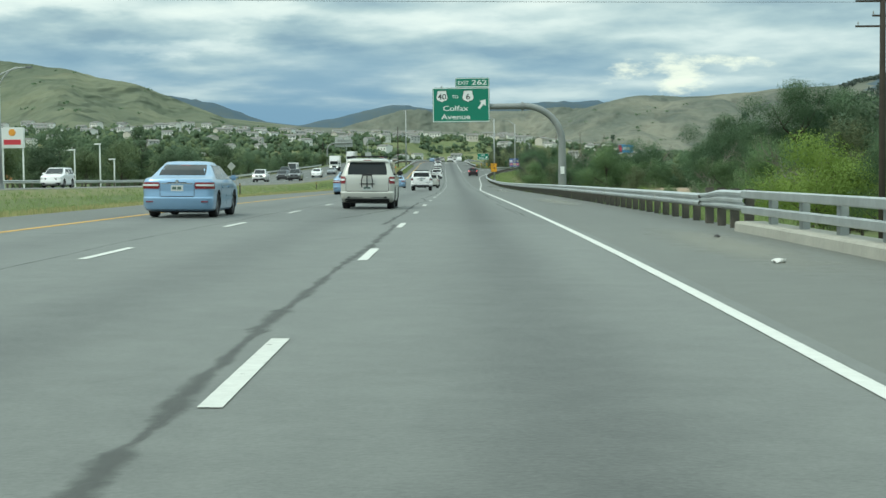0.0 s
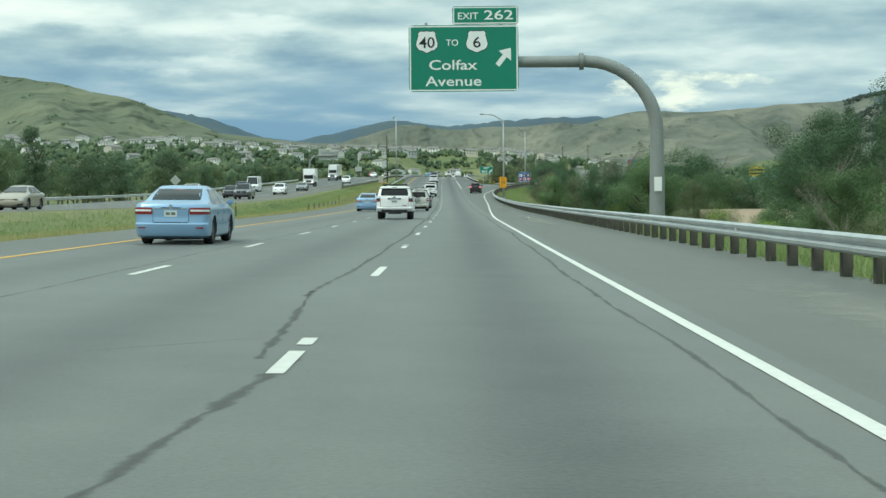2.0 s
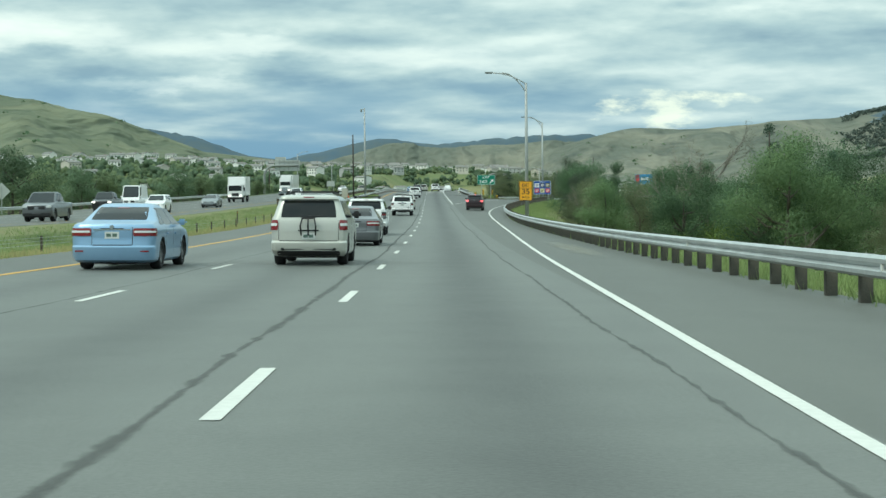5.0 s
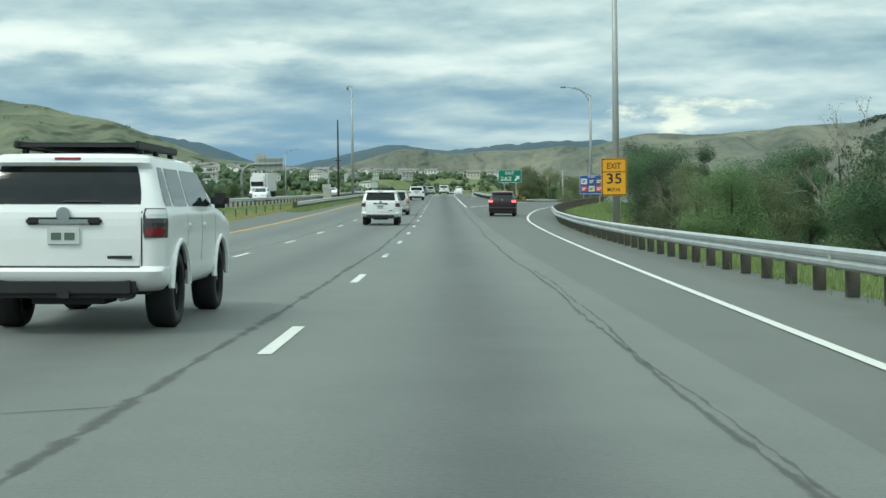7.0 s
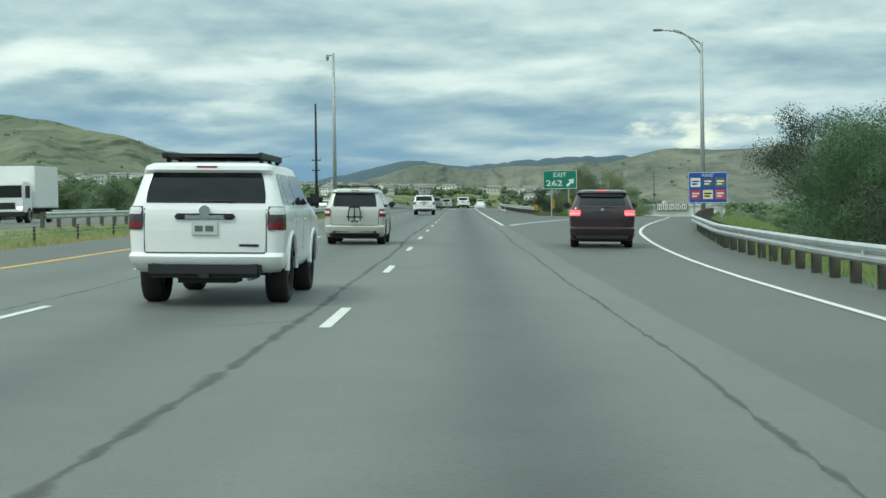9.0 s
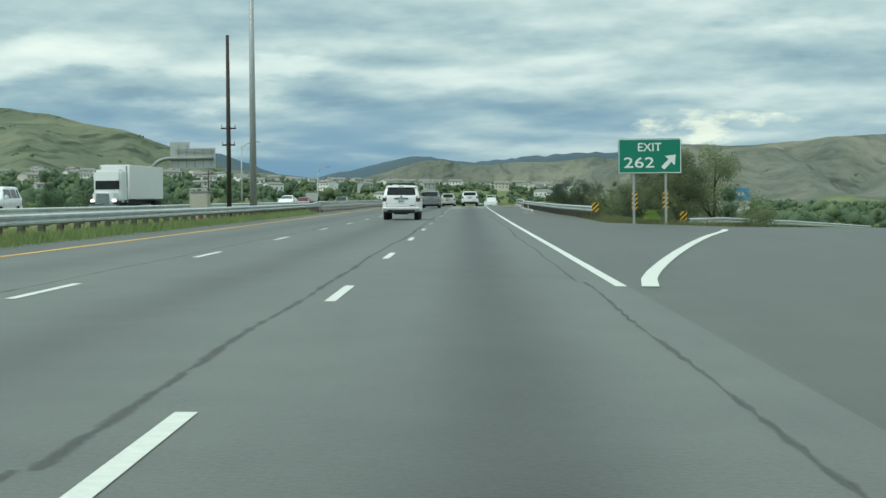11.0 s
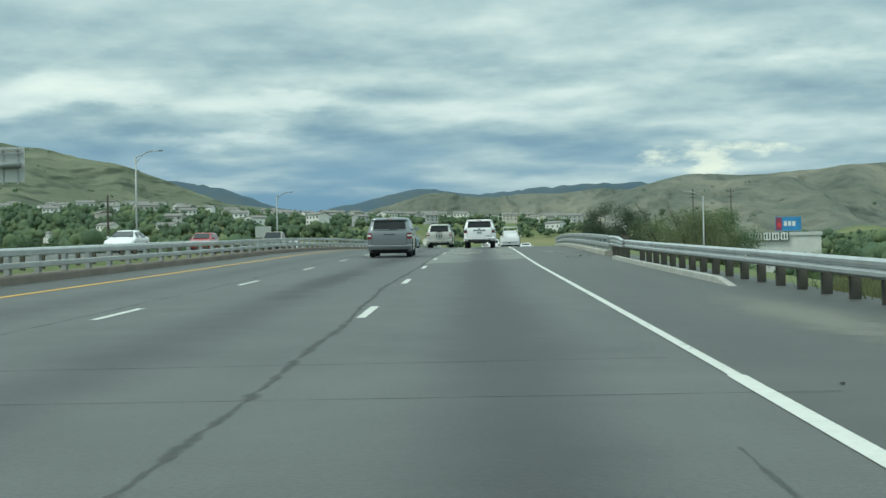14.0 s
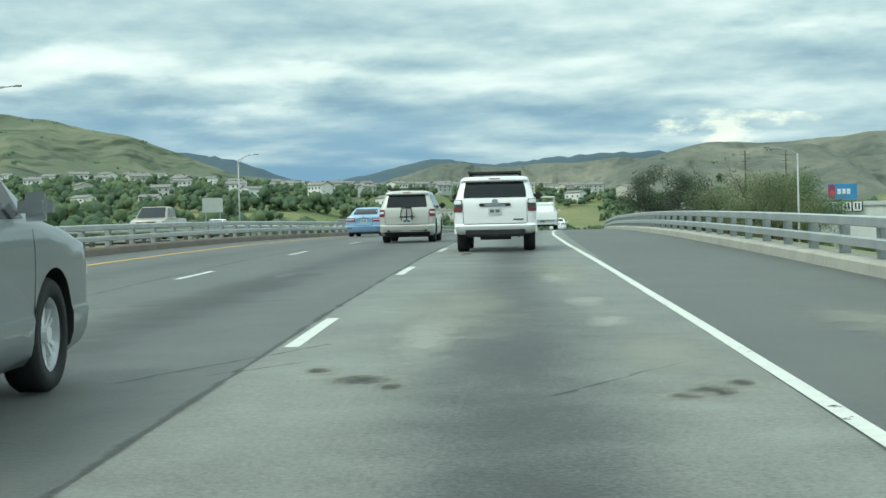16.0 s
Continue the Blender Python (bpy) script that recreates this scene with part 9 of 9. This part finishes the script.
def semi(s, u, back, dz, label):
    """A tractor with a long white trailer."""
    g = empty("semi_truck", on_road(s, u, back, dz), label, "truck", "trucks")
    part("trailer", boxbm(-1.28, 1.28, -11.5, 2.2, 1.15, 4.05, bevel=0.05), WHITE_C, g, "white box trailer")
    part("sleeper", boxbm(-1.15, 1.15, 2.9, 5.0, 0.9, 3.6, bevel=0.2), WHITE_C, g)
    part("hood", boxbm(-0.85, 0.85, 4.9, 6.7, 0.8, 1.85, bevel=0.2), WHITE_C, g)
    part("windscreen", boxbm(-0.98, 0.98, 4.94, 5.03, 1.95, 2.7, bevel=0.03), GLASS_L, g)
    part("grille", boxbm(-0.55, 0.55, 6.62, 6.73, 0.85, 1.65, bevel=0.03), CHROME, g)
    part("bumper", boxbm(-1.15, 1.15, 6.4, 6.85, 0.40, 0.75, bevel=0.06), CHROME, g)
    for sg in (-1, 1):
        part("headlight", boxbm(sg * 0.88 - 0.14, sg * 0.88 + 0.14, 6.3, 6.6, 0.95, 1.15, bevel=0.03), HEADLIGHT, g)
        part("exhaust_stack", tube(bmesh.new(), [(sg * 1.1, 2.75, 0.9), (sg * 1.1, 2.75, 3.9)], [0.08, 0.08], 8), CHROME, g)
    part("chassis", boxbm(-0.5, 0.5, -11.0, 6.0, 0.7, 1.15), TRIM, g)
    ty = mesh_of(wheel_mesh(0.52, 0.5), "tyre", RUBBER, True)
    rm = mesh_of(rim_mesh(0.52, 0.3, 6), "rim", ALLOY)
    for y in (-10.2, -9.0, 1.2, 2.4, 5.6):
        for sg in (-1, 1):
            wh = new("wheel")
            wh.matrix_basis = Matrix.Translation((sg * 0.98, y, 0.52))
            wh.parent = g
            for nm, me in (("tyre", ty), ("rim", rm)):
                o = new(nm, me)
                o.parent = wh


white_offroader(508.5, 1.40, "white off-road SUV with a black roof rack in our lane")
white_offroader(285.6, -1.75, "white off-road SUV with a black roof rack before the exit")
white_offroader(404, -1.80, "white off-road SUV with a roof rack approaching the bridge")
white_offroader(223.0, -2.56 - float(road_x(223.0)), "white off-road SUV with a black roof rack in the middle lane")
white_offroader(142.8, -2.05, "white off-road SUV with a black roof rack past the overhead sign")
blue_sedan(182.0, "light blue four-door sedan ahead of the tall white SUV")
blue_sedan(98.0, "light blue four-door sedan in the inner lane")
blue_sedan(41.0, "light blue four-door sedan beside the grassy median", -5.9)
blue_sedan(548.0, "light blue sedan crossing the bridge in the inner lane", -6.3)
silver_suv(312, "champagne boxy SUV with a bicycle rack on its tailgate")
silver_suv(185, "pale champagne SUV with roof bars in the middle lane")
silver_suv(52.5, "champagne SUV with roof bars just past the bridge")
silver_suv(521.5, "champagne SUV with roof bars on the second bridge")
dark_suv()
grey_suv()
flatbed()
vehicle("sedan", car_of(SEDAN, paint=GREY_C), on_road(204.6, -1.75), "grey four-door sedan in the middle lane", "car")
vehicle("suv", car_of(SUV, paint=WHITE_C), on_road(622, -1.9), "white SUV beyond the crest of the road", "car")
vehicle("sedan", car_of(SEDAN, paint=WHITE_C), on_road(640, 1.9), "white sedan beyond the crest of the road", "car")

# oncoming traffic
ONC = "oncoming traffic"
for kind, base, k, s, lane, label in (
        ("suv", SUV, dict(paint=WHITE_C), 128, 3, "oncoming white SUV on the opposite carriageway"),
        ("wagon", SEDAN, dict(paint=SAND_C), 150, 1, "oncoming silver-beige car on the opposite carriageway"),
        ("pickup_truck", PICKUP, dict(paint=WHITE_C, headlight=HEADLIGHT), 232, 2, "oncoming white pickup truck with its lights on"),
        ("pickup_truck", PICKUP, dict(paint=GREY_C), 248, 1, "oncoming grey pickup truck on the opposite carriageway"),
        ("suv", SUV, dict(paint=BLACK_C), 262, 2, "oncoming black SUV on the opposite carriageway"),
        ("suv", SUV, dict(paint=WHITE_C), 288, 1, "oncoming white SUV nearing the gap in traffic"),
        ("sedan", SEDAN, dict(paint=MIDGREY_C), 318, 1, "oncoming steel-grey sedan on the opposite carriageway"),
        ("pickup_truck", PICKUP, dict(paint=BLACK_C, headlight=HEADLIGHT), 300, 3, "oncoming black pickup truck with its lights on"),
        ("van", VAN, dict(paint=WHITE_C), 312, 3, "oncoming white cargo van on the opposite carriageway"),
        ("suv", SUV, dict(paint=WHITE_C), 395, 1, "oncoming white SUV behind the median rail"),
        ("sedan", SEDAN, dict(paint=WHITE_C), 505, 1, "oncoming white sedan behind the bridge rail"),
        ("suv", SUV, dict(paint=RED_C), 545, 2, "oncoming red SUV behind the bridge rail"),
        ("pickup_truck", PICKUP, dict(paint=SAND_C), 560, 1, "oncoming beige pickup truck behind the bridge rail"),
        ("sedan", SEDAN, dict(paint=WHITE_C), 590, 2, "oncoming pale sedan behind the bridge rail"),
        ("suv", SUV, dict(paint=GREY_C, headlight=HEADLIGHT), 630, 1, "oncoming grey SUV with its lights on")):
    u = float(opp_u(s)) - 2.6 - (lane - 0.5) * 3.66
    vehicle(kind, car_of(base, **k), on_road(s, u, True, float(opp_dz(s)) + 0.0), label, "car", ONC)
semi(452, float(opp_u(452)) - 11.8, True, 0.0, "oncoming semi-trailer truck with a white box trailer")
box_truck(360, float(opp_u(360)) - 8.1, True, float(opp_dz(360)), "oncoming white box truck on the opposite carriageway")
